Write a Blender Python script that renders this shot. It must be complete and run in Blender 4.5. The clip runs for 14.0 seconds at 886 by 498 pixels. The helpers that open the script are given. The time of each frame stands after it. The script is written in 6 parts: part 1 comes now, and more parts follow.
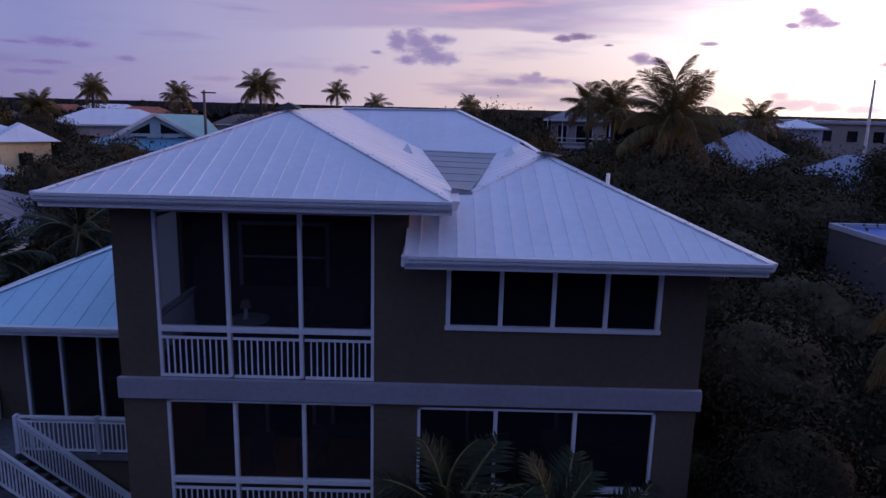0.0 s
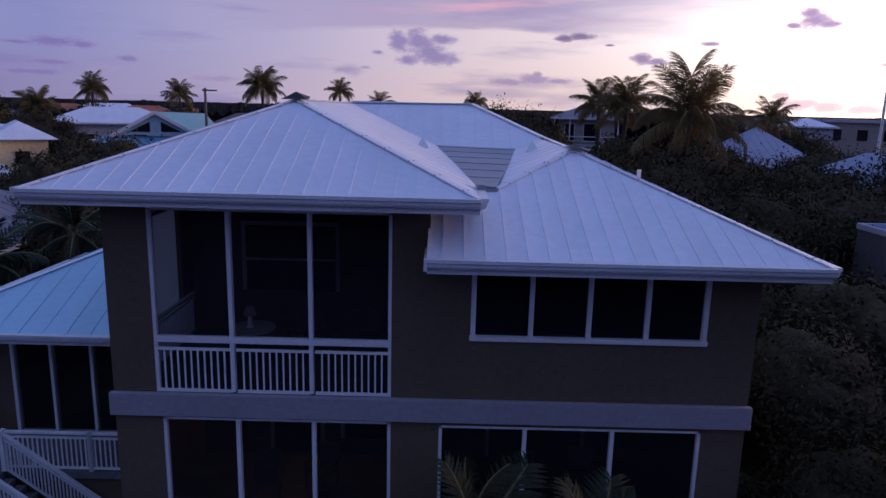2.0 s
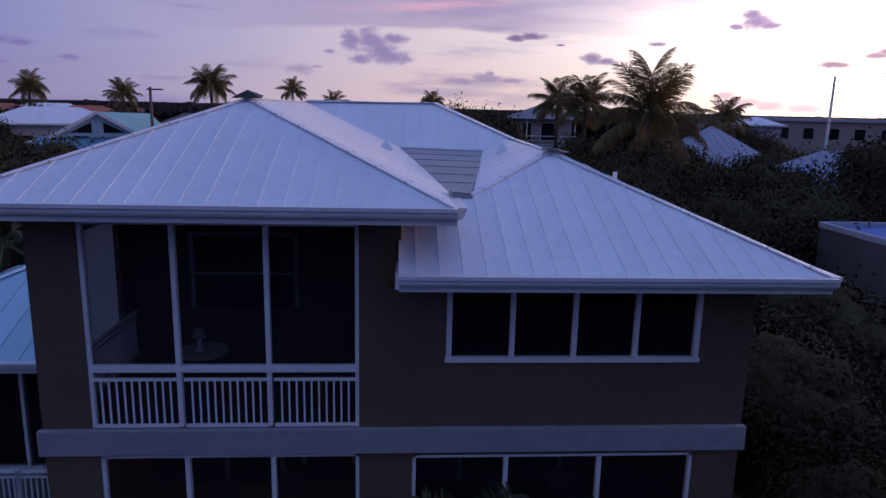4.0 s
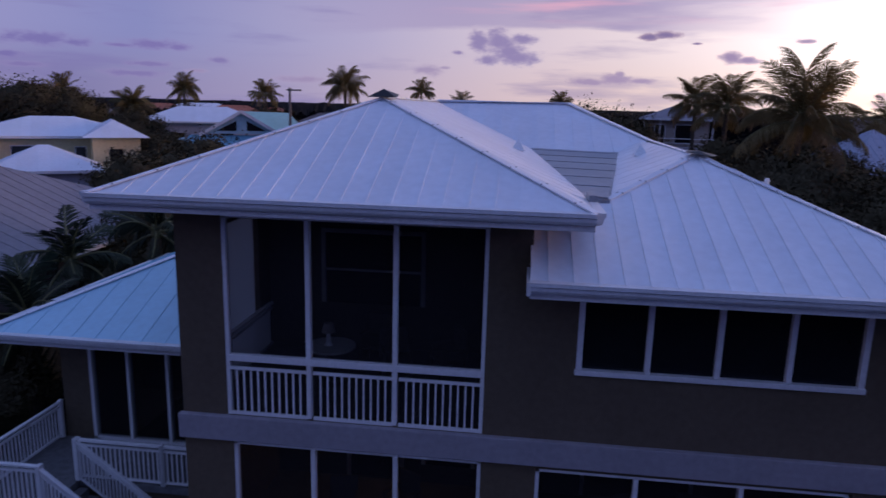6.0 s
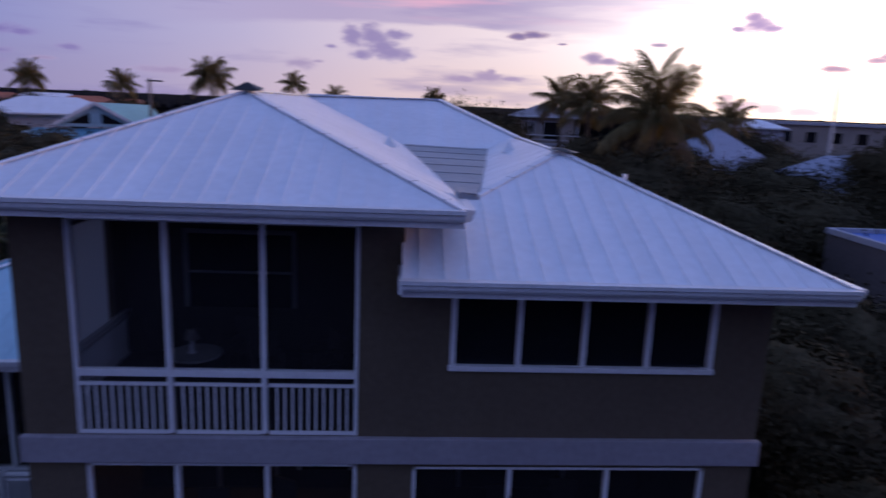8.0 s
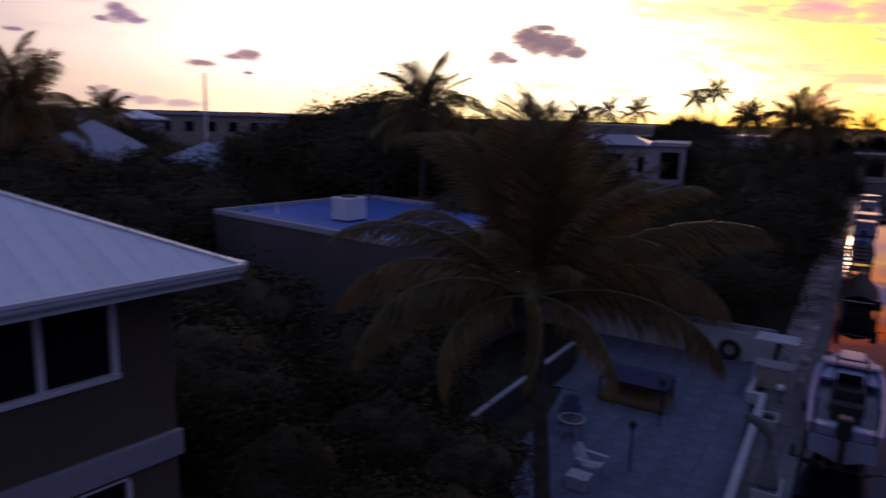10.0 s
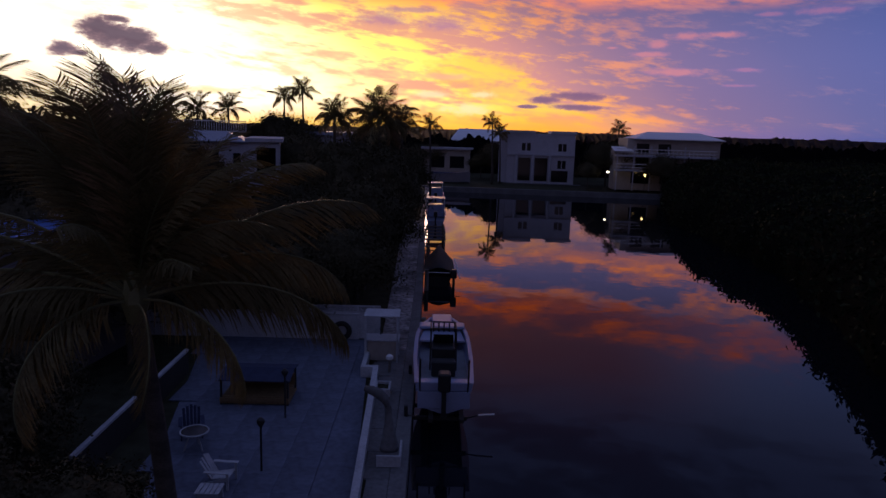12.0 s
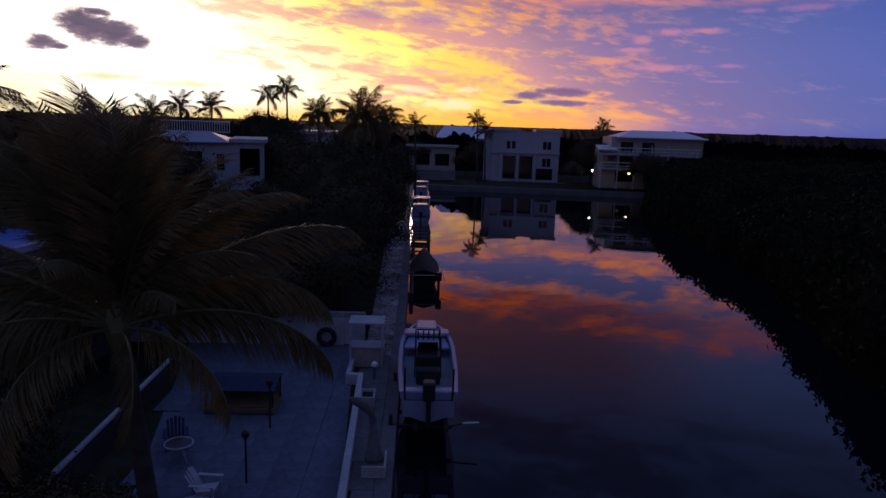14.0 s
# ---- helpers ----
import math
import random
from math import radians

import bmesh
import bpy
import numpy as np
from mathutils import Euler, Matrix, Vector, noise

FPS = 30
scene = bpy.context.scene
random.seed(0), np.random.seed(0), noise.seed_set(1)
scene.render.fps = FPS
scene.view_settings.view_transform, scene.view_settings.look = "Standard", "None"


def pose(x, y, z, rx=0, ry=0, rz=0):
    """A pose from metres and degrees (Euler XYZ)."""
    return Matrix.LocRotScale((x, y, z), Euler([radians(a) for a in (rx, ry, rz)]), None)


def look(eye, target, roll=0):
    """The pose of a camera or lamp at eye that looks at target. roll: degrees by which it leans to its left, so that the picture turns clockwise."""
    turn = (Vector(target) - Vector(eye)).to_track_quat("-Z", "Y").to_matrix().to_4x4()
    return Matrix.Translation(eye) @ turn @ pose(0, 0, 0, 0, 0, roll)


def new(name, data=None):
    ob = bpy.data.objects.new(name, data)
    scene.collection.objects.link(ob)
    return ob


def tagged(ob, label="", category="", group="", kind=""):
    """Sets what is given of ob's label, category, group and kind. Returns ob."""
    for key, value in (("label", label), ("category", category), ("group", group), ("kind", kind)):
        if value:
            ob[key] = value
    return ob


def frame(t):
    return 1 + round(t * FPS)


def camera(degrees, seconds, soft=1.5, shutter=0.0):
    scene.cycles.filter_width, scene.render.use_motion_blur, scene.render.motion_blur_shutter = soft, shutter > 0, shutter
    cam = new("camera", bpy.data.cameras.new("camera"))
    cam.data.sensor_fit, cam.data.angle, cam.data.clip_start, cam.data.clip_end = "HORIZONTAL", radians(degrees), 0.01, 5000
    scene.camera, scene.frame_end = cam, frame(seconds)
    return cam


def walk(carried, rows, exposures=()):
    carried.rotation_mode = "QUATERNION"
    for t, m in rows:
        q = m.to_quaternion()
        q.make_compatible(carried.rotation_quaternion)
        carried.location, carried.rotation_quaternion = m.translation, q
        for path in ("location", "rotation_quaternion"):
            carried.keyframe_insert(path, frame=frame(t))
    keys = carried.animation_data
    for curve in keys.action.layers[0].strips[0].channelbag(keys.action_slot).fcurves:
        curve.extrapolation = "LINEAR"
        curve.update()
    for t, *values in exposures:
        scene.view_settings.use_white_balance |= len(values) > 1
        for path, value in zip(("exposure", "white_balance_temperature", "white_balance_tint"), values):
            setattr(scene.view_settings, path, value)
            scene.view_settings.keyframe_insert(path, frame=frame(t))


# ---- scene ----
cam = camera(66.1, 14.0, shutter=0.5)
PATH = [
    (0, (1.288, -12.612, 9.709), (1.29, -10.654, 9.304), 1.4),
    (0.5, (1.169, -12.144, 9.562), (1.172, -10.185, 9.157), 1.4),
    (1, (1.058, -11.906, 9.492), (1.06, -9.948, 9.087), 1.4),
    (1.5, (0.947, -11.683, 9.477), (0.951, -9.724, 9.073), 1.4),
    (2, (0.876, -11.415, 9.497), (0.875, -9.457, 9.092), 1.4),
    (2.5, (0.817, -11.137, 9.493), (0.82, -9.179, 9.087), 1.4),
    (3, (0.765, -10.849, 9.485), (0.861, -8.892, 9.082), 1.3),
    (3.2, (0.718, -10.732, 9.494), (0.851, -8.778, 9.09), 1.3),
    (5.3, (0.498, -9.971, 9.475), (0.564, -8.013, 9.071), 1.3),
    (5.5, (0.457, -9.966, 9.47), (0.446, -8.008, 9.065), 1.3),
    (6, (0.435, -9.977, 9.463), (0.214, -8.032, 9.053), 1.5),
    (6.5, (0.422, -10.02, 9.464), (0.115, -8.087, 9.052), 1.8),
    (7, (0.428, -9.968, 9.473), (0.087, -8.041, 9.06), 1.7),
    (7.2, (0.461, -9.943, 9.48), (0.15, -8.011, 9.069), 1.8),
    (9.3, (0.699, -9.685, 9.459), (1.858, -8.103, 9.066), 2.1),
    (9.5, (0.787, -9.714, 9.454), (2.06, -8.221, 9.067), 1.8),
    (10, (0.94, -9.652, 9.438), (2.486, -8.44, 9.06), 1.6),
    (10.5, (1.27, -9.36, 9.1), (3.056, -8.536, 8.737), 2.6),
    (11, (1.395, -9.3, 9.086), (3.308, -8.834, 8.736), 2.1),
    (11.5, (1.432, -9.282, 9.101), (3.387, -9.041, 8.756), 1.8),
    (12, (1.501, -9.303, 9.106), (3.463, -9.125, 8.76), 1.7),
    (12.5, (1.559, -9.316, 9.104), (3.522, -9.162, 8.756), 1.7),
    (13, (1.584, -9.302, 9.091), (3.547, -9.16, 8.741), 1.8),
    (13.5, (1.573, -9.337, 9.297), (3.536, -9.196, 8.942), 1.7),
    (14, (1.478, -9.331, 9.573), (3.441, -9.196, 9.215), 1.8),
]
walk(cam, [(t, look(eye, target, roll)) for t, eye, target, roll in PATH], [(0, -0.08, 6500, 10), (3.2, -0.1, 6500, 10), (5.5, -0.15, 6500, 10), (6.0, -0.12, 6500, 10), (6.5, 0.03, 6500, 10), (7.2, 0.12, 6500, 10), (9.3, -0.45, 6900, 12), (10, -0.8, 7500, 17), (11, -1.35, 7400, 20), (11.5, -1.47, 7100, 20), (12.5, -1.55, 6550, 19), (14, -1.52, 5950, 18)])

# ---- light: a dusk sky, brightest where the sun has just gone down ----
def lin(r, g, b, k=1.0):
    """Linear colour from 0..255 values."""
    return tuple(k * ((c / 255 / 12.92) if c <= 10 else ((c / 255 + 0.055) / 1.055) ** 2.4) for c in (r, g, b)) + (1.0,)


world = bpy.data.worlds.new("dusk")
scene.world = world
world.use_nodes = True
wt = world.node_tree
wt.nodes.clear()


def wmath(op, a, b=None, c=None, clamp=False):
    n = wt.nodes.new("ShaderNodeMath")
    n.operation, n.use_clamp = op, clamp
    for i, v in enumerate((a, b, c)):
        if v is None:
            continue
        if isinstance(v, (int, float)):
            n.inputs[i].default_value = v
        else:
            wt.links.new(v, n.inputs[i])
    return n.outputs[0]


def wrange(v, a, b, c=0.0, d=1.0, smooth=True):
    n = wt.nodes.new("ShaderNodeMapRange")
    n.interpolation_type = "SMOOTHSTEP" if smooth else "LINEAR"
    wt.links.new(v, n.inputs["Value"])
    for key, val in (("From Min", a), ("From Max", b), ("To Min", c), ("To Max", d)):
        n.inputs[key].default_value = val
    return n.outputs[0]


def wramp(v, stops):
    n = wt.nodes.new("ShaderNodeValToRGB")
    wt.links.new(v, n.inputs[0])
    e = n.color_ramp.elements
    while len(e) < len(stops):
        e.new(0.5)
    for el, (p, col) in zip(e, stops):
        el.position, el.color = p, col
    return n.outputs[0]


def wmix(f, a, b, mode="MIX"):
    n = wt.nodes.new("ShaderNodeMix")
    n.data_type, n.blend_type, n.clamp_factor = "RGBA", mode, True
    for sock, v in ((n.inputs[0], f), (n.inputs[6], a), (n.inputs[7], b)):
        if isinstance(v, (int, float)):
            sock.default_value = v
        elif isinstance(v, tuple):
            sock.default_value = v
        else:
            wt.links.new(v, sock)
    return n.outputs[2]


def wnoise(vec, scale, detail=4.0, rough=0.55):
    n = wt.nodes.new("ShaderNodeTexNoise")
    n.inputs["Scale"].default_value, n.inputs["Detail"].default_value, n.inputs["Roughness"].default_value = scale, detail, rough
    wt.links.new(vec, n.inputs["Vector"])
    return n.outputs[0]


def wvec(x, y, z=0.0):
    n = wt.nodes.new("ShaderNodeCombineXYZ")
    for i, v in enumerate((x, y, z)):
        if isinstance(v, (int, float)):
            n.inputs[i].default_value = v
        else:
            wt.links.new(v, n.inputs[i])
    return n.outputs[0]


sep = wt.nodes.new("ShaderNodeSeparateXYZ")
wt.links.new(wt.nodes.new("ShaderNodeTexCoord").outputs["Generated"], sep.inputs[0])
AZ = wmath("MULTIPLY", wmath("ARCTAN2", sep.outputs[1], sep.outputs[0]), 57.2958)
EL = wmath("MULTIPLY", wmath("ARCSINE", sep.outputs[2]), 57.2958)
AZ01 = wrange(AZ, -180, 180, smooth=False)


def azramp(*stops):
    return wramp(AZ01, [((a + 180) / 360, lin(*c)) for a, *c in stops])


HORIZON = azramp((-180, 172, 156, 188, 1.5), (-135, 60, 60, 116), (-90, 50, 54, 116), (-50, 66, 78, 150), (-26, 92, 100, 160), (-14, 140, 115, 160), (-8, 225, 145, 130), (-3, 255, 170, 70, 1.1), (3, 255, 200, 80, 1.3),
                 (10, 255, 215, 100, 1.5), (18, 255, 225, 130, 1.8), (25, 255, 228, 150, 1.4), (36, 255, 230, 170, 1.3), (50, 255, 228, 190, 1.4), (62, 252, 224, 205, 1.15),
                 (74, 244, 218, 210, 1.05), (86, 234, 208, 210), (97, 208, 188, 205), (110, 168, 158, 196), (125, 134, 130, 178), (180, 172, 156, 188, 1.5))
MIDDLE = azramp((-180, 172, 156, 188, 1.5), (-135, 60, 60, 116), (-90, 50, 54, 116), (-50, 66, 78, 150), (-26, 88, 112, 190), (-14, 128, 125, 185), (-6, 190, 150, 165), (2, 250, 185, 110, 1.1), (12, 255, 225, 125, 1.6),
                (22, 255, 243, 200, 1.7), (36, 255, 244, 222, 1.6), (52, 255, 240, 232, 1.6), (63, 254, 236, 232, 1.3), (74, 246, 228, 230, 1.1), (88, 230, 212, 224), (103, 184, 176, 211),
                (120, 140, 144, 198), (180, 172, 156, 188, 1.5))
UPPER = azramp((-180, 172, 156, 188, 1.5), (-135, 60, 60, 116), (-90, 50, 54, 116), (-50, 66, 78, 150), (-26, 92, 120, 200), (-10, 150, 142, 195), (0, 215, 160, 160), (10, 250, 195, 135, 1.1), (22, 255, 232, 185, 1.7),
               (38, 255, 238, 225, 1.5), (54, 252, 228, 236, 1.3), (68, 246, 228, 238, 1.15), (84, 222, 208, 228), (98, 178, 172, 212), (122, 132, 134, 192), (180, 172, 156, 188, 1.5))
sky = wmix(wrange(EL, 0.5, 5.5), HORIZON, MIDDLE)
sky = wmix(wrange(EL, 6, 12), sky, UPPER)
sky = wmix(wrange(EL, 10, 26), sky, lin(122, 142, 206, 0.97))

# streaks of lit cloud over the sunset, and the gaps between them; AWAY grows with distance from the sun and with height
AWAY = wmath("ADD", wmath("SUBTRACT", 24.0, AZ), wmath("MULTIPLY", EL, 1.2))
warp = wnoise(wvec(wmath("MULTIPLY", AZ, 0.05), wmath("MULTIPLY", EL, 0.2)), 1.0, 3.0)
slant = wmath("ADD", EL, wmath("MULTIPLY", AZ, -0.10))
streak = wnoise(wvec(wmath("ADD", wmath("MULTIPLY", AZ, 0.11), wmath("MULTIPLY", warp, 1.4)), wmath("MULTIPLY", slant, 0.52), 3.1), 1.0, 6.0, 0.62)
mottle = wnoise(wvec(wmath("ADD", wmath("MULTIPLY", AZ, 0.42), wmath("MULTIPLY", warp, 2.0)), wmath("MULTIPLY", slant, 1.6), 8.0), 1.0, 5.0, 0.62)
near_sun = wmath("MULTIPLY", wrange(AZ, -60, -28), wrange(AZ, 40, 24))
deck = wmath("MULTIPLY", wmath("MULTIPLY", near_sun, wrange(EL, 0.0, 1.2)), wrange(EL, 16, 9.5))
AWAY01 = wrange(AWAY, 0, 80, smooth=False)


def awayramp(*stops):
    return wramp(AWAY01, [(a / 80, lin(*c)) for a, *c in stops])


lit = awayramp((2, 255, 246, 225, 1.8), (9, 255, 244, 205, 1.8), (15, 255, 238, 165, 1.6), (20, 255, 226, 115, 1.5), (26, 255, 212, 95, 1.35), (32, 255, 184, 84, 1.15), (37, 240, 156, 112), (43, 190, 134, 140), (50, 146, 122, 158), (60, 112, 118, 172), (76, 84, 112, 180))
shade = awayramp((2, 255, 236, 200, 1.3), (9, 255, 226, 180, 1.12), (14, 255, 200, 155, 1.15), (19, 245, 178, 145), (25, 236, 166, 140), (31, 212, 150, 148), (36, 166, 128, 148), (42, 132, 114, 154), (52, 102, 106, 160), (64, 80, 100, 166), (78, 68, 96, 172))
cover = wmath("ADD", wmath("ADD", wmath("MULTIPLY", streak, 0.55), wmath("MULTIPLY", mottle, 0.45)), wrange(AWAY, 10, 54, 0.055, -0.075, False))
sky = wmix(wmath("MULTIPLY", deck, 0.95), sky, wmix(wrange(cover, 0.45, 0.58), shade, lit))
# low golden strip along the horizon
sky = wmix(wmath("MULTIPLY", wmath("MULTIPLY", wrange(AZ, -16, -3), wrange(AZ, 30, 14)), wmath("MULTIPLY", wrange(EL, 2.2, 0.8), 0.65)), sky, lin(255, 176, 58, 1.15))
# the higher banks, which the water mirrors
bank = wnoise(wvec(wmath("MULTIPLY", AZ, 0.10), wmath("MULTIPLY", EL, 0.36), 7.7), 1.0, 6.0, 0.6)
bank_mask = wmath("MULTIPLY", wmath("MULTIPLY", wrange(AZ, -34, -16), wrange(AZ, 40, 20)), wmath("MULTIPLY", wrange(EL, 9.0, 11.0), wrange(EL, 15, 12.5)))
sky = wmix(wmath("MULTIPLY", wmath("MULTIPLY", wrange(EL, 9.5, 12.0), wrange(EL, 17, 14)), wmath("MULTIPLY", wrange(AZ, -60, -40), wrange(AZ, 45, 25))), sky, lin(112, 112, 168, 1.2))
sky = wmix(wmath("MULTIPLY", bank_mask, wrange(wmath("ADD", wmath("MULTIPLY", bank, 0.7), wmath("MULTIPLY", mottle, 0.3)), 0.43, 0.58)), sky, lin(255, 142, 78, 1.5))
band = wmath("ADD", EL, wmath("ADD", wmath("ADD", wmath("MULTIPLY", wmath("SUBTRACT", bank, 0.5), 6.0), wmath("MULTIPLY", wmath("SUBTRACT", mottle, 0.5), 3.5)), wmath("MULTIPLY", AZ, 0.03)))
dark_band = wmath("MULTIPLY", wmath("MULTIPLY", wrange(AZ, -22, -8), wrange(AZ, 34, 14)), wmath("MULTIPLY", wrange(band, 13.4, 14.6), wrange(band, 30, 18)))
sky = wmix(wmath("MULTIPLY", dark_band, 0.75), sky, lin(150, 84, 100, 0.85))
band_mask = wmath("MULTIPLY", wmath("MULTIPLY", wrange(AZ, -34, -18), wrange(AZ, 30, 12)), wmath("MULTIPLY", wrange(band, 13.4, 14.4), wrange(band, 17.0, 14.5)))
sky = wmix(wmath("MULTIPLY", band_mask, wrange(streak, 0.42, 0.60, 0.1, 1.0)), sky, lin(255, 116, 56, 1.35))
# darker blue above the sunset
sky = wmix(wmath("MULTIPLY", wmath("MULTIPLY", wrange(AZ, -75, -45), wrange(AZ, 60, 40)), wmath("MULTIPLY", wrange(EL, 18, 25), wmath("MULTIPLY", wrange(EL, 48, 36), 0.7))), sky, wmix(wrange(bank, 0.42, 0.6), lin(48, 46, 92), lin(84, 98, 160)))
# thin grey-violet veils away from the sun
veil = wnoise(wvec(wmath("MULTIPLY", AZ, 0.06), wmath("MULTIPLY", EL, 0.45), 1.3), 1.0, 5.0, 0.55)
sky = wmix(wmath("MULTIPLY", wmath("MULTIPLY", wrange(veil, 0.5, 0.68), wmath("MULTIPLY", wrange(AZ, 52, 92), wrange(EL, 20, 11))), 0.5), sky, lin(128, 118, 178))
low_edge = wmath("ADD", wmath("ADD", EL, wmath("MULTIPLY", wmath("ABSOLUTE", wmath("SUBTRACT", AZ, 86.0)), 0.05)), wmath("MULTIPLY", wmath("SUBTRACT", veil, 0.5), 2.4))
sky = wmix(wmath("MULTIPLY", wmath("MULTIPLY", wrange(low_edge, 6.1, 6.7), wrange(AZ, 66, 84)), wmath("MULTIPLY", wmath("MULTIPLY", wrange(AZ, 112, 94), wrange(EL, 14, 9)), 0.6)), sky, lin(158, 144, 192))
pink = wnoise(wvec(wmath("MULTIPLY", AZ, 0.05), wmath("MULTIPLY", EL, 0.55), 9.0), 1.0, 4.0, 0.5)
sky = wmix(wmath("MULTIPLY", wmath("MULTIPLY", wrange(pink, 0.50, 0.62), wmath("MULTIPLY", wrange(AZ, 60, 72), wrange(AZ, 100, 86))), wmath("MULTIPLY", wmath("MULTIPLY", wrange(EL, 6.4, 7.6), wrange(EL, 16, 10)), 0.7)), sky, lin(240, 180, 205))
def cloud(base, rim, *puffs, thick=0.95):
    """One cloud of several round puffs (azimuth, height, half width, half height), paler at its frayed rim."""
    global sky
    near = None
    for a, e, w, h in puffs:
        n = wt.nodes.new("ShaderNodeVectorMath")
        n.operation = "MULTIPLY_ADD"
        wt.links.new(SPOT, n.inputs[0])
        n.inputs[1].default_value, n.inputs[2].default_value = (1 / w, 1 / h, 0), (-a / w, -e / h, 0)
        r = wt.nodes.new("ShaderNodeVectorMath")
        r.operation = "LENGTH"
        wt.links.new(n.outputs[0], r.inputs[0])
        near = r.outputs["Value"] if near is None else wmath("SMOOTH_MIN", near, r.outputs["Value"], 0.25)
    body = wmath("SUBTRACT", fray, near)
    sky = wmix(wmath("MULTIPLY", wrange(body, -0.12, 0.4 if thick > 0.9 else 0.8), thick), sky, wmix(wrange(body, 0.0, 0.75), lin(*rim), lin(*base)))


SPOT = wvec(AZ, EL)
fray = wmath("ADD", wmath("MULTIPLY", wnoise(wvec(wmath("MULTIPLY", AZ, 0.75), wmath("MULTIPLY", EL, 1.5), 5.0), 1.0, 6.0, 0.65), 1.7), 0.15)
# large heap cloud and its small neighbours
cloud((150, 136, 184), (204, 188, 212), (94.0, 5.19, 1.17, 1.12), (92.5, 5.31, 1.52, 1.11), (90.5, 5.39, 1.6, 0.55), (91.5, 4.46, 1.52, 1.12), (90.8, 3.95, 2.31, 0.7), (93.3, 3.77, 1.09, 0.52), (95.7, 4.28, 0.82, 0.26))
# low pair
cloud((128, 112, 160), (190, 166, 188), (80.7, 5.63, 0.82, 0.33), (79.5, 5.79, 1.2, 0.37), (77.2, 5.14, 0.51, 0.12))
# small flake
cloud((150, 130, 165), (205, 182, 195), (69.8, 5.22, 0.82, 0.23))
# puff behind the palm
cloud((150, 130, 170), (205, 182, 200), (74.7, 4.13, 0.83, 0.52), (73.4, 3.89, 0.95, 0.35))
# long low bank
cloud((172, 152, 188), (205, 184, 202), (85.2, 2.2, 2.14, 0.34), (83.0, 2.41, 1.85, 0.52), (82.7, 2.81, 0.51, 0.42), (81.2, 2.32, 1.32, 0.26))
# thin violet bars
cloud((128, 116, 178), (150, 138, 192), (119.2, 4.03, 2.54, 0.46), (117.2, 3.86, 1.33, 0.37), (121.4, 3.82, 1.58, 0.21), thick=0.85)
# violet bars
cloud((122, 112, 176), (146, 134, 190), (126.7, 3.92, 3.53, 0.62), (128.8, 2.85, 2.12, 0.31), (124.5, 3.83, 1.51, 0.36), thick=0.8)
# thin bars
cloud((132, 120, 178), (156, 142, 192), (127.5, 2.15, 1.63, 0.24), (119.5, 2.57, 1.97, 0.29), (120.7, 1.85, 2.85, 0.33), (114.5, 3.06, 0.94, 0.3), thick=0.8)
# faint bars
cloud((160, 142, 184), (180, 162, 196), (98.0, 2.84, 1.65, 0.54), (96.7, 3.06, 0.73, 0.18), (108.3, 1.83, 2.72, 0.36), (116.2, 2.22, 1.06, 0.21), thick=0.7)
# heap right of the palms
cloud((148, 124, 166), (212, 186, 200), (62.9, 6.71, 1.2, 0.64), (63.2, 7.25, 0.79, 0.49), (62.1, 6.45, 1.12, 0.34), (64.2, 6.4, 0.59, 0.23))
# low heap by the horizon
cloud((205, 178, 188), (226, 200, 200), (64.5, 1.43, 0.82, 0.37), (63.6, 0.88, 1.91, 0.52), (61.4, 0.68, 1.41, 0.4), (58.9, 0.53, 2.0, 0.35))
# dark cloud before the sunset
cloud((84, 64, 92), (150, 118, 130), (31.7, 6.49, 1.5, 0.95), (30.7, 6.2, 1.8, 1.15), (29.4, 5.91, 2.0, 1.2), (28.1, 5.4, 1.3, 0.62), (30.4, 7.22, 1.11, 0.31))
# small dark cloud before the sunset
cloud((96, 76, 102), (160, 126, 136), (34.0, 4.91, 1.18, 0.57), (33.0, 4.69, 0.78, 0.23))
# two bars low before the sunset
cloud((140, 112, 140), (200, 160, 165), (53.9, 4.43, 1.36, 0.52), (54.9, 4.23, 1.17, 0.26), (57.4, 3.64, 1.43, 0.3), (54.0, 3.06, 0.46, 0.13))
# gold fan over the horizon
cloud((255, 216, 92), (255, 190, 84), (3.0, 4.6, 5.5, 1.6), (0.5, 3.0, 5.0, 1.3), (-2.5, 1.9, 4.5, 0.8), thick=0.7)
# grey bars over the gold
cloud((128, 98, 132), (168, 124, 140), (-5.6, 2.92, 2.77, 0.45), (-5.6, 2.07, 2.6, 0.27), (-2.8, 2.59, 1.55, 0.35), (-1.3, 2.01, 1.19, 0.18))
# rose wisps
cloud((212, 138, 150), (180, 130, 165), (-11.2, 6.97, 1.27, 0.41), (-10.6, 6.21, 1.95, 0.25), (-13.3, 7.54, 1.65, 0.37), (-15.9, 7.58, 1.99, 0.29), (-12.9, 4.86, 2.89, 0.38), (-7.8, 6.7, 0.52, 0.13), thick=0.7)
# rose wisps by the edge
cloud((190, 128, 165), (150, 122, 180), (-22.6, 9.03, 2.47, 0.38), (-18.9, 8.94, 1.52, 0.24), (-17.8, 5.04, 1.41, 0.2), (-17.5, 3.88, 1.58, 0.16), thick=0.5)
# bright gap
cloud((255, 238, 190), (255, 222, 150), (3.6, 1.68, 2.78, 0.64), (6.6, 2.76, 2.13, 0.45), (2.2, 2.9, 1.38, 0.41), thick=0.75)
# mauve patches
cloud((190, 140, 165), (225, 165, 150), (10.6, 8.56, 2.7, 0.84), (5.6, 8.34, 3.64, 0.76), (8.3, 9.33, 4.07, 0.34), thick=0.75)
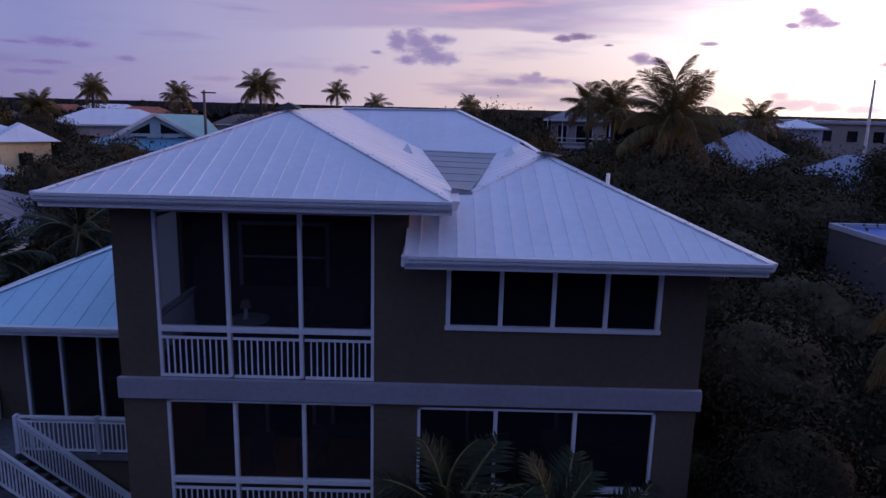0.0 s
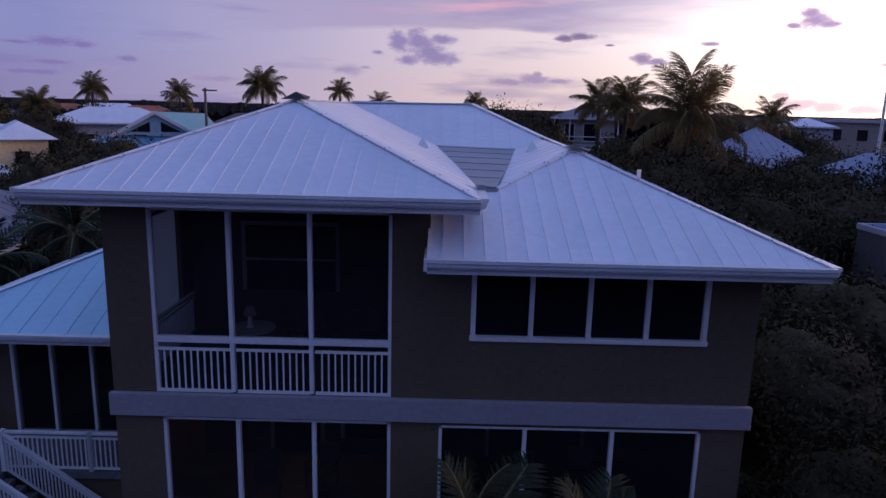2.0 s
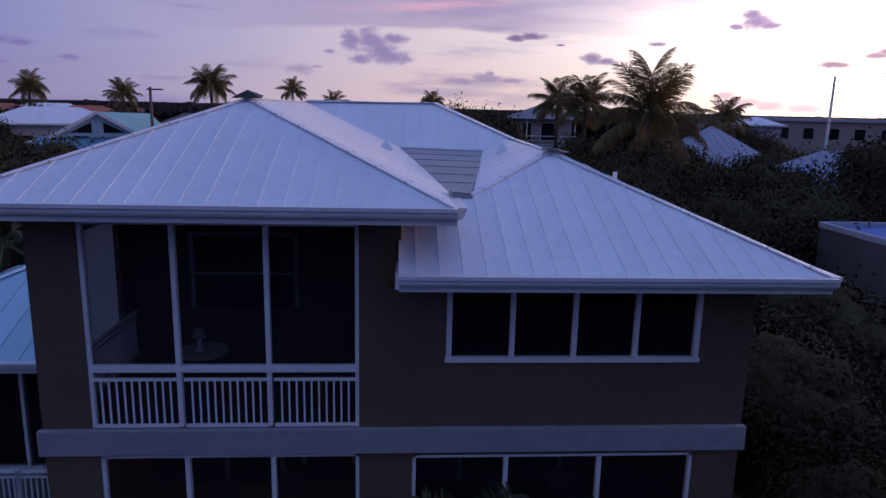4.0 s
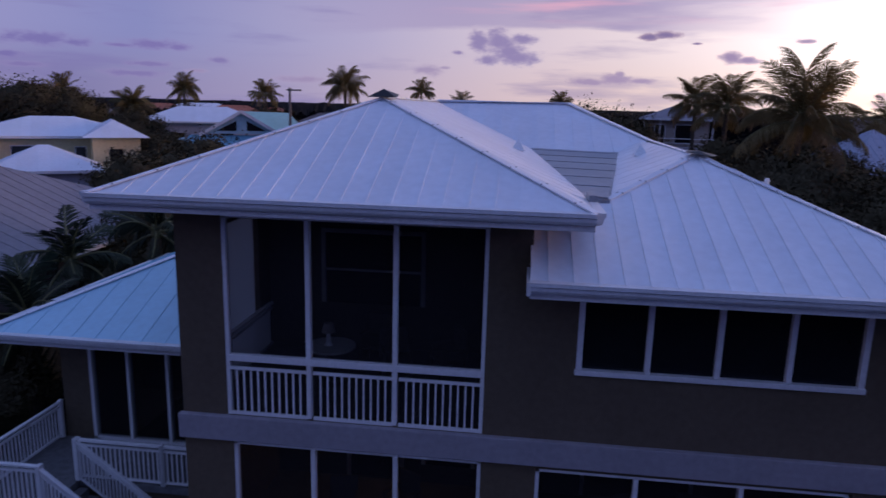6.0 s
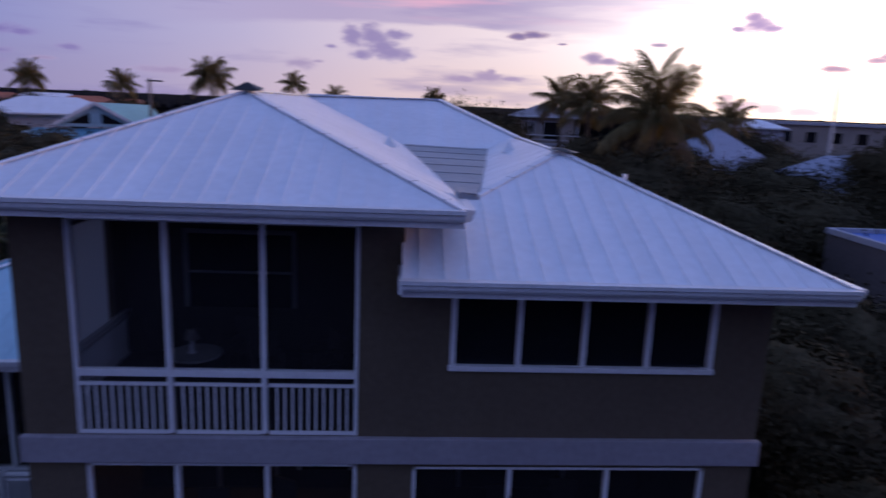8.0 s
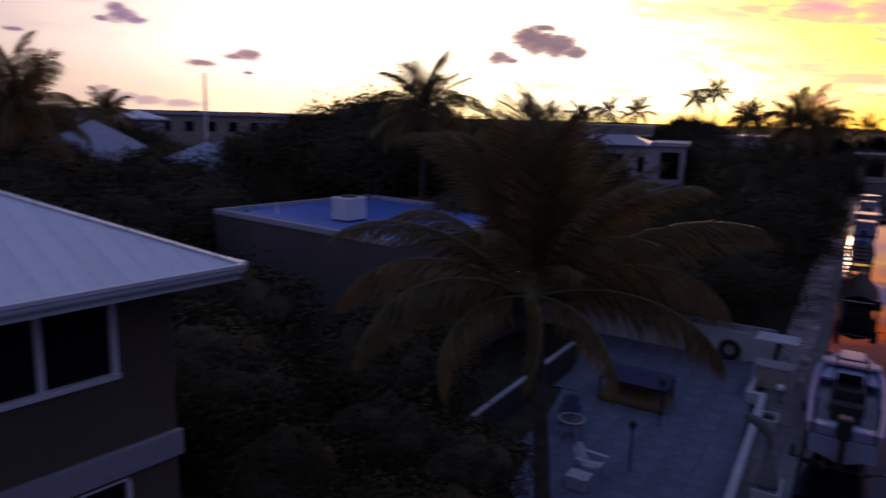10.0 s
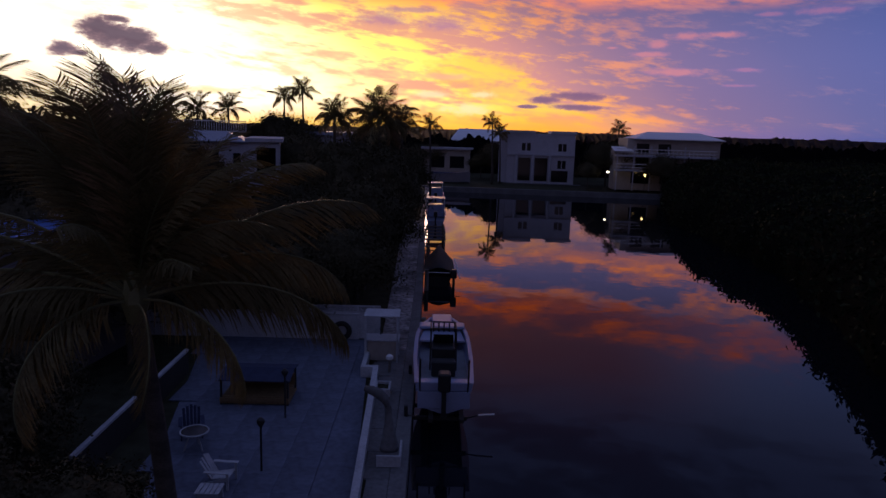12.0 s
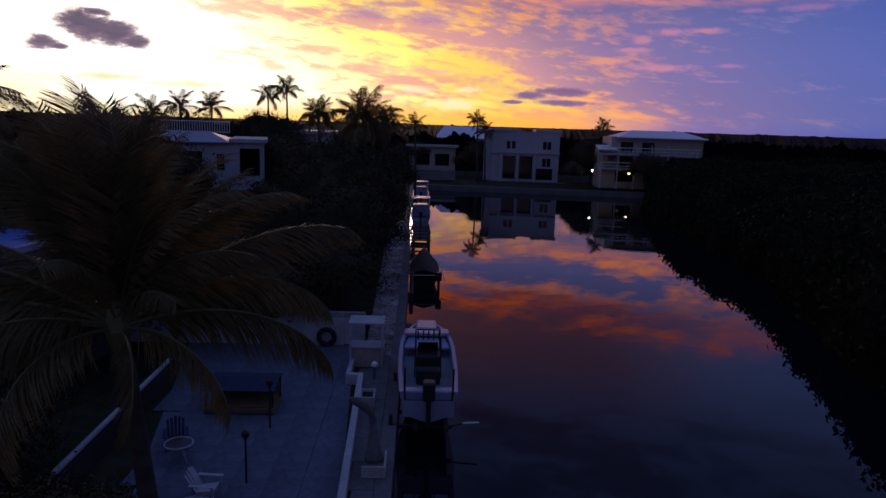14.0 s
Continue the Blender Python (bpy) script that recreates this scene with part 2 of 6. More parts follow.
# rose bar
cloud((250, 188, 150), (255, 205, 150), (11.0, 4.3, 5.04, 0.53), (5.5, 4.24, 2.76, 0.35), (14.6, 5.72, 3.13, 0.38), thick=0.75)
# straw bar
cloud((255, 226, 160), (255, 236, 190), (29.6, 2.79, 4.69, 0.32), (24.5, 2.48, 4.6, 0.38), (24.5, 1.54, 1.15, 0.17), thick=0.75)
# the afterglow fades away from the sunset and towards the zenith
glow = wmath("MULTIPLY", wmath("MULTIPLY", wrange(AZ, -85, -30), wrange(AZ, 86, 22)), wrange(EL, 17, 5, 0.25, 1.0))
sky = wmix(1.0, sky, wvec(*[wmath("ADD", 1.0, wmath("MULTIPLY", glow, 2.0))] * 3), "MULTIPLY")
sky = wmix(wrange(EL, -1.0, -4.0), sky, lin(30, 32, 48))
background = wt.nodes.new("ShaderNodeBackground")
background.inputs["Strength"].default_value = 1.0
wt.links.new(sky, background.inputs["Color"])
wt.links.new(background.outputs[0], wt.nodes.new("ShaderNodeOutputWorld").inputs[0])

# the last glow of the sun, low and wide behind the cloud
sun_data = bpy.data.lights.new("sun", "SUN")
sun_data.energy, sun_data.angle, sun_data.color = 1.0, radians(13), (1.0, 0.66, 0.52)
sun = new("sun", sun_data)
sun.matrix_basis = look((0, 0, 0), (-math.cos(radians(13)), -math.sin(radians(13)), -math.tan(radians(8))))


# ---- materials ----
def mat(name, col, rough=0.7, var=0.18, scale=1.2, bump=0.0, bscale=40.0, metal=0.0, rand=0.0, stretch=(1, 1, 1), emit=0.0, spec=0.4):
    """Base colour varied at two scales, fine relief, and a little chance from piece to piece."""
    m = bpy.data.materials.new(name)
    m.use_nodes = True
    nt = m.node_tree
    bsdf = nt.nodes["Principled BSDF"]
    bsdf.inputs["Roughness"].default_value, bsdf.inputs["Metallic"].default_value = rough, metal
    bsdf.inputs["Specular IOR Level"].default_value = spec
    tc, mp = nt.nodes.new("ShaderNodeTexCoord"), nt.nodes.new("ShaderNodeMapping")
    nt.links.new(tc.outputs["Object"], mp.inputs[0])
    mp.inputs["Scale"].default_value = stretch
    value = None
    for s, d in ((scale, 3.0), (scale * 11, 4.0)):
        n = nt.nodes.new("ShaderNodeTexNoise")
        n.inputs["Scale"].default_value, n.inputs["Detail"].default_value = s, d
        nt.links.new(mp.outputs[0], n.inputs["Vector"])
        r = nt.nodes.new("ShaderNodeMapRange")
        for key, v in (("From Min", 0.3), ("From Max", 0.7), ("To Min", 1 - var), ("To Max", 1 + var * 0.6)):
            r.inputs[key].default_value = v
        nt.links.new(n.outputs[0], r.inputs["Value"])
        if value is None:
            value = r.outputs[0]
        else:
            k = nt.nodes.new("ShaderNodeMath")
            k.operation = "MULTIPLY"
            nt.links.new(value, k.inputs[0])
            nt.links.new(r.outputs[0], k.inputs[1])
            value = k.outputs[0]
    if rand:
        info, r, k = nt.nodes.new("ShaderNodeObjectInfo"), nt.nodes.new("ShaderNodeMapRange"), nt.nodes.new("ShaderNodeMath")
        r.inputs["To Min"].default_value, r.inputs["To Max"].default_value, k.operation = 1 - rand, 1 + rand, "MULTIPLY"
        nt.links.new(info.outputs["Random"], r.inputs["Value"])
        nt.links.new(value, k.inputs[0])
        nt.links.new(r.outputs[0], k.inputs[1])
        value = k.outputs[0]
    mul = nt.nodes.new("ShaderNodeMix")
    mul.data_type, mul.blend_type = "RGBA", "MULTIPLY"
    mul.inputs[0].default_value, mul.inputs[6].default_value = 1.0, (*col, 1)
    nt.links.new(value, mul.inputs[7])
    nt.links.new(mul.outputs[2], bsdf.inputs["Base Color"])
    if bump:
        n, b = nt.nodes.new("ShaderNodeTexNoise"), nt.nodes.new("ShaderNodeBump")
        n.inputs["Scale"].default_value, n.inputs["Detail"].default_value = bscale, 3.0
        b.inputs["Strength"].default_value, b.inputs["Distance"].default_value = bump, 0.02
        nt.links.new(mp.outputs[0], n.inputs["Vector"])
        nt.links.new(n.outputs[0], b.inputs["Height"])
        nt.links.new(b.outputs[0], bsdf.inputs["Normal"])
    if emit:
        bsdf.inputs["Emission Color"].default_value, bsdf.inputs["Emission Strength"].default_value = (*col, 1), emit
    return m


STUCCO = mat("taupe_stucco", (0.128, 0.098, 0.066), 0.9, 0.12, 0.8, 0.35, 60)
BAND = mat("band_stucco", (0.34, 0.32, 0.35), 0.85, 0.10, 0.8, 0.25, 60)
METAL_ROOF = mat("white_metal_roof", (0.80, 0.83, 0.87), 0.34, 0.05, 0.6, 0.05, 12, rand=0.035)
BLUE_METAL = mat("aqua_metal_roof", (0.42, 0.68, 0.80), 0.36, 0.06, 0.6, 0.05, 12, rand=0.035)
METAL_DARK = mat("grey_metal_roof", (0.30, 0.32, 0.35), 0.45, 0.10, 0.6, 0.05, 12, rand=0.03)
CAP = mat("ridge_cap", (0.80, 0.83, 0.85), 0.4, 0.10, 2.0)
WHITE = mat("white_paint", (0.78, 0.78, 0.78), 0.5, 0.08, 1.5, 0.05, 30)
DULL_WHITE = mat("weathered_white_paint", (0.46, 0.47, 0.50), 0.7, 0.18, 1.2, 0.1, 30)
GUTTER = mat("gutter_white", (0.74, 0.75, 0.77), 0.4, 0.08, 1.2)
SOFFIT = mat("soffit", (0.5, 0.48, 0.46), 0.8, 0.1, 1.0)
BLACK = mat("black_metal", (0.02, 0.02, 0.022), 0.5, 0.1)
RUBBER = mat("rubber", (0.02, 0.02, 0.02), 0.8, 0.2, 5)
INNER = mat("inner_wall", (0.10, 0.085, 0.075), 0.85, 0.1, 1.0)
INNER_FLOOR = mat("inner_floor", (0.12, 0.11, 0.10), 0.6, 0.2, 2.0)
SHUTTER = mat("shade_cloth", (0.45, 0.47, 0.50), 0.8, 0.05)
nt = SHUTTER.node_tree
cloth, thin = nt.nodes.new("ShaderNodeBsdfTranslucent"), nt.nodes.new("ShaderNodeMixShader")
cloth.inputs[0].default_value, thin.inputs[0].default_value = (0.45, 0.47, 0.50, 1), 0.6
nt.links.new(nt.nodes["Principled BSDF"].outputs[0], thin.inputs[1])
nt.links.new(cloth.outputs[0], thin.inputs[2])
nt.links.new(thin.outputs[0], nt.nodes["Material Output"].inputs[0])
AMBER = mat("amber_wall", (0.62, 0.36, 0.10), 0.7, 0.2, 2.0)
BARK = mat("palm_bark", (0.075, 0.062, 0.052), 0.9, 0.35, 2.0, 0.6, 14, stretch=(1, 1, 4))
LEAF = mat("palm_leaf", (0.165, 0.132, 0.060), 0.6, 0.4, 1.2, rand=0.3, spec=0.12)
LEAF_DRY = mat("palm_leaf_dry", (0.20, 0.12, 0.05), 0.7, 0.35, 1.2, rand=0.25)
nt = LEAF.node_tree
through_leaf, both = nt.nodes.new("ShaderNodeBsdfTranslucent"), nt.nodes.new("ShaderNodeMixShader")
through_leaf.inputs[0].default_value, both.inputs[0].default_value = (0.17, 0.115, 0.04, 1), 0.28
nt.links.new(nt.nodes["Principled BSDF"].outputs[0], both.inputs[1])
nt.links.new(through_leaf.outputs[0], both.inputs[2])
nt.links.new(both.outputs[0], nt.nodes["Material Output"].inputs[0])
STALK = mat("palm_stalk", (0.16, 0.15, 0.06), 0.6, 0.2, 3.0)
FOLIAGE = mat("tree_leaf", (0.080, 0.070, 0.042), 0.9, 0.35, 1.6, 0.8, 22, rand=0.2, spec=0.02)
# darker copy of the palm leaf, with the young palms' shade in its colour
YOUNG_LEAF_SHADED = mat("young_palm_leaf", (0.032, 0.040, 0.022), 0.6, 0.35, 1.2, rand=0.25, spec=0.15)
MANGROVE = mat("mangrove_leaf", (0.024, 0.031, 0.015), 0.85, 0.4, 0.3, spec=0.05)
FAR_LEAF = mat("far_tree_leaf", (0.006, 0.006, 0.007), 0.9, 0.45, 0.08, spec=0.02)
# bed under the mangrove leaves, darkened to stand for the canopy's own shade
SHADED_BED = mat("mangrove_wood", (0.012, 0.012, 0.009), 0.95, 0.3, 0.5, spec=0.0)
GROUND = mat("soil_and_grass", (0.050, 0.050, 0.032), 0.95, 0.35, 0.15, 0.4, 8, spec=0.05)
PAVER = mat("concrete_paver", (0.115, 0.132, 0.185), 0.85, 0.25, 0.5, 0.3, 30, rand=0.06)
CONCRETE = mat("concrete", (0.15, 0.15, 0.155), 0.85, 0.25, 0.7, 0.35, 25)
CONCRETE_STAINED = mat("stained_concrete", (0.34, 0.31, 0.31), 0.85, 0.75, 0.5, 0.35, 25)
TEAK = mat("wood_slats", (0.22, 0.14, 0.07), 0.7, 0.25, 2.0, 0.2, 20, stretch=(1, 8, 8))
CANVAS = mat("navy_canvas", (0.03, 0.04, 0.085), 0.9, 0.2, 3.0)
BLUE_ROOF = mat("blue_flat_roof", (0.07, 0.18, 0.54), 0.5, 0.12, 0.5)
HULL = mat("boat_gelcoat", (0.28, 0.32, 0.46), 0.3, 0.06, 1.0)
NON_SKID = mat("non_skid_deck", (0.20, 0.22, 0.26), 0.8, 0.15, 2.0)
DARKGLASS = mat("dark_window", (0.012, 0.013, 0.016), 0.12, 0.1)
YELLOW = mat("yellow_stucco", (0.72, 0.62, 0.36), 0.85, 0.1, 0.5)
TEAL = mat("teal_siding", (0.38, 0.56, 0.60), 0.8, 0.1, 0.5)
TEAL_ROOF = mat("pale_green_roof", (0.36, 0.60, 0.55), 0.5, 0.08, 0.5)
TEAL_BLUE = mat("teal_porch_roof", (0.17, 0.40, 0.52), 0.5, 0.1, 0.5)
GREY_ROOF = mat("weathered_metal_roof", (0.25, 0.23, 0.25), 0.5, 0.12, 0.4, 0.05, 10)
BEIGE = mat("beige_wall", (0.38, 0.33, 0.29), 0.85, 0.12, 0.4)
PALE_ROOF = mat("bluish_metal_roof", (0.30, 0.34, 0.44), 0.5, 0.08, 0.5)
PALE = mat("pale_wall", (0.45, 0.45, 0.50), 0.85, 0.1, 0.4)
TERRACOTTA = mat("terracotta", (0.45, 0.16, 0.09), 0.8, 0.2, 0.5)
POLE_WOOD = mat("pole_wood", (0.20, 0.17, 0.15), 0.9, 0.25, 1.0)
DARK_WOOD = mat("dark_stained_wood", (0.030, 0.027, 0.025), 0.85, 0.25, 1.0)
BROWN_WALL = mat("brown_wall", (0.14, 0.12, 0.12), 0.9, 0.15, 0.6)


def glow_mat(name, col, strength):
    m = bpy.data.materials.new(name)
    m.use_nodes = True
    b = m.node_tree.nodes["Principled BSDF"]
    b.inputs["Base Color"].default_value = (*col, 1)
    b.inputs["Emission Color"].default_value, b.inputs["Emission Strength"].default_value = (*col, 1), strength
    return m


GLOW_WARM = glow_mat("lamp_warm", (1.0, 0.72, 0.28), 14)
GLOW_DIM = glow_mat("lamp_dim", (1.0, 0.55, 0.15), 30)
GLOW_WHITE = glow_mat("lamp_white", (1.0, 0.9, 0.65), 22)


def screen_mat():
    """Insect screen: most of the light is held back, the rest goes through."""
    m = bpy.data.materials.new("insect_screen")
    m.use_nodes = True
    nt = m.node_tree
    nt.nodes.remove(nt.nodes["Principled BSDF"])
    tr, df, mx = nt.nodes.new("ShaderNodeBsdfTransparent"), nt.nodes.new("ShaderNodeBsdfDiffuse"), nt.nodes.new("ShaderNodeMixShader")
    tr.inputs[0].default_value, df.inputs[0].default_value, mx.inputs[0].default_value = (0.9, 0.9, 0.92, 1), (0.03, 0.03, 0.035, 1), 0.45
    nt.links.new(tr.outputs[0], mx.inputs[1])
    nt.links.new(df.outputs[0], mx.inputs[2])
    nt.links.new(mx.outputs[0], nt.nodes["Material Output"].inputs[0])
    return m


SCREEN = screen_mat()


def water_mat():
    m = bpy.data.materials.new("canal_water")
    m.use_nodes = True
    nt = m.node_tree
    b = nt.nodes["Principled BSDF"]
    b.inputs["Base Color"].default_value, b.inputs["Roughness"].default_value, b.inputs["IOR"].default_value = (0.004, 0.006, 0.010, 1), 0.015, 1.33
    tc, bp = nt.nodes.new("ShaderNodeTexCoord"), nt.nodes.new("ShaderNodeBump")
    n1, n2, ad = nt.nodes.new("ShaderNodeTexNoise"), nt.nodes.new("ShaderNodeTexNoise"), nt.nodes.new("ShaderNodeMath")
    n1.inputs["Scale"].default_value, n1.inputs["Detail"].default_value = 0.35, 2.0
    n2.inputs["Scale"].default_value, n2.inputs["Detail"].default_value = 2.2, 2.0
    ad.operation = "MULTIPLY_ADD"
    ad.inputs[1].default_value = 0.10
    for n in (n1, n2):
        nt.links.new(tc.outputs["Object"], n.inputs["Vector"])
    nt.links.new(n2.outputs[0], ad.inputs[0])
    nt.links.new(n1.outputs[0], ad.inputs[2])
    nt.links.new(ad.outputs[0], bp.inputs["Height"])
    bp.inputs["Strength"].default_value, bp.inputs["Distance"].default_value = 0.10, 0.06
    nt.links.new(bp.outputs[0], b.inputs["Normal"])
    return m


WATER = water_mat()


# ---- mesh helpers ----
class Shape:
    """Vertices and faces gathered into one mesh."""

    def __init__(self):
        self.v, self.f = [], []

    def add(self, verts, faces):
        k = len(self.v)
        self.v += [tuple(p) for p in verts]
        self.f += [tuple(i + k for i in q) for q in faces]
        return self

    def box(self, x0, x1, y0, y1, z0, z1, c=0.0):
        """A box; c chamfers its edges."""
        x0, x1, y0, y1, z0, z1 = min(x0, x1), max(x0, x1), min(y0, y1), max(y0, y1), min(z0, z1), max(z0, z1)
        if c <= 0:
            p = [(x, y, z) for z in (z0, z1) for y in (y0, y1) for x in (x0, x1)]
            return self.add(p, [(0, 2, 3, 1), (4, 5, 7, 6), (0, 1, 5, 4), (2, 6, 7, 3), (0, 4, 6, 2), (1, 3, 7, 5)])
        bm = bmesh.new()
        bmesh.ops.create_cube(bm, size=1.0)
        for w in bm.verts:
            w.co = ((x0 + x1) / 2 + w.co.x * (x1 - x0), (y0 + y1) / 2 + w.co.y * (y1 - y0), (z0 + z1) / 2 + w.co.z * (z1 - z0))
        bmesh.ops.bevel(bm, geom=bm.edges[:], offset=c, segments=1, affect="EDGES")
        bm.verts.index_update()
        self.add([w.co for w in bm.verts], [[w.index for w in q.verts] for q in bm.faces])
        bm.free()
        return self

    def beam(self, a, b, w, h, up=(0, 0, 1)):
        """A bar of section w x h from a to b."""
        a, b = Vector(a), Vector(b)
        d = (b - a).normalized()
        s = d.cross(Vector(up))
        s = s.normalized() if s.length > 1e-4 else Vector((1, 0, 0))
        u = s.cross(d).normalized()
        p = [e + s * (w / 2) * i + u * (h / 2) * j for e in (a, b) for i, j in ((-1, -1), (1, -1), (1, 1), (-1, 1))]
        return self.add(p, [(0, 1, 2, 3), (7, 6, 5, 4), (0, 4, 5, 1), (1, 5, 6, 2), (2, 6, 7, 3), (3, 7, 4, 0)])

    def tube(self, pts, radii, n=8):
        """A tube along points, closed at both ends."""
        pts = [Vector(p) for p in pts]
        if isinstance(radii, (int, float)):
            radii = [radii] * len(pts)
        rows = []
        for i, p in enumerate(pts):
            d = (pts[min(i + 1, len(pts) - 1)] - pts[max(i - 1, 0)]).normalized()
            s = d.cross(Vector((0, 0, 1)) if abs(d.z) < 0.95 else Vector((1, 0, 0))).normalized()
            u = s.cross(d)
            rows.append([p + (s * math.cos(2 * math.pi * k / n) + u * math.sin(2 * math.pi * k / n)) * radii[i] for k in range(n)])
        faces = [(i * n + k, i * n + (k + 1) % n, (i + 1) * n + (k + 1) % n, (i + 1) * n + k) for i in range(len(pts) - 1) for k in range(n)]
        faces += [tuple(range(n - 1, -1, -1)), tuple((len(pts) - 1) * n + k for k in range(n))]
        return self.add([q for r in rows for q in r], faces)

    def slab(self, poly, thick):
        """A flat polygon (counter-clockwise from above) with thickness downwards along its normal."""
        p = [Vector(q) for q in poly]
        nrm = Vector((0, 0, 0))
        for i in range(len(p)):
            nrm += p[i].cross(p[(i + 1) % len(p)])
        nrm = nrm.normalized()
        if nrm.z < 0:
            p.reverse()
            nrm = -nrm
        n = len(p)
        return self.add(p + [q - nrm * thick for q in p], [tuple(range(n)), tuple(range(2 * n - 1, n - 1, -1))] + [(i, i + n, (i + 1) % n + n, (i + 1) % n) for i in range(n)])

    def moved(self, m):
        self.v = [tuple(m @ Vector(p)) for p in self.v]
        return self


def part(name, shape, material, parent=None, label="", smooth=False):
    """A Shape as one mesh object, under a thing or a part."""
    me = bpy.data.meshes.new(name)
    me.from_pydata(shape.v, [], shape.f)
    me.update()
    me.materials.append(material)
    if smooth:
        me.polygons.foreach_set("use_smooth", [True] * len(me.polygons))
    ob = new(name, me)
    if parent:
        ob.parent = parent
    if label:
        tagged(ob, label)
    return ob


def again(ob, parent, m):
    """Another object on the same mesh."""
    o = new(ob.name.split(".")[0], ob.data)
    o.parent = parent
    o.matrix_basis = m
    return o


def thing(name, label, category, at=(0, 0, 0), group="", kind="", turn=0.0):
    e = new(name)
    e.empty_display_size = 0.2
    e.matrix_basis = pose(*at, 0, 0, turn)
    return tagged(e, label, category, group, kind)


def solo(name, shape, material, label, category, group="", kind="", smooth=False):
    return tagged(part(name, shape, material, None, "", smooth), label, category, group, kind)


def wall_boxes(s, x0, x1, z0, z1, y0, y1, holes, axis="x"):
    """A wall along x (or y) with rectangular openings (a0, a1, z0, z1)."""
    us = sorted({x0, x1, *[c for h in holes for c in h[:2] if x0 < c < x1]})
    zs = sorted({z0, z1, *[c for h in holes for c in h[2:] if z0 < c < z1]})
    full = {(i, k): not any(h[0] < (us[i] + us[i + 1]) / 2 < h[1] and h[2] < (zs[k] + zs[k + 1]) / 2 < h[3] for h in holes) for i in range(len(us) - 1) for k in range(len(zs) - 1)}
    index, verts, faces = {}, [], []

    def at(i, k, side):
        if (i, k, side) not in index:
            index[i, k, side] = len(verts)
            y = (y0, y1)[side]
            verts.append((us[i], y, zs[k]) if axis == "x" else (y, us[i], zs[k]))
        return index[i, k, side]

    for (i, k), solid in full.items():
        if solid:
            faces.append((at(i, k, 0), at(i + 1, k, 0), at(i + 1, k + 1, 0), at(i, k + 1, 0)))
            faces.append((at(i, k, 1), at(i, k + 1, 1), at(i + 1, k + 1, 1), at(i + 1, k, 1)))
            for di, dk, p, q in ((-1, 0, (i, k), (i, k + 1)), (1, 0, (i + 1, k), (i + 1, k + 1)), (0, -1, (i, k), (i + 1, k)), (0, 1, (i, k + 1), (i + 1, k + 1))):
                if not full.get((i + di, k + dk)):
                    faces.append((at(*p, 0), at(*q, 0), at(*q, 1), at(*p, 1)))
    return s.add(verts, faces)


def clip(poly, lo, hi):
    """The part of a 2D polygon between u = lo and u = hi."""
    for sign, edge in ((1, lo), (-1, -hi)):
        out = []
        for i in range(len(poly)):
            p, q = poly[i], poly[(i + 1) % len(poly)]
            a, b = sign * p[0] - edge, sign * q[0] - edge
            if a >= 0:
                out.append(p)
            if (a >= 0) != (b >= 0):
                k = a / (a - b)
                out.append((p[0] + k * (q[0] - p[0]), p[1] + k * (q[1] - p[1])))
        poly = out
        if len(poly) < 3:
            return []
    return poly


def roof_slope(corners, along, width, rib=0.035, start=0.0):
    """Panels of a standing-seam roof plane: a list of Shapes, one for each panel with its seam. along: the eave's direction."""
    c = [Vector(p) for p in corners]
    nrm = Vector((0, 0, 0))
    for i in range(len(c)):
        nrm += (c[i] - c[0]).cross(c[(i + 1) % len(c)] - c[0])
    nrm = nrm.normalized() * (1 if nrm.z > 0 else -1)
    u = Vector(along).normalized()
    v = nrm.cross(u).normalized()
    o = c[0]
    flat = [((p - o).dot(u), (p - o).dot(v)) for p in c]
    lo, hi = min(p[0] for p in flat), max(p[0] for p in flat)
    panels, a = [], lo - start
    while a < hi:
        q = clip(flat, max(a, lo) + 0.007, min(a + width, hi) - 0.005)
        if q:
            s = Shape().slab([o + u * x + v * y for x, y in q], 0.03)
            line = clip(flat, max(a, lo) + 1e-3, max(a, lo) + 0.012)
            if line:
                y0, y1 = min(p[1] for p in line), max(p[1] for p in line)
                if y1 - y0 > 0.12:
                    e = o + u * (max(a, lo) + 0.01) + nrm * (rib / 2)
                    s.beam(e + v * (y0 + 0.01), e + v * (y1 - 0.02), 0.034, rib, nrm)
            panels.append(s)
        a += width
    return panels


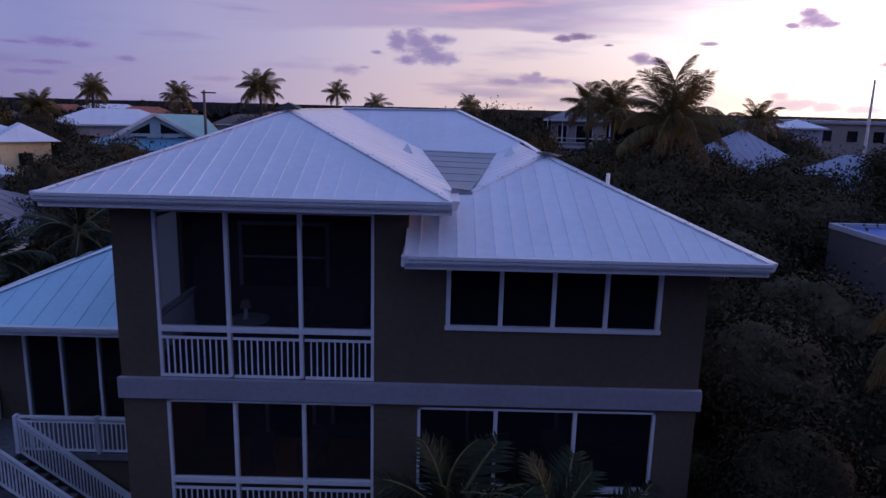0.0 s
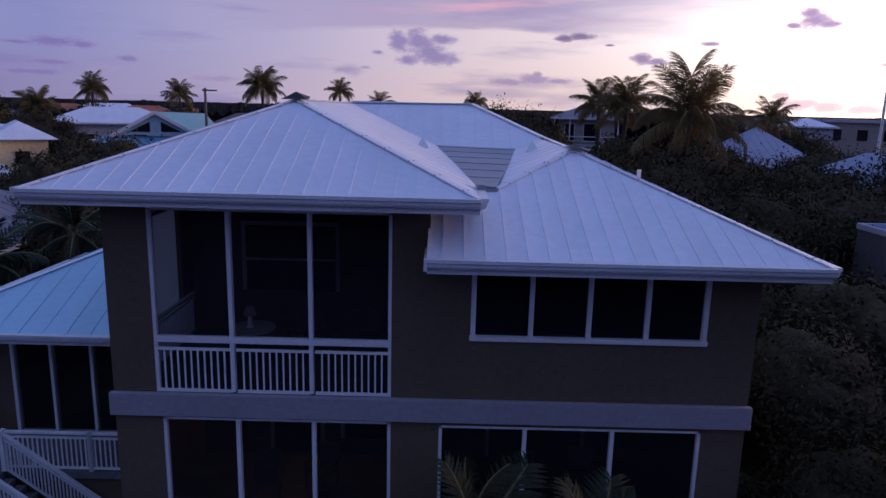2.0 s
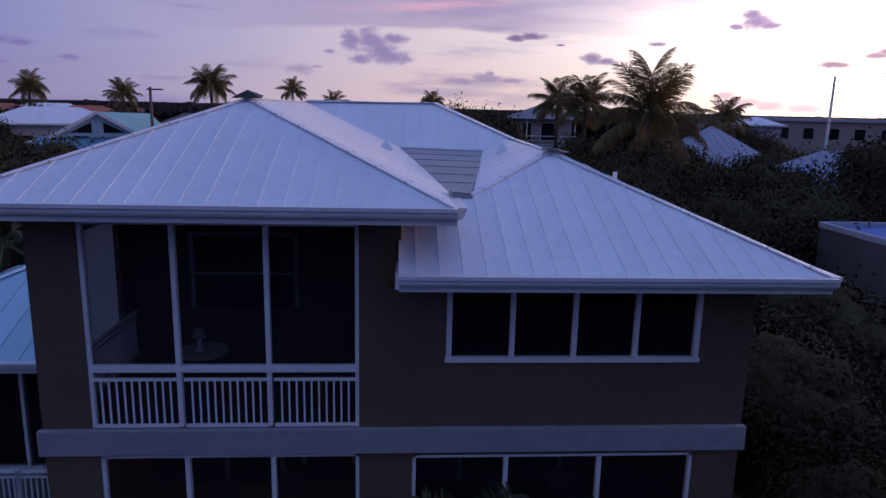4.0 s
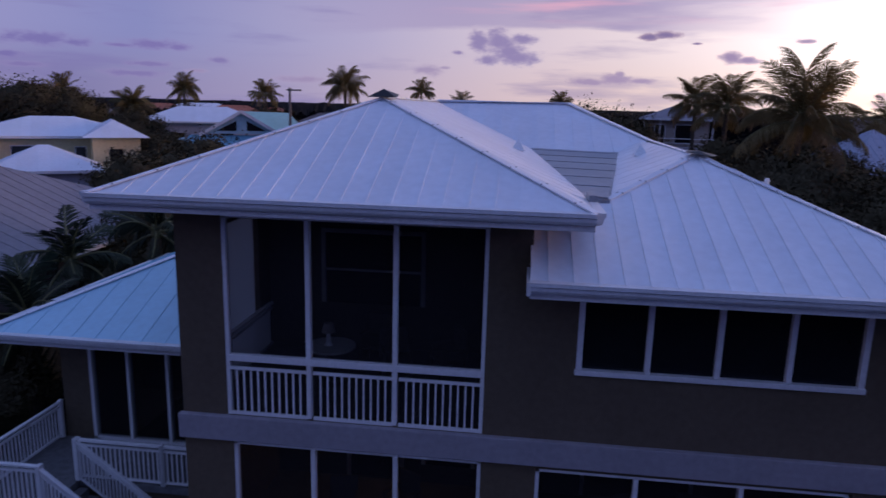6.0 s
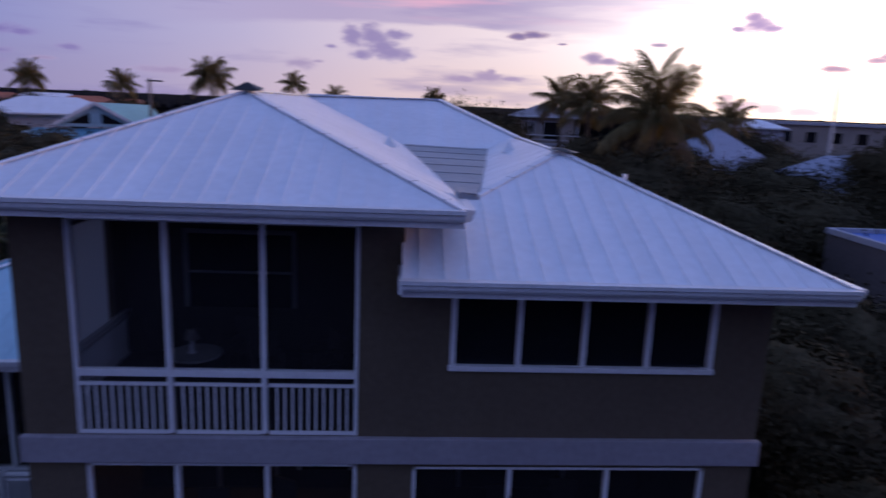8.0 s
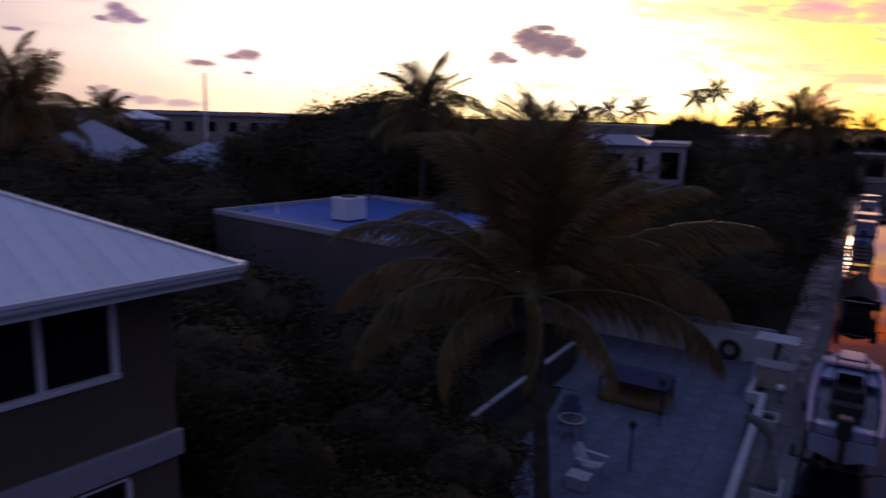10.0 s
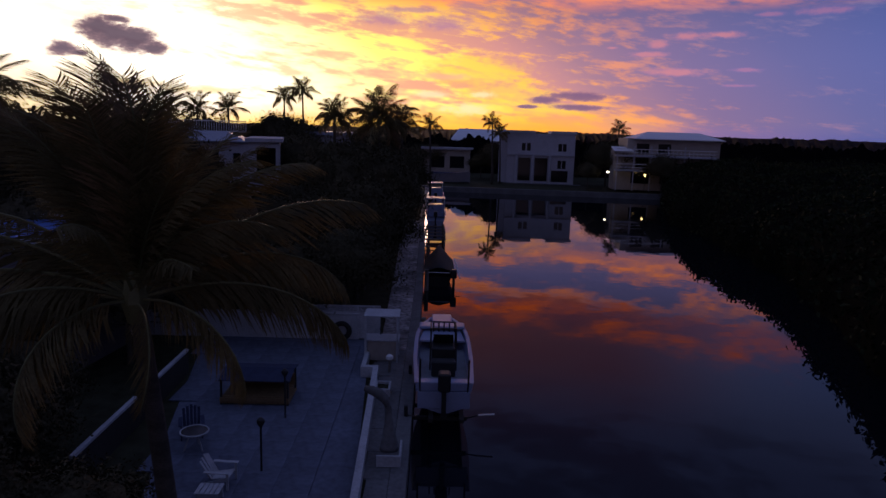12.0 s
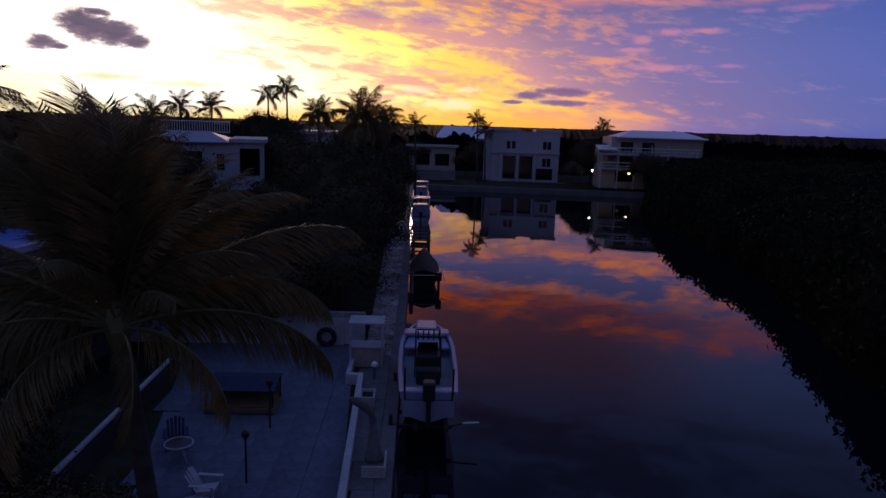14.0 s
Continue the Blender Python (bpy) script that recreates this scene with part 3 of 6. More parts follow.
def railing(parent, a, b, height=0.93, gap=0.11, drop=0.08, w=0.028, posts=True, double=True):
    """White picket rail between two feet a and b (floor level): rails, balusters and end posts as parts."""
    a, b = Vector(a), Vector(b)
    rail = part("railing", Shape().beam(a + Vector((0, 0, height)), b + Vector((0, 0, height)), 0.09 if double else 0.045, 0.045), WHITE, parent, "white painted picket railing")
    if double:
        part("upper_rail", Shape().beam(a + Vector((0, 0, height - 0.11)), b + Vector((0, 0, height - 0.11)), 0.045, 0.05), WHITE, rail)
    part("lower_rail", Shape().beam(a + Vector((0, 0, drop)), b + Vector((0, 0, drop)), 0.045, 0.05), WHITE, rail)
    n = max(2, round((b - a).length / gap))
    base = Shape().box(-w / 2, w / 2, -w / 2, w / 2, drop, height - (0.1 if double else 0.02))
    first = None
    for i in range(1, n):
        p = a + (b - a) * (i / n)
        if first is None:
            first = part("baluster", base, WHITE, rail)
            first.matrix_basis = Matrix.Translation(p)
        else:
            again(first, rail, Matrix.Translation(p))
    if posts:
        post = None
        for p in (a, b):
            if post is None:
                post = part("post", Shape().box(-0.05, 0.05, -0.05, 0.05, 0, height + 0.06, 0.008), WHITE, rail)
                post.matrix_basis = Matrix.Translation(p)
            else:
                again(post, rail, Matrix.Translation(p))
    return rail


# ---- the ground, the canal and its banks ----
def inland(x):
    """How far the wall steps back from its straight line."""
    return float(np.interp(x, [40, 58, 70], [0, 0.15, 0.45]))


def sea_wall(x):
    return -8.93 + 0.106 * x + inland(x)


def far_bank(x):
    return float(np.interp(x, [-90, 0, 29, 49, 69, 80, 104, 118], [-23, -23, -26.0, -30.0, -29.7, -28.8, -33.0, -36]))


XS = [-90, -60, -30, -12, -5.05, 0, 15, 29, 40, 49, 58, 70, 80, 95, 109]
g = Shape()
for x0, x1 in zip(XS, XS[1:]):
    if x0 == -12:
        # lower yard at the foot of the porch stair
        g.add([(x0, sea_wall(x0), 0), (x1, sea_wall(x1), 0), (x1, -4, 0), (x0, -4, 0), (x0, -3, -0.9), (x1, -3, -0.9), (x1, 4.5, -0.9), (x0, 4.5, -0.9), (x1, 4.5, 0), (x0, 4.5, 0), (x1, 4000, 0), (x0, 4000, 0)],
              [(0, 1, 2, 3), (3, 2, 5, 4), (4, 5, 6, 7), (7, 6, 8, 9), (9, 8, 10, 11), (3, 4, 7, 9), (2, 8, 6, 5)])
    else:
        g.add([(x0, sea_wall(x0), 0), (x1, sea_wall(x1), 0), (x1, 4000, 0), (x0, 4000, 0)], [(0, 1, 2, 3)])
    g.add([(x0, -4000, 0), (x1, -4000, 0), (x1, far_bank(x1), 0), (x0, far_bank(x0), 0)], [(0, 1, 2, 3)])
    g.add([(x0, far_bank(x0), -2), (x0, far_bank(x0), 0), (x1, far_bank(x1), 0), (x1, far_bank(x1), -2)], [(0, 1, 2, 3)])
g.add([(109, -4000, 0), (4000, -4000, 0), (4000, 4000, 0), (109, 4000, 0)], [(0, 1, 2, 3)])
g.add([(-4000, -4000, 0), (-90, -4000, 0), (-90, 4000, 0), (-4000, 4000, 0)], [(0, 1, 2, 3)])
solo("ground", g, GROUND, "dark soil and grass between the houses", "ground", kind="structure")
s = Shape().add([(-90, -45, -0.6), (109.2, -45, -0.6), (109.2, 6, -0.6), (-90, 6, -0.6)], [(0, 1, 2, 3)])
solo("water", s, WATER, "still dark canal water mirroring the sunset", "water", kind="structure")
s = Shape()
for x0, x1 in zip(XS, XS[1:]):
    p = [(x, sea_wall(x) + o, z) for x in (x0, x1) for o, z in ((0, -2), (0, 0.06), (0.45, 0.06), (0.45, -2))]
    s.add(p, [(0, 4, 5, 1), (1, 5, 6, 2), (2, 6, 7, 3), (3, 7, 4, 0)])
solo("seawall", s, CONCRETE, "weathered concrete sea wall along the canal", "sea wall", kind="structure")
solo("seawall_far", Shape().box(108.6, 109.1, -36, 4, -2, 0.25), CONCRETE, "concrete bank at the end of the canal", "sea wall", kind="structure")


# ---- the house ----
EAVE_T, EAVE_R = 8.11, 7.14
house = thing("house", "taupe stucco two-storey house with white metal roofs and screened porches", "house")
w = wall_boxes(Shape(), -4.97, 0.65, 0, 7.86, 0, 0.25, [(-4.2, 0.0, 4.40, 7.74), (-4.12, 0.0, 1.15, 3.92)])
part("front_wall", w, STUCCO, house)
part("front_wall", wall_boxes(Shape(), 0.65, 6.40, 0, 6.93, 0, 0.25, [(1.43, 5.48, 5.56, 6.77), (0.87, 5.62, 1.15, 3.88)]), STUCCO, house)
w = wall_boxes(Shape(), 0.25, 15, 0, 7.86, -4.97, -4.8, [(0.5, 3.0, 4.4, 7.3)], "y")
part("side_wall", w, STUCCO, house)
part("side_wall", Shape().box(6.15, 6.40, 0.25, 15, 0, 6.93), STUCCO, house)
part("side_wall", Shape().box(0.4, 0.65, 0.25, 6, 6.5, 7.9), STUCCO, house)
part("back_wall", Shape().box(-4.97, 6.40, 15, 15.25, 0, 6.9), STUCCO, house)
part("belt_course", Shape().box(-5.02, 6.45, -0.11, -0.002, 3.97, 4.40, 0.012), BAND, house, "pale painted belt course between the storeys")
part("floor_slab", Shape().box(-4.8, 6.15, 0.25, 15, 4.02, 4.38).box(-4.8, 6.15, 0.25, 15, 0.8, 1.14), INNER_FLOOR, house)
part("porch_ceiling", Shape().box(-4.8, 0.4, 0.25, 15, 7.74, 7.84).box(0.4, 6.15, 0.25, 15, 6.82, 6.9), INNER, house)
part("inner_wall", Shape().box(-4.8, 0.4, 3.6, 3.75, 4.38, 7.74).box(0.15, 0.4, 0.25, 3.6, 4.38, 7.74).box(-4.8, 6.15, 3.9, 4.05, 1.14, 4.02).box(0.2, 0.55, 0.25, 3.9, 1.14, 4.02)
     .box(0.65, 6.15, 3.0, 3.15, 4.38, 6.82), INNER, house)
# framed doorway and openings seen through the screens
for x0, x1, z0, z1, y in ((-3.65, -1.45, 5.35, 6.85, 3.58), (-3.2, -1.9, 1.2, 3.5, 3.88), (-1.5, -0.3, 1.6, 3.3, 3.88), (2.0, 4.4, 1.2, 3.5, 3.88)):
    part("door_frame", Shape().box(x0, x0 + 0.09, y - 0.05, y, z0, z1).box(x1 - 0.09, x1, y - 0.05, y, z0, z1).box(x0, x1, y - 0.05, y, z1, z1 + 0.09)
         .box(x0 + 0.09, x1 - 0.09, y - 0.04, y, (z0 + z1) / 2 - 0.05, (z0 + z1) / 2), SOFFIT, house)
    part("door_glass", Shape().box(x0 + 0.09, x1 - 0.09, y - 0.02, y - 0.005, z0, z1), DARKGLASS, house)
part("amber_panel", Shape().box(-3.0, -2.1, 3.80, 3.83, 2.2, 3.5), AMBER, house, "amber hanging on the porch wall")
# pale shutter on the side opening of the upper porch
for y0, y1 in ((0.56, 1.0), (1.1, 2.98)):
    part("side_shade", Shape().add([(-4.9, y0, 4.42), (-4.9, y1, 4.42), (-4.9, y1, 7.28), (-4.9, y0, 7.28)], [(0, 1, 2, 3)]), SHUTTER, house, "pale shade cloth in the side opening")
part("side_post", Shape().box(-4.8, -4.72, 0.95, 1.05, 4.4, 7.5).box(-4.8, -4.72, 0.45, 0.55, 4.4, 7.5).box(-4.8, -4.72, 0.45, 3.0, 7.4, 7.5), WHITE, house)
railing(house, (-4.68, 0.4, 4.38), (-4.68, 3.3, 4.38), 0.95, posts=False)


def screened_opening(x0, x1, z0, z1, n, rail_z, y=0.06):
    """White frame with n bays, insect screens, a transom and a picket rail below it."""
    fr = part("screen_frame", Shape().box(x0, x0 + 0.06, y - 0.05, y + 0.05, z0, z1).box(x1 - 0.06, x1, y - 0.05, y + 0.05, z0, z1).box(x0, x1, y - 0.05, y + 0.05, z1 - 0.05, z1), WHITE, house, "white frame of the screened porch")
    for i in range(1, n):
        x = x0 + (x1 - x0) * i / n - 0.02
        part("post", Shape().box(x - 0.038, x + 0.038, y - 0.06, y + 0.06, z0 + 0.02, z1 - 0.05, 0.006), WHITE, fr)
    part("transom", Shape().box(x0 + 0.06, x1 - 0.06, y - 0.065, y + 0.06, rail_z - 0.055, rail_z + 0.055, 0.006), WHITE, fr)
    for i in range(n):
        a, b = x0 + (x1 - x0) * i / n + 0.05, x0 + (x1 - x0) * (i + 1) / n - 0.05
        part("screen", Shape().add([(a, y + 0.02, z0), (b, y + 0.02, z0), (b, y + 0.02, z1 - 0.05), (a, y + 0.02, z1 - 0.05)], [(0, 1, 2, 3)]), SCREEN, fr)
        railing(house, (a, y - 0.03, z0 - 0.02), (b, y - 0.03, z0 - 0.02), rail_z - z0 - 0.16, gap=0.118, drop=0.05, posts=False, double=False)


screened_opening(-4.2, 0.0, 4.40, 7.74, 3, 5.39)
screened_opening(-4.12, 0.0, 1.15, 3.92, 3, 2.17)
screened_opening(0.87, 5.62, 1.15, 3.88, 3, 2.13)

# upper band of four windows
WX0, WX1, WZ0, WZ1 = 1.385, 5.525, 5.515, 6.78
win = part("window", Shape().box(WX0, WX0 + 0.085, -0.03, 0.12, WZ0, WZ1).box(WX1 - 0.085, WX1, -0.03, 0.12, WZ0, WZ1).box(WX0 - 0.02, WX1 + 0.02, -0.06, 0.12, WZ0 - 0.005, WZ0 + 0.08, 0.008)
           .box(WX0 + 0.085, WX1 - 0.085, -0.03, 0.12, WZ1 - 0.08, WZ1), WHITE, house, "white-framed band of four dark windows")
BAY = (WX1 - WX0 - 0.085) / 4
for i in range(1, 4):
    x = WX0 + 0.0425 + BAY * i
    part("mullion", Shape().box(x - 0.04, x + 0.04, -0.025, 0.12, WZ0 + 0.08, WZ1 - 0.08), WHITE, win)
for i in range(4):
    a = WX0 + 0.0425 + BAY * i + 0.04
    part("pane", Shape().box(a, a + BAY - 0.08, 0.05, 0.07, WZ0 + 0.08, WZ1 - 0.08), DARKGLASS, win)

# roofs: slope polygons share their hips, ridges and valleys
PK, JN = (-2.24, 2.98, 9.59), (-2.24, 11.20, 9.60)
RR, QQ = (1.69, 11.27, 9.65), (3.56, 3.08, 8.70)
R2, R3 = (3.56, 8.90, 8.70), (3.78, 8.95, 8.70)
WL, WR, VV, V2 = (0.69, 8.20, 8.41), (2.88, 8.24, 8.43), (1.85, 1.40, 8.02), (1.44, 1.30, 8.11)
TL, TR, RL, RE = (-5.80, -0.84, EAVE_T), (1.44, -0.84, EAVE_T), (0.62, -0.84, EAVE_R), (7.11, -0.84, EAVE_R)


def panels(roof, corners, along, width, material=METAL_ROOF, start=0.0, rib=0.014):
    for q in roof_slope(corners, along, width, rib, start):
        part("roof_panel", q, material, roof)


def caps(roof, *lines, w=0.2, material=None):
    for a, b in lines:
        a, b = Vector(a), Vector(b)
        part("ridge_cap", Shape().beam(a + Vector((0, 0, 0.014)), b + Vector((0, 0, 0.014)), w, 0.02), material or METAL_ROOF, roof)
        count = max(2, int((b - a).length / 0.62))
        side = (b - a).cross(Vector((0, 0, 1))).normalized() * w * 0.42
        first = None
        for k in range(count):
            for s in (-1, 1):
                m = Matrix.Translation(a.lerp(b, (k + 0.5) / count) + side * s + Vector((0, 0, 0.026)))
                if first is None:
                    first = part("screw_head", Shape().tube([(0, 0, -0.02), (0, 0, 0.006)], 0.016, 6), METAL_DARK, roof)
                    first.matrix_basis = m
                else:
                    again(first, roof, m)


def gutter(parent, a, b, out):
    """Moulded gutter along an eave; out: the way it faces."""
    a, b, o = Vector(a), Vector(b), Vector(out).normalized()
    prof = ((0.0, 0.015), (0.13, 0.015), (0.13, -0.04), (0.105, -0.055), (0.10, -0.105), (0.075, -0.145), (0.0, -0.16))
    n = len(prof)
    p = [e + o * q[0] + Vector((0, 0, q[1])) for e in (a, b) for q in prof]
    f = [(i, (i + 1) % n, (i + 1) % n + n, i + n) for i in range(n)] + [tuple(range(n - 1, -1, -1)), tuple(range(n, 2 * n))]
    part("gutter", Shape().add(p, f), GUTTER, parent, "white moulded gutter")
    part("fascia", Shape().beam(a - o * 0.03 + Vector((0, 0, -0.115)), b - o * 0.03 + Vector((0, 0, -0.115)), 0.05, 0.26), WHITE, parent)


roof = part("tower_roof", Shape().slab([(-5.75, -0.79, 7.93), (1.39, -0.79, 7.93), (1.39, 2.2, 7.93), (0.65, 2.2, 7.93), (0.65, 15.1, 7.93), (-5.75, 15.1, 7.93)], 0.05), SOFFIT, house, "white standing-seam hip roof over the porch tower")
panels(roof, (TL, TR, PK), (1, 0, 0), 0.36, start=0.25, rib=0.010)
panels(roof, (TL, PK, JN, (-5.80, 15.2, EAVE_T)), (0, 1, 0), 0.66)
panels(roof, (TR, V2, WL, JN, PK), (0, 1, 0), 0.66, rib=0.003)
caps(roof, (TL, PK), (TR, PK), (PK, JN), w=0.13)
gutter(roof, (TL[0], TL[1], EAVE_T), (TR[0], TR[1], EAVE_T), (0, -1, 0))
gutter(roof, (TR[0], TR[1], EAVE_T), (TR[0], 0.62, EAVE_T), (1, 0, 0))
gutter(roof, (TL[0], 15.2, EAVE_T), (TL[0], TL[1], EAVE_T), (-1, 0, 0))
roof = part("wing_roof", Shape().slab([(0.66, -0.79, 6.96), (7.06, -0.79, 6.96), (7.06, 17.2, 6.96), (0.66, 17.2, 6.96)], 0.05), SOFFIT, house, "white standing-seam hip roof of the wing")
panels(roof, (RL, RE, QQ, (1.85, 1.40, 8.03), (0.62, 1.40, 8.03)), (1, 0, 0), 0.345, start=0.1)
panels(roof, (QQ, R2, WR, VV), (0, 1, 0), 0.66, rib=0.003)
panels(roof, (RE, (7.11, 17.4, EAVE_R), RR, R3, QQ), (0, 1, 0), 0.42)
caps(roof, (RE, QQ), (VV, QQ), (QQ, R3), w=0.13)
gutter(roof, RL, RE, (0, -1, 0))
gutter(roof, RE, (7.11, 17.4, EAVE_R), (1, 0, 0))
part("end_board", Shape().box(0.57, 0.63, -0.95, 0.0, 6.96, 7.15), WHITE, roof)
roof = part("main_roof", Shape().slab([(-2.2, 11.1, 9.4), (1.6, 11.1, 9.4), (1.6, 11.5, 9.4), (-2.2, 11.5, 9.4)], 0.05), SOFFIT, house, "white standing-seam main roof behind the tower")
panels(roof, (JN, WL, WR, R2, R3, RR), (1, 0, 0), 0.5)
panels(roof, (RR, (7.11, 17.4, EAVE_R), (-5.80, 15.2, EAVE_T), JN), (-1, 0, 0), 0.5)
caps(roof, (JN, RR), (RR, R3))
for q in roof_slope([(0.62, 8.30, 8.455), (1.42, 1.30, 8.13), (1.84, 1.32, 8.07), (2.94, 8.30, 8.455)], (0.0, 1, 0.05), 1.1, rib=0.012):
    part("cricket_panel", q, METAL_DARK, roof, "grey metal cricket between the roofs")
part("cricket_side", Shape().slab([(0.58, 8.35, 8.42), (1.38, 1.26, 8.09), (1.87, 1.28, 8.03), (2.98, 8.35, 8.42)], 0.10), METAL_DARK, roof)
# small flashings, vents and pipe on the roofs
for x, y, z in ((0.31, 5.4, 8.60), (3.08, 6.1, 8.54)):
    part("roof_vent", Shape().add([(x - 0.16, y - 0.16, z - 0.06), (x + 0.16, y - 0.16, z - 0.06), (x + 0.16, y + 0.16, z - 0.06), (x - 0.16, y + 0.16, z - 0.06), (x, y + 0.05, z + 0.2)],
                                  [(0, 1, 4), (1, 2, 4), (2, 3, 4), (3, 0, 4), (3, 2, 1, 0)]), CAP, roof, "small pointed roof vent")
part("ridge_flashing", Shape().add([(3.34, 2.92, 8.76), (3.82, 2.85, 8.70), (4.02, 3.27, 8.70), (3.51, 3.40, 8.78), (3.62, 3.05, 8.79)], [(0, 1, 4), (1, 2, 4), (2, 3, 4), (3, 0, 4)]), BLACK, roof, "dark flashing at the hip")
part("ridge_flashing", Shape().add([(-2.52, 2.80, 9.60), (-1.96, 2.80, 9.60), (-2.0, 3.3, 9.66), (-2.48, 3.3, 9.66), (-2.24, 2.98, 9.76)], [(0, 1, 4), (1, 2, 4), (2, 3, 4), (3, 0, 4)]), BLACK, roof)
part("vent_pipe", Shape().tube([(5.5, 4.9, 7.6), (5.5, 4.9, 8.17)], 0.05), WHITE, roof, "white vent pipe")
part("gutter_corner", Shape().box(1.44, 1.56, 0.30, 0.85, 8.06, 8.22), METAL_DARK, roof, "dark splash plate at the gutter end")

# low screened wing beside the tower, with its deck and stairs
w = wall_boxes(Shape(), -10.5, -4.97, 0, 4.05, 4.5, 4.75, [(-9.75, -5.2, 1.2, 3.95)])
w.box(-10.5, -10.25, 4.75, 11.5, 0, 4.05)
part("wing_wall", w, STUCCO, house)
fr = part("wing_screen_frame", Shape().box(-9.75, -9.67, 4.45, 4.6, 1.2, 3.95).box(-9.75, -5.2, 4.45, 4.6, 3.88, 3.95).box(-9.75, -5.2, 4.45, 4.6, 1.2, 1.27), WHITE, house, "white frame of the low screened porch")
for x in (-8.75, -7.75, -6.75, -5.75):
    part("post", Shape().box(x - 0.036, x + 0.036, 4.44, 4.6, 1.27, 3.88), WHITE, fr)
part("screen", Shape().add([(-9.67, 4.52, 1.2), (-5.2, 4.52, 1.2), (-5.2, 4.52, 3.9), (-9.67, 4.52, 3.9)], [(0, 1, 2, 3)]), SCREEN, fr)
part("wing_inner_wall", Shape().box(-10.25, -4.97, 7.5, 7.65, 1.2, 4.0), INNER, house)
roof = part("low_roof", Shape().slab([(-11.55, 3.45, 4.06), (-4.97, 3.45, 4.06), (-4.97, 12, 4.06), (-11.55, 12, 4.06)], 0.05), SOFFIT, house, "pale aqua standing-seam hip roof of the low wing")
LC, LT = (-11.6, 3.4, 4.2), (-7.6, 7.4, 5.80)
panels(roof, (LC, (-4.97, 3.4, 4.2), (-4.97, 7.4, 5.80), LT), (1, 0, 0), 0.55, BLUE_METAL)
panels(roof, (LC, LT, (-7.6, 12, 5.80), (-11.6, 12, 4.2)), (0, 1, 0), 0.55, BLUE_METAL)
caps(roof, (LC, LT), (LT, (-4.97, 7.4, 5.80)))
gutter(roof, LC, (-4.97, 3.4, 4.2), (0, -1, 0))
gutter(roof, (-11.6, 12, 4.2), LC, (-1, 0, 0))
lamp = part("eave_lamp", Shape().tube([(-10.1, 3.95, 4.02), (-10.1, 3.95, 3.92)], 0.05).tube([(-10.1, 3.95, 3.92), (-10.05, 3.85, 3.80)], 0.06), WHITE, house, "small white floodlight under the eave")

deck = thing("porch_deck", "raised concrete porch deck with white railings", "deck")
part("slab", Shape().box(-10.6, -4.97, 2.7, 4.5, 1.02, 1.2, 0.01).box(-10.6, -8.95, 1.5, 2.7, 1.02, 1.2, 0.01), CONCRETE, deck)
part("base", Shape().box(-10.5, -4.97, 2.85, 4.5, -0.9, 1.02).box(-10.5, -9.05, 1.6, 2.85, -0.9, 1.02), STUCCO, deck)
railing(deck, (-8.95, 2.72, 1.2), (-7.0, 2.72, 1.2))
railing(deck, (-7.0, 2.72, 1.2), (-5.1, 2.72, 1.2))
railing(deck, (-10.55, 4.4, 1.2), (-10.55, 1.55, 1.2))
railing(deck, (-10.55, 1.55, 1.2), (-8.95, 1.55, 1.2))
stair = thing("porch_stair", "concrete porch stair with white picket handrails", "stairs")
for i in range(11):
    part("step", Shape().box(-8.95 + i * 0.23, -8.95 + (i + 1) * 0.23, 1.58, 2.66, -0.9, 1.2 - (i + 1) * 0.175, 0.008), CONCRETE, stair)
railing(stair, (-8.95, 2.66, 1.2), (-6.3, 2.66, -0.82), gap=0.10)
railing(stair, (-8.95, 1.5, 1.2), (-6.3, 1.5, -0.82), gap=0.10)


# ---- plants ----
def frond_shape(length, droop, leaflets, leaf_len, seed, lift=0.6, hang_lo=0.45, hang_hi=0.95, wide=1.0):
    """One palm frond from the origin along +x: an arched midrib and two rows of hanging leaflets."""
    rng = random.Random(seed)
    rib, leaves = Shape(), Shape()
    pts = []
    ang, p = lift, Vector((0, 0, 0))
    n = 14
    for i in range(n + 1):
        pts.append(p.copy())
        ang -= droop / n * (0.5 + 1.0 * i / n)
        p = p + Vector((math.cos(ang), 0, math.sin(ang))) * (length / n)
    rib.tube(pts, [0.035 * (1 - 0.85 * i / n) + 0.004 for i in range(n + 1)], 5)
    for k in range(leaflets):
        t = 0.14 + 0.86 * k / (leaflets - 1)
        i = min(int(t * n), n - 1)
        a = pts[i].lerp(pts[i + 1], t * n - i)
        d = (pts[i + 1] - pts[i]).normalized()
        ll = leaf_len * (0.45 + 0.75 * math.sin(math.pi * min(1, t * 0.93 + 0.05)) ** 0.8) * rng.uniform(0.85, 1.1)
        for side in (-1, 1):
            hang = rng.uniform(hang_lo, hang_hi)
            out = (Vector((0, side, 0)) * math.cos(hang) + d * rng.uniform(0.55, 0.95) + Vector((0, 0, -1)) * math.sin(hang) * 0.8).normalized()
            tip = a + out * ll + Vector((0, 0, -0.10 * ll))
            mid = a + out * ll * 0.5 + Vector((0, 0, 0.04 * ll))
            wv = d * (0.022 + 0.010 * rng.random()) * wide
            leaves.add([a - wv * 0.6, a + wv * 0.6, mid + wv, tip, mid - wv], [(0, 1, 2, 4), (4, 2, 3)])
    return rib, leaves


FROND_MESHES = {}


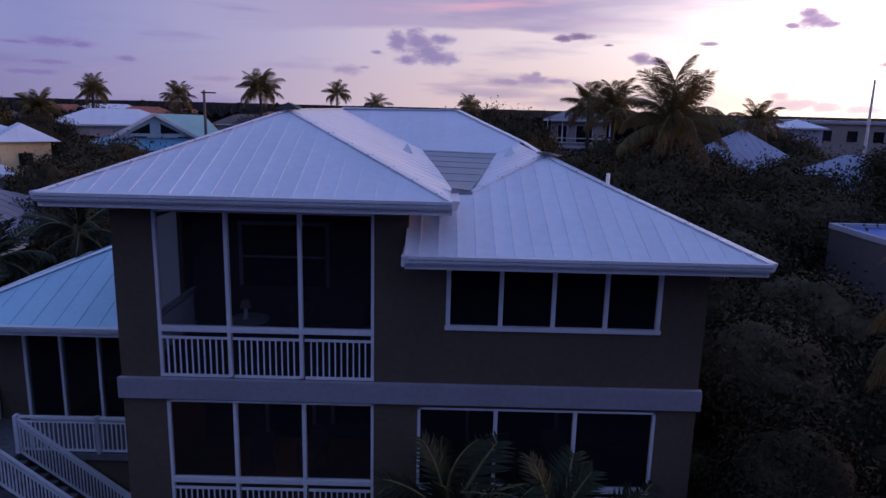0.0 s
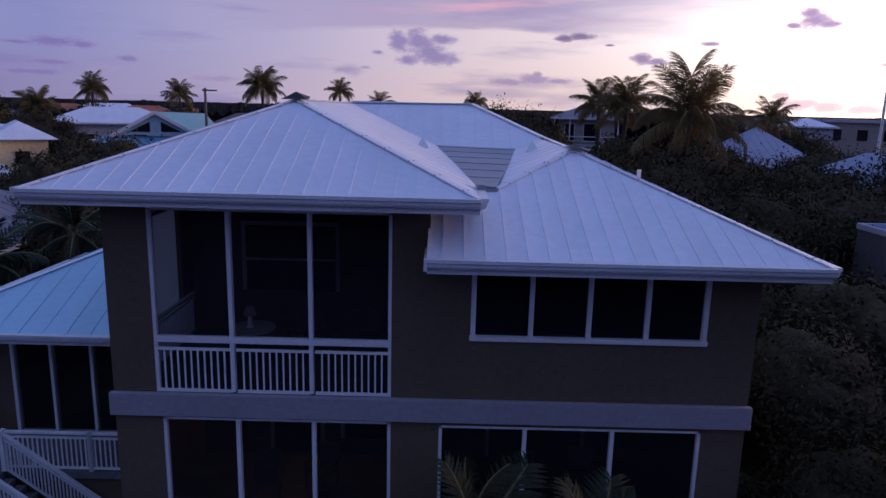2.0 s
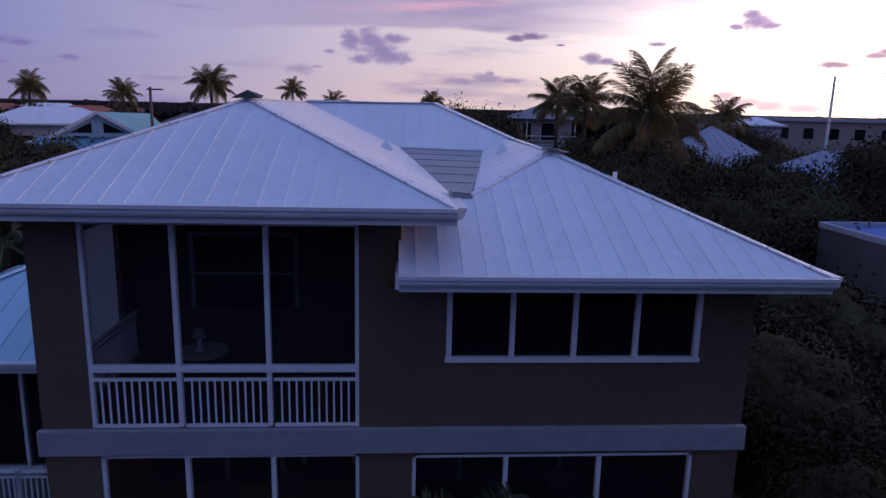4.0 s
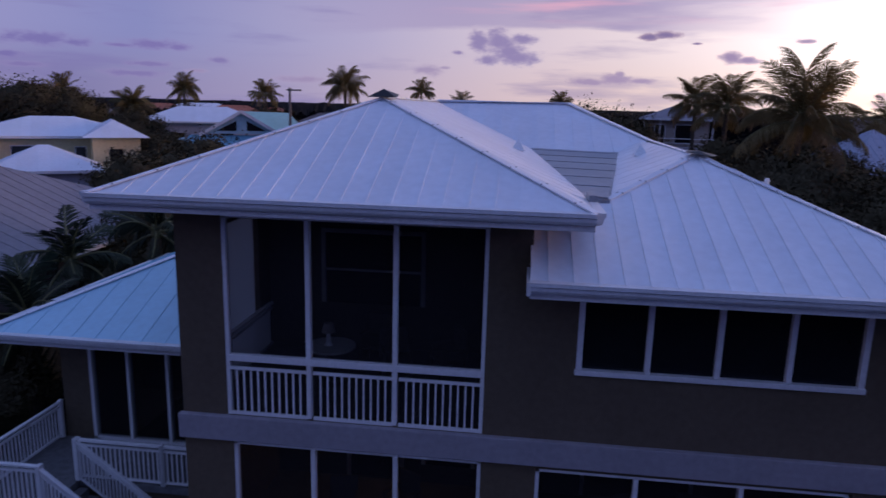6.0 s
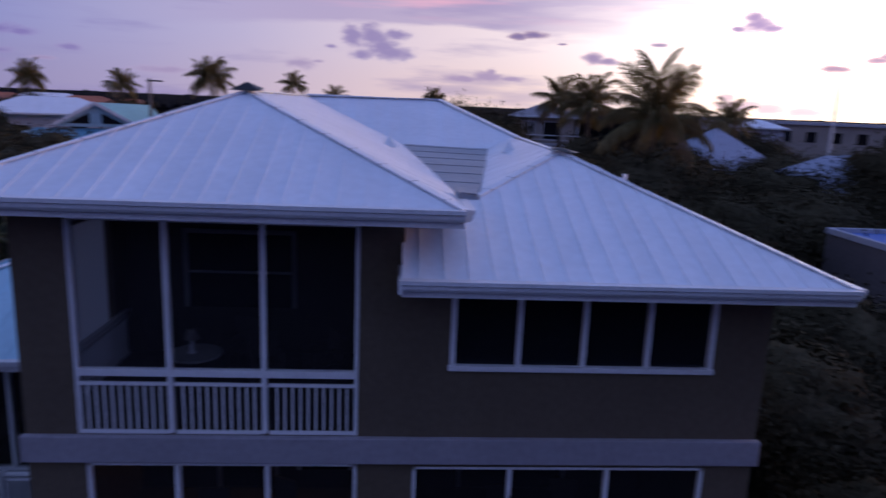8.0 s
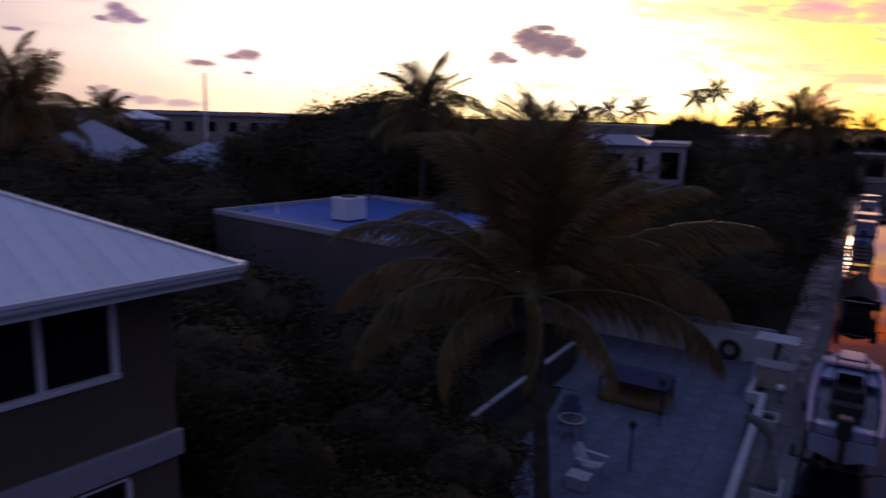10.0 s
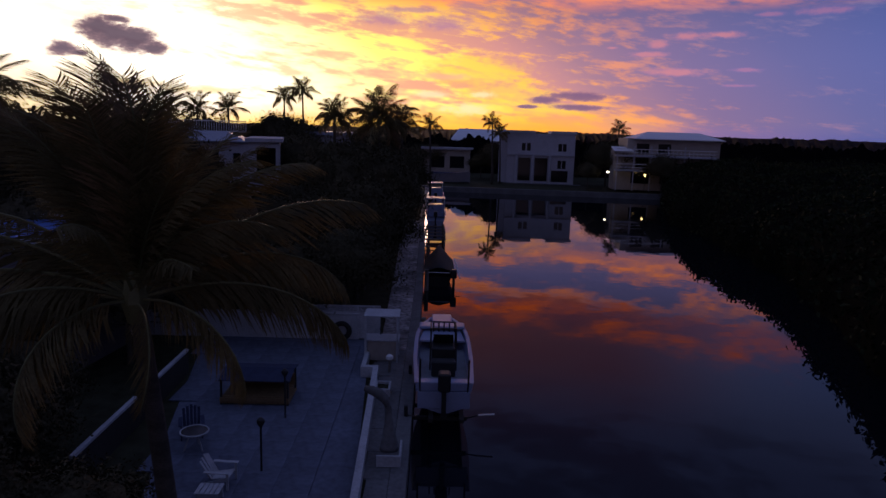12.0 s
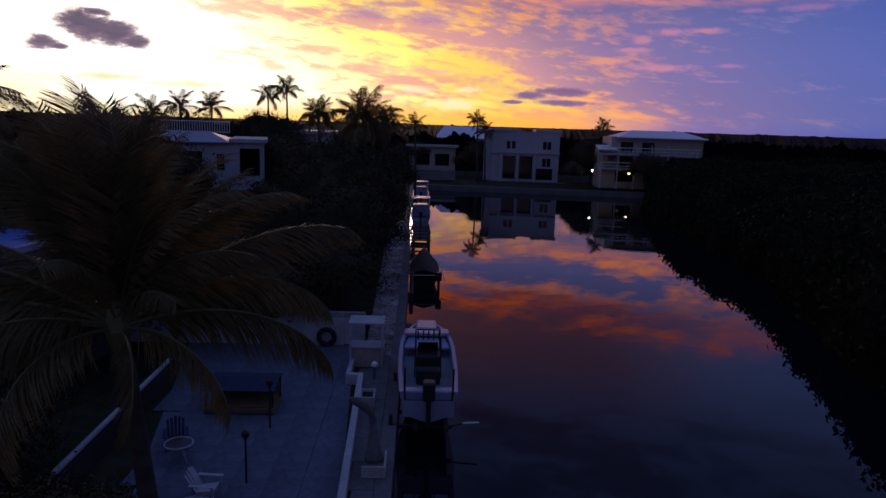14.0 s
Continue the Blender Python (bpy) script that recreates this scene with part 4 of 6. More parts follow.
def frond_meshes(kind):
    if kind not in FROND_MESHES:
        length, leaflets, leaf = {"near": (4.4, 116, 0.88), "mid": (3.2, 84, 0.8), "far": (2.3, 60, 0.70), "small": (1.5, 30, 0.42)}[kind]
        out = []
        for j, (droop, lift) in enumerate(((1.1, 0.5), (1.5, 0.65), (1.9, 0.8), (0.7, 0.35))):
            rib, lv = frond_shape(length * (1 - 0.05 * j), droop, leaflets, leaf, 11 * j + len(kind), lift, *((0.5, 0.9), (1.05, 1.4), (1.15, 1.5), (-0.1, 0.3))[j], (0.5 if j == 3 else 0.8) if kind == "near" else 0.62 if kind in ("mid", "far") else 1.0)
            pair = []
            for nm, sh, mt in (("midrib", rib, STALK), ("blade", lv, YOUNG_LEAF_SHADED if kind == "small" else LEAF)):
                me = bpy.data.meshes.new(nm)
                me.from_pydata(sh.v, [], sh.f)
                me.materials.append(mt)
                pair.append(me)
            dry = pair[1].copy()
            dry.materials[0] = LEAF_DRY
            out.append((*pair, dry))
        FROND_MESHES[kind] = out
    return FROND_MESHES[kind]


def palm(x, y, hub, kind="far", fronds=18, seed=1, lean=(0.0, 0.0), base=0.0, label="tall coconut palm with arching green fronds", group="palms", scale=1.0, up=0.35, set_fronds=()):
    """A palm: curved ringed trunk and a crown of fronds, each one a part."""
    rng = random.Random(seed)
    t = thing("palm_tree", label, "palm tree", (x, y, 0), group)
    h = hub - base
    pts = [(lean[0] * (k / 8) ** 1.6 - lean[0], lean[1] * (k / 8) ** 1.6 - lean[1], base + h * k / 8) for k in range(9)]
    r0 = 0.16 * scale
    part("trunk", Shape().tube(pts, [r0 * (1.35 - 0.6 * (k / 8) ** 0.5) for k in range(9)], 9), BARK, t, "grey ringed trunk", True)
    part("crown_heart", Shape().tube([(0, 0, hub - 0.35), (0, 0, hub - 0.05), (0, 0, hub + 0.3), (0, 0, hub + 0.6)], [0.12, 0.2, 0.13, 0.03], 8), STALK, t)
    ms = frond_meshes(kind)
    for i in range(fronds):
        f = (i + 0.5) / fronds
        if set_fronds:
            az, pitch, style, size = set_fronds[i]
            rib, lv, dry = ms[style]
        else:
            az = i * 137.5 + rng.uniform(-14, 14)
            pitch = 74 - 122 * f ** 0.85 + rng.uniform(-9, 9)
            rib, lv, dry = ms[rng.randrange(3) if f > up else 3 if rng.random() < 0.6 else 0]
        o = new("frond", rib)
        o.parent = t
        o.matrix_basis = pose(0, 0, hub, 0, 0, az) @ pose(0, 0, 0, 0, -pitch, 0) @ pose(0.05, 0, 0, rng.uniform(-20, 20)) @ Matrix.Scale(scale * (size if set_fronds else rng.uniform(0.88, 1.08)), 4)
        q = new("blade", dry if f > 0.92 and rng.random() < 0.6 else lv)
        q.parent = o
    return t


def leaf_cloud(n, clumps, rx, ry, rz, size, seed, flat=0.0):
    """Small bent leaves gathered in clumps inside an uneven crown."""
    rng = np.random.default_rng(seed)
    d = rng.normal(size=(clumps, 3))
    d /= np.linalg.norm(d, axis=1)[:, None]
    d[:, 2] = np.abs(d[:, 2]) * 1.0 - 0.25
    rad = rng.uniform(0.5, 1.12, clumps)[:, None]
    cen = d * rad * np.array([rx, ry, rz])
    idx = rng.integers(0, clumps, n)
    spread = rng.uniform(0.13, 0.34, clumps)[idx][:, None] * np.array([rx, ry, rz * 0.8])
    pos = cen[idx] + rng.normal(size=(n, 3)) * spread * 0.62
    out = pos / np.linalg.norm(pos + 1e-6, axis=1)[:, None] + (pos - cen[idx]) * 2.2
    out /= np.linalg.norm(out, axis=1)[:, None]
    face = out + rng.normal(size=(n, 3)) * 0.6
    face /= np.linalg.norm(face, axis=1)[:, None]
    a = np.cross(face, rng.normal(size=(n, 3)))
    a /= np.linalg.norm(a, axis=1)[:, None]
    b = np.cross(a, face)
    s = size * rng.uniform(0.6, 1.3, n)[:, None]
    out = out + face * 0.8
    out /= np.linalg.norm(out, axis=1)[:, None]
    quad = np.stack([pos - a * s, pos + b * s * 0.42, pos + a * s, pos - b * s * 0.42], 1).reshape(-1, 3)
    faces = [tuple(q) for q in np.arange(n * 4).reshape(n, 4).tolist()]
    # inner mass added in the leaf material so gaps between leaves look less dark
    core, rings, segs = [], 16, 28
    for i in range(rings + 1):
        t = math.pi * i / rings
        for k in range(segs):
            d = Vector((math.sin(t) * math.cos(2 * math.pi * k / segs), math.sin(t) * math.sin(2 * math.pi * k / segs), math.cos(t)))
            lump = 0.73 + 0.24 * noise.noise(d * 2.3 + Vector((seed, 0, 0))) + 0.14 * noise.noise(d * 5.5 + Vector((0, seed, 0)))
            core.append((d.x * rx * lump, d.y * ry * lump, d.z * rz * lump * (1.0 if d.z > 0 else 0.45)))
    base = n * 4
    faces += [(base + i * segs + k, base + (i + 1) * segs + k, base + (i + 1) * segs + (k + 1) % segs, base + i * segs + (k + 1) % segs) for i in range(rings) for k in range(segs)]
    core = np.array(core)
    away = core / np.maximum(np.linalg.norm(core, axis=1), 1e-6)[:, None]
    return np.concatenate([quad, core]), faces, np.concatenate([np.repeat(out, 4, axis=0), away])


def mesh_from(name, v, f, normals, material):
    """Leaves whose shading follows the outline of their clump."""
    me = bpy.data.meshes.new(name)
    me.from_pydata(v.tolist(), [], f)
    me.materials.append(material)
    me.polygons.foreach_set("use_smooth", [True] * len(me.polygons))
    me.normals_split_custom_set_from_vertices(normals.tolist())
    return me


BIG_CROWNS = [mesh_from("crown", *leaf_cloud(38000, 170, 1, 1, 0.8, 0.031, 13 + j), FOLIAGE) for j in range(3)]
CROWNS = [mesh_from("crown", *leaf_cloud(18000, 100, 1, 1, 0.8, 0.035, 3 + j), FOLIAGE) for j in range(4)]
LIMB_MESHES = []
for j in range(3):
    rng = random.Random(40 + j)
    s = Shape().tube([(0, 0, 0), (0.02, 0.01, 0.3), (0.0, 0.03, 0.6), (0.04, 0, 0.9)], [0.05, 0.04, 0.034, 0.02], 7)
    for k in range(6):
        a, z = k * 1.05 + rng.random(), rng.uniform(0.4, 0.75)
        e = (math.cos(a) * 0.55, math.sin(a) * 0.55, z + rng.uniform(0.2, 0.5))
        s.tube([(0, 0.02, z), (e[0] * 0.5, e[1] * 0.5, z + (e[2] - z) * 0.65), e], [0.024, 0.015, 0.006], 5)
    me = bpy.data.meshes.new("trunk")
    me.from_pydata(s.v, [], s.f)
    me.materials.append(BARK)
    LIMB_MESHES.append(me)


def tree(x, y, height, radius, seed, label="dense dark-leaved garden tree", name="tree", group="garden trees", crown=0.62):
    """A broad tree: trunk with limbs, and a crown of leaves in clumps."""
    rng = random.Random(seed)
    t = thing(name, label, "tree" if name == "tree" else "shrub", (x, y, 0), group, turn=rng.uniform(0, 360))
    o = new("trunk", LIMB_MESHES[seed % 3])
    o.parent = t
    o.matrix_basis = Matrix.Diagonal((radius, radius, height * 0.75, 1))
    c = new("crown", BIG_CROWNS[seed % 3] if radius > 3.3 else CROWNS[seed % 4])
    c.parent = t
    zr = height * crown / 1.55
    c.matrix_basis = Matrix.Translation((0, 0, height - zr * 0.98)) @ Matrix.Diagonal((radius, radius * rng.uniform(0.85, 1.1), zr / 0.8, 1))
    return t


# ---- other houses ----
def hip_house(name, label, x, y, turn, wx, wy, wall_z, rise, wall_m, roof_m, over=0.6, windows=(), base=0.0, ribs=0.6, ridge=None):
    """A house with walls, hip roof (eaves, ribs, ridge) and windows, centred at x, y."""
    t = thing(name, label, "house", (x, y, 0), turn=turn)
    part("wall", Shape().box(-wx / 2, wx / 2, -wy / 2, wy / 2, base, wall_z), wall_m, t)
    ex, ey = wx / 2 + over, wy / 2 + over
    half = min(ex, ey)
    a = [(-ex, -ey, wall_z), (ex, -ey, wall_z), (ex, ey, wall_z), (-ex, ey, wall_z)]
    top = wall_z + rise
    if ex >= ey:
        r0, r1 = (-(ex - half), 0, top), ((ex - half) + 0.01, 0, top)
        slopes = [((a[0], a[1], r1, r0), (1, 0, 0)), ((a[1], a[2], r1), (0, 1, 0)), ((a[2], a[3], r0, r1), (-1, 0, 0)), ((a[3], a[0], r0), (0, -1, 0))]
    else:
        r0, r1 = (0, -(ey - half), top), (0, (ey - half) + 0.01, top)
        slopes = [((a[0], a[1], r0), (1, 0, 0)), ((a[1], a[2], r1, r0), (0, 1, 0)), ((a[2], a[3], r1), (-1, 0, 0)), ((a[3], a[0], r0, r1), (0, -1, 0))]
    s = Shape().box(-ex + 0.03, ex - 0.03, -ey + 0.03, ey - 0.03, wall_z - 0.2, wall_z - 0.02)
    roof_part = part("roof", s, roof_m, t)
    for c, u in slopes:
        for q in roof_slope(c, u, ribs, rib=0.018):
            part("roof_panel", q, roof_m, roof_part)
    part("eave_trim", Shape().box(-ex, ex, -ey - 0.06, -ey, wall_z - 0.18, wall_z).box(-ex, ex, ey, ey + 0.06, wall_z - 0.18, wall_z)
         .box(-ex - 0.06, -ex, -ey, ey, wall_z - 0.18, wall_z).box(ex, ex + 0.06, -ey, ey, wall_z - 0.18, wall_z), WHITE, t)
    for face, u0, z0, ww, hh in windows:
        house_window(t, face, u0, z0, ww, hh, wx, wy)
    return t


def house_window(t, face, u0, z0, ww, hh, wx, wy, glass=None):
    """A framed window on one face (f, b, l, r) of a box-shaped house."""
    m = {"f": pose(u0, -wy / 2, z0), "b": pose(u0, wy / 2, z0, 0, 0, 180), "l": pose(-wx / 2, u0, z0, 0, 0, -90), "r": pose(wx / 2, u0, z0, 0, 0, 90)}[face]
    o = part("window", Shape().box(-ww / 2 - 0.05, -ww / 2, -0.06, 0.02, -0.06, hh + 0.05).box(ww / 2, ww / 2 + 0.05, -0.06, 0.02, -0.06, hh + 0.05).box(-ww / 2, ww / 2, -0.06, 0.02, hh, hh + 0.05)
             .box(-ww / 2, ww / 2, -0.08, 0.02, -0.06, 0), WHITE, t)
    o.matrix_basis = m
    part("pane", Shape().box(-ww / 2, ww / 2, -0.02, 0.01, 0, hh), glass or DARKGLASS, o)


def polar(az, d, ox=0.46, oy=-10.0):
    return ox + d * math.cos(radians(az)), oy + d * math.sin(radians(az))


# yellow house with white roofs
x, y = polar(126.2, 62)
yh = hip_house("neighbour_house", "pale yellow two-storey house with white hip roofs", x, y, 36, 11.0, 8, 6.65, 1.3, YELLOW, METAL_ROOF, 0.7,
               [("f", -4.4, 5.0, 0.9, 0.8), ("f", -1.6, 4.5, 2.2, 1.4), ("f", 1.7, 5.0, 0.7, 0.8), ("r", 0.0, 4.6, 1.0, 1.1)])
part("wing_wall", Shape().box(2.4, 5.6, -6.6, -4.0, 0, 6.65), YELLOW, yh)
for c, u in ((((1.8, -7.2, 6.65), (6.2, -7.2, 6.65), (4.0, -5.0, 7.85)), (1, 0, 0)), (((6.2, -7.2, 6.65), (6.2, -2.0, 6.65), (4.0, -2.0, 7.85), (4.0, -5.0, 7.85)), (0, 1, 0)), (((1.8, -2.0, 6.65), (1.8, -7.2, 6.65), (4.0, -5.0, 7.85), (4.0, -2.0, 7.85)), (0, -1, 0))):
    for q in roof_slope(c, u, 0.6, rib=0.018):
        part("wing_roof_panel", q, METAL_ROOF, yh)
part("wing_window", Shape().box(3.5, 4.4, -6.66, -6.58, 4.9, 5.8), DARKGLASS, yh)
x, y = polar(126.9, 52)
hip_house("garden_house", "low house with a white hip roof", x, y, 36, 5.6, 5.0, 4.9, 1.45, PALE, METAL_ROOF, 0.5)
# teal house with a gable
x, y = polar(113.0, 74)
th = thing("neighbour_house", "teal house with a white-trimmed gable and pale green roof", "house", (x, y, -0.7), turn=24)
part("wall", Shape().box(-6.5, 6.5, 0, 9, 0, 6.0), TEAL, th)
part("gable", Shape().add([(-3.6, -1.0, 6.9), (3.6, -1.0, 6.9), (0, -1.0, 9.0), (-3.6, 0.6, 6.9), (3.6, 0.6, 6.9), (0, 0.6, 9.0)], [(0, 1, 2), (5, 4, 3), (0, 3, 4, 1)]), TEAL, th, "pale teal gable wall")
for sx in (-1, 1):
    part("gable_trim", Shape().beam((sx * 4.1, -1.25, 6.72), (0, -1.25, 9.12), 0.2, 0.3), WHITE, th)
    part("gable_roof", Shape().slab([(sx * 4.1, -1.3, 6.75), (0, -1.3, 9.15), (0, 6, 9.15), (sx * 4.1, 6, 6.75)], 0.08), TEAL_ROOF, th)
    part("gable_window", Shape().add([(sx * 0.5, -1.04, 7.2), (sx * 2.4, -1.04, 7.2), (sx * 0.5, -1.04, 8.2), (sx * 0.5, -0.98, 7.2), (sx * 2.4, -0.98, 7.2), (sx * 0.5, -0.98, 8.2)], [(0, 1, 2), (5, 4, 3), (0, 2, 5, 3), (1, 4, 5, 2)]), DARKGLASS, th, "dark triangular window")
part("porch_roof", Shape().slab([(-6.2, -2.4, 5.6), (6.2, -2.4, 5.6), (5.0, -0.6, 6.75), (-5.0, -0.6, 6.75)], 0.1), TEAL_BLUE, th, "low teal porch roof")
part("main_roof", Shape().slab([(-2.0, 2.0, 7.0), (7.2, 2.0, 6.6), (5.2, 5.0, 9.0), (0, 5.0, 9.1)], 0.1), TEAL_ROOF, th)
x, y = polar(115.8, 90)
hip_house("neighbour_house", "long house with a white metal roof", x, y, 26, 13.5, 8, 7.0, 1.7, PALE, METAL_ROOF, 0.7, [("f", -3, 4.5, 1.6, 1.2), ("f", 2.5, 4.5, 1.6, 1.2)])
# grey roof close by
hip_house("neighbour_house", "low house with a weathered grey metal roof", -23.4, 8.0, 0, 14.6, 27, 4.0, 3.45, BROWN_WALL, GREY_ROOF, 0.6, ribs=0.62)
# house with an upper porch, far behind the ridge
x, y = polar(78.1, 72)
fh = hip_house("neighbour_house", "grey hip-roofed house with an upper porch", x, y, -10, 5.6, 5.6, 8.9, 1.35, BEIGE, GREY_ROOF, 0.7, [("f", 0.6, 6.6, 1.6, 1.7), ("f", -1.6, 6.6, 0.9, 1.7)], base=6.2)
part("lower_wall", Shape().box(-2.6, 2.6, -2.6, 2.6, 0, 6.2), PALE, fh)
for sx in (-3.1, -1.6, 3.1):
    part("porch_post", Shape().box(sx - 0.06, sx + 0.06, -3.3, -3.2, 6.0, 8.8), WHITE, fh)
part("porch_floor", Shape().box(-3.3, 3.3, -3.4, -2.6, 6.0, 6.25), PALE, fh)
part("porch_rail", Shape().box(-3.3, 3.3, -3.35, -3.28, 7.0, 7.08).box(-3.3, 3.3, -3.35, -3.28, 6.6, 6.64), WHITE, fh)
# bluish hip roofs among the trees
for az, d, wz, rise, wx, wy, turn in ((64.9, 55, 5.6, 3.1, 7.0, 7.0, 12), (57.0, 47, 5.6, 1.9, 5.6, 5.0, 10), (56.0, 60, 5.9, 1.2, 5.0, 5.0, 5)):
    x, y = polar(az, d)
    hip_house("neighbour_house", "house with a pale metal hip roof among trees", x, y, turn, wx, wy, wz, rise, PALE, PALE_ROOF, 0.6)
x, y = polar(58.5, 105)
fl = thing("long_building", "long flat-roofed beige building", "building", (x, y, 0), turn=-28)
part("wall", Shape().box(-14, 14, 0, 9, 0, 8.9), BEIGE, fl)
part("roof_edge", Shape().box(-14.3, 14.3, -0.4, 9.3, 8.9, 9.3), PALE, fl)
for k in range(9):
    part("window", Shape().box(-12.4 + k * 3, -11.2 + k * 3, -0.06, 0.02, 6.6, 8.0), DARKGLASS, fl)
x, y = polar(62.0, 96)
hip_house("neighbour_house", "small pale hip-roofed house", x, y, 0, 4.5, 4.5, 8.4, 1.0, PALE, METAL_ROOF, 0.4)
# red and white roofs of the far town
for az, d, wx, h, mt in ((113.5, 150, 12, 8.6, TERRACOTTA), (116.0, 180, 15, 8.8, PALE), (110.5, 160, 10, 8.2, TERRACOTTA), (105.6, 120, 12, 7.9, BEIGE), (102.8, 140, 14, 8.2, TERRACOTTA), (125.6, 98, 6, 9.0, PALE), (123.0, 120, 9, 8.0, BROWN_WALL), (119.0, 170, 12, 8.6, TERRACOTTA)):
    x, y = polar(az, d)
    hip_house("town_house", "distant house roof in the dusk", x, y, az - 90, wx, 7, h - 1.6, 1.6, BEIGE, METAL_ROOF if mt == PALE else TERRACOTTA if mt == TERRACOTTA else BROWN_WALL, 0.5, [("f", -2, h - 4, 1.5, 1.3), ("f", 2, h - 4, 1.5, 1.3)], ribs=3)
# utility pole
x, y = polar(109.2, 72)
up = thing("utility_pole", "weathered wooden utility pole with a crossarm", "utility pole", (x, y, 0))
part("pole", Shape().tube([(0, 0, 0), (0, 0, 10.9)], [0.17, 0.13], 8), POLE_WOOD, up)
part("crossarm", Shape().box(-0.3, 1.2, -0.07, 0.07, 10.6, 10.75), POLE_WOOD, up)
x, y = polar(57.1, 78)
sm = thing("mast", "tall slim white boat mast above the roofs", "mast", (x, y, 0))
part("pole", Shape().tube([(0, 0, 0), (0, 0, 13.4)], [0.2, 0.1], 7), WHITE, sm)

# flat-roofed neighbour beyond the garden
nb = thing("flat_roof_house", "dark-walled house with a pale blue flat roof and parapet", "house", (18.1, 6.0, 0))
part("wall", Shape().box(0, 9.4, 0, 10.6, 0, 5.0), BROWN_WALL, nb)
part("flat_roof", Shape().box(0.12, 9.28, 0.12, 10.48, 5.0, 5.06), BLUE_ROOF, nb, "pale blue roof membrane")
part("parapet", Shape().box(-0.05, 0.14, -0.05, 10.65, 5.0, 5.24, 0.015).box(9.26, 9.45, -0.05, 10.65, 5.0, 5.24, 0.015).box(0.14, 9.26, -0.05, 0.12, 5.0, 5.24, 0.015).box(0.14, 9.26, 10.48, 10.65, 5.0, 5.24, 0.015), PALE, nb, "pale parapet")
ac = thing("air_conditioner", "white rooftop air-conditioning unit", "air conditioner", (21.0, 11.2, 5.06))
part("casing", Shape().box(-0.55, 0.55, -0.5, 0.5, 0.06, 1.0, 0.03), WHITE, ac)
part("fan_grille", Shape().tube([(0, 0, 1.0), (0, 0, 1.05)], 0.36, 16), BLACK, ac)
part("feet", Shape().box(-0.5, -0.4, -0.5, 0.5, 0, 0.06).box(0.4, 0.5, -0.5, 0.5, 0, 0.06), BLACK, ac)
for x, y in ((19.8, 14.5), (23.5, 13.0)):
    solo("vent_pipe", Shape().tube([(x, y, 5.05), (x, y, 5.6)], 0.06), WHITE, "short white vent pipe on the flat roof", "vent pipe")

# palms and trees behind the house
for az, d, hub, kind, n, sc in ((69.4, 38, 9.15, "mid", 34, 1.15), (76.9, 52, 10.0, "far", 26, 1.05), (74.6, 46, 9.8, "far", 28, 1.05), (64.1, 60, 9.2, "far", 24, 0.95), (104.8, 75, 11.1, "far", 34, 1.2),
                               (117.1, 100, 10.7, "far", 30, 1.15), (111.1, 95, 10.3, "far", 30, 1.1), (98.6, 85, 11.0, "far", 24, 0.9), (120.9, 80, 8.6, "far", 30, 1.1), (95.3, 75, 9.8, "far", 20, 0.8),
                               (125.4, 95, 10.0, "far", 28, 1.2), (87.2, 60, 9.9, "far", 22, 0.6), (39.7, 36, 9.75, "mid", 32, 1.0)):
    x, y = polar(az, d)
    palm(x, y, hub, kind, n, int(az * 10), (random.uniform(-0.8, 0.8), random.uniform(-0.5, 0.5)), scale=sc)
for az, d, hub, kind, n, sc in ((18.38, 92, 12.4, "far", 16, 0.95), (16.92, 90, 13.2, "far", 18, 0.95), (10.74, 58, 9.5, "mid", 34, 1.08), (14.39, 66, 9.8, "far", 26, 1.05), (24.95, 80, 10.6, "far", 18, 0.95), (22.67, 80, 10.6, "far", 18, 0.95),
                               (26.97, 70, 9.8, "far", 16, 0.9), (6.55, 80, 9.4, "far", 14, 0.8), (1.41, 119, 10.3, "far", 16, 0.95), (0.75, 121, 8.6, "far", 16, 0.9), (-8.81, 128, 9.8, "far", 16, 1.0), (8.9, 62, 9.3, "far", 18, 0.95)):
    x, y = polar(az, d, 1.4, -9.3)
    palm(x, y, hub, kind, n, int(az * 10) + 3, (0.5, 0.3), scale=sc)

GARDEN_TREES_A = ((9.6, 4.5, 4.6, 2.4), (9.3, 8.6, 5.2, 2.4), (12.8, 8.0, 5.0, 2.8), (12.0, 13.0, 5.8, 3.0), (15.0, 18.5, 6.4, 3.2), (11.0, 19.5, 6.6, 3.2), (19.5, 20.5, 6.6, 3.4), (14.5, 25.0, 7.2, 3.4), (21.5, 27.5, 7.2, 3.6), (27.0, 23.0, 6.4, 3.6),
    (18.0, 33.0, 7.6, 3.8), (26.0, 33.5, 7.6, 3.6), (34.0, 36.0, 7.8, 4.0), (9.0, 29.0, 7.4, 3.6), (6.0, 37.0, 8.6, 3.8), (10.5, 40.0, 6.2, 3.4), (31.0, 20.0, 10.0, 4.8), (36.5, 24.0, 11.0, 5.2), (33.0, 21.5, 11.0, 5.4), (38.0, 19.0, 9.8, 5.0),
    (29.5, 25.5, 9.3, 4.6), (14.3, 3.0, 4.0, 2.2))
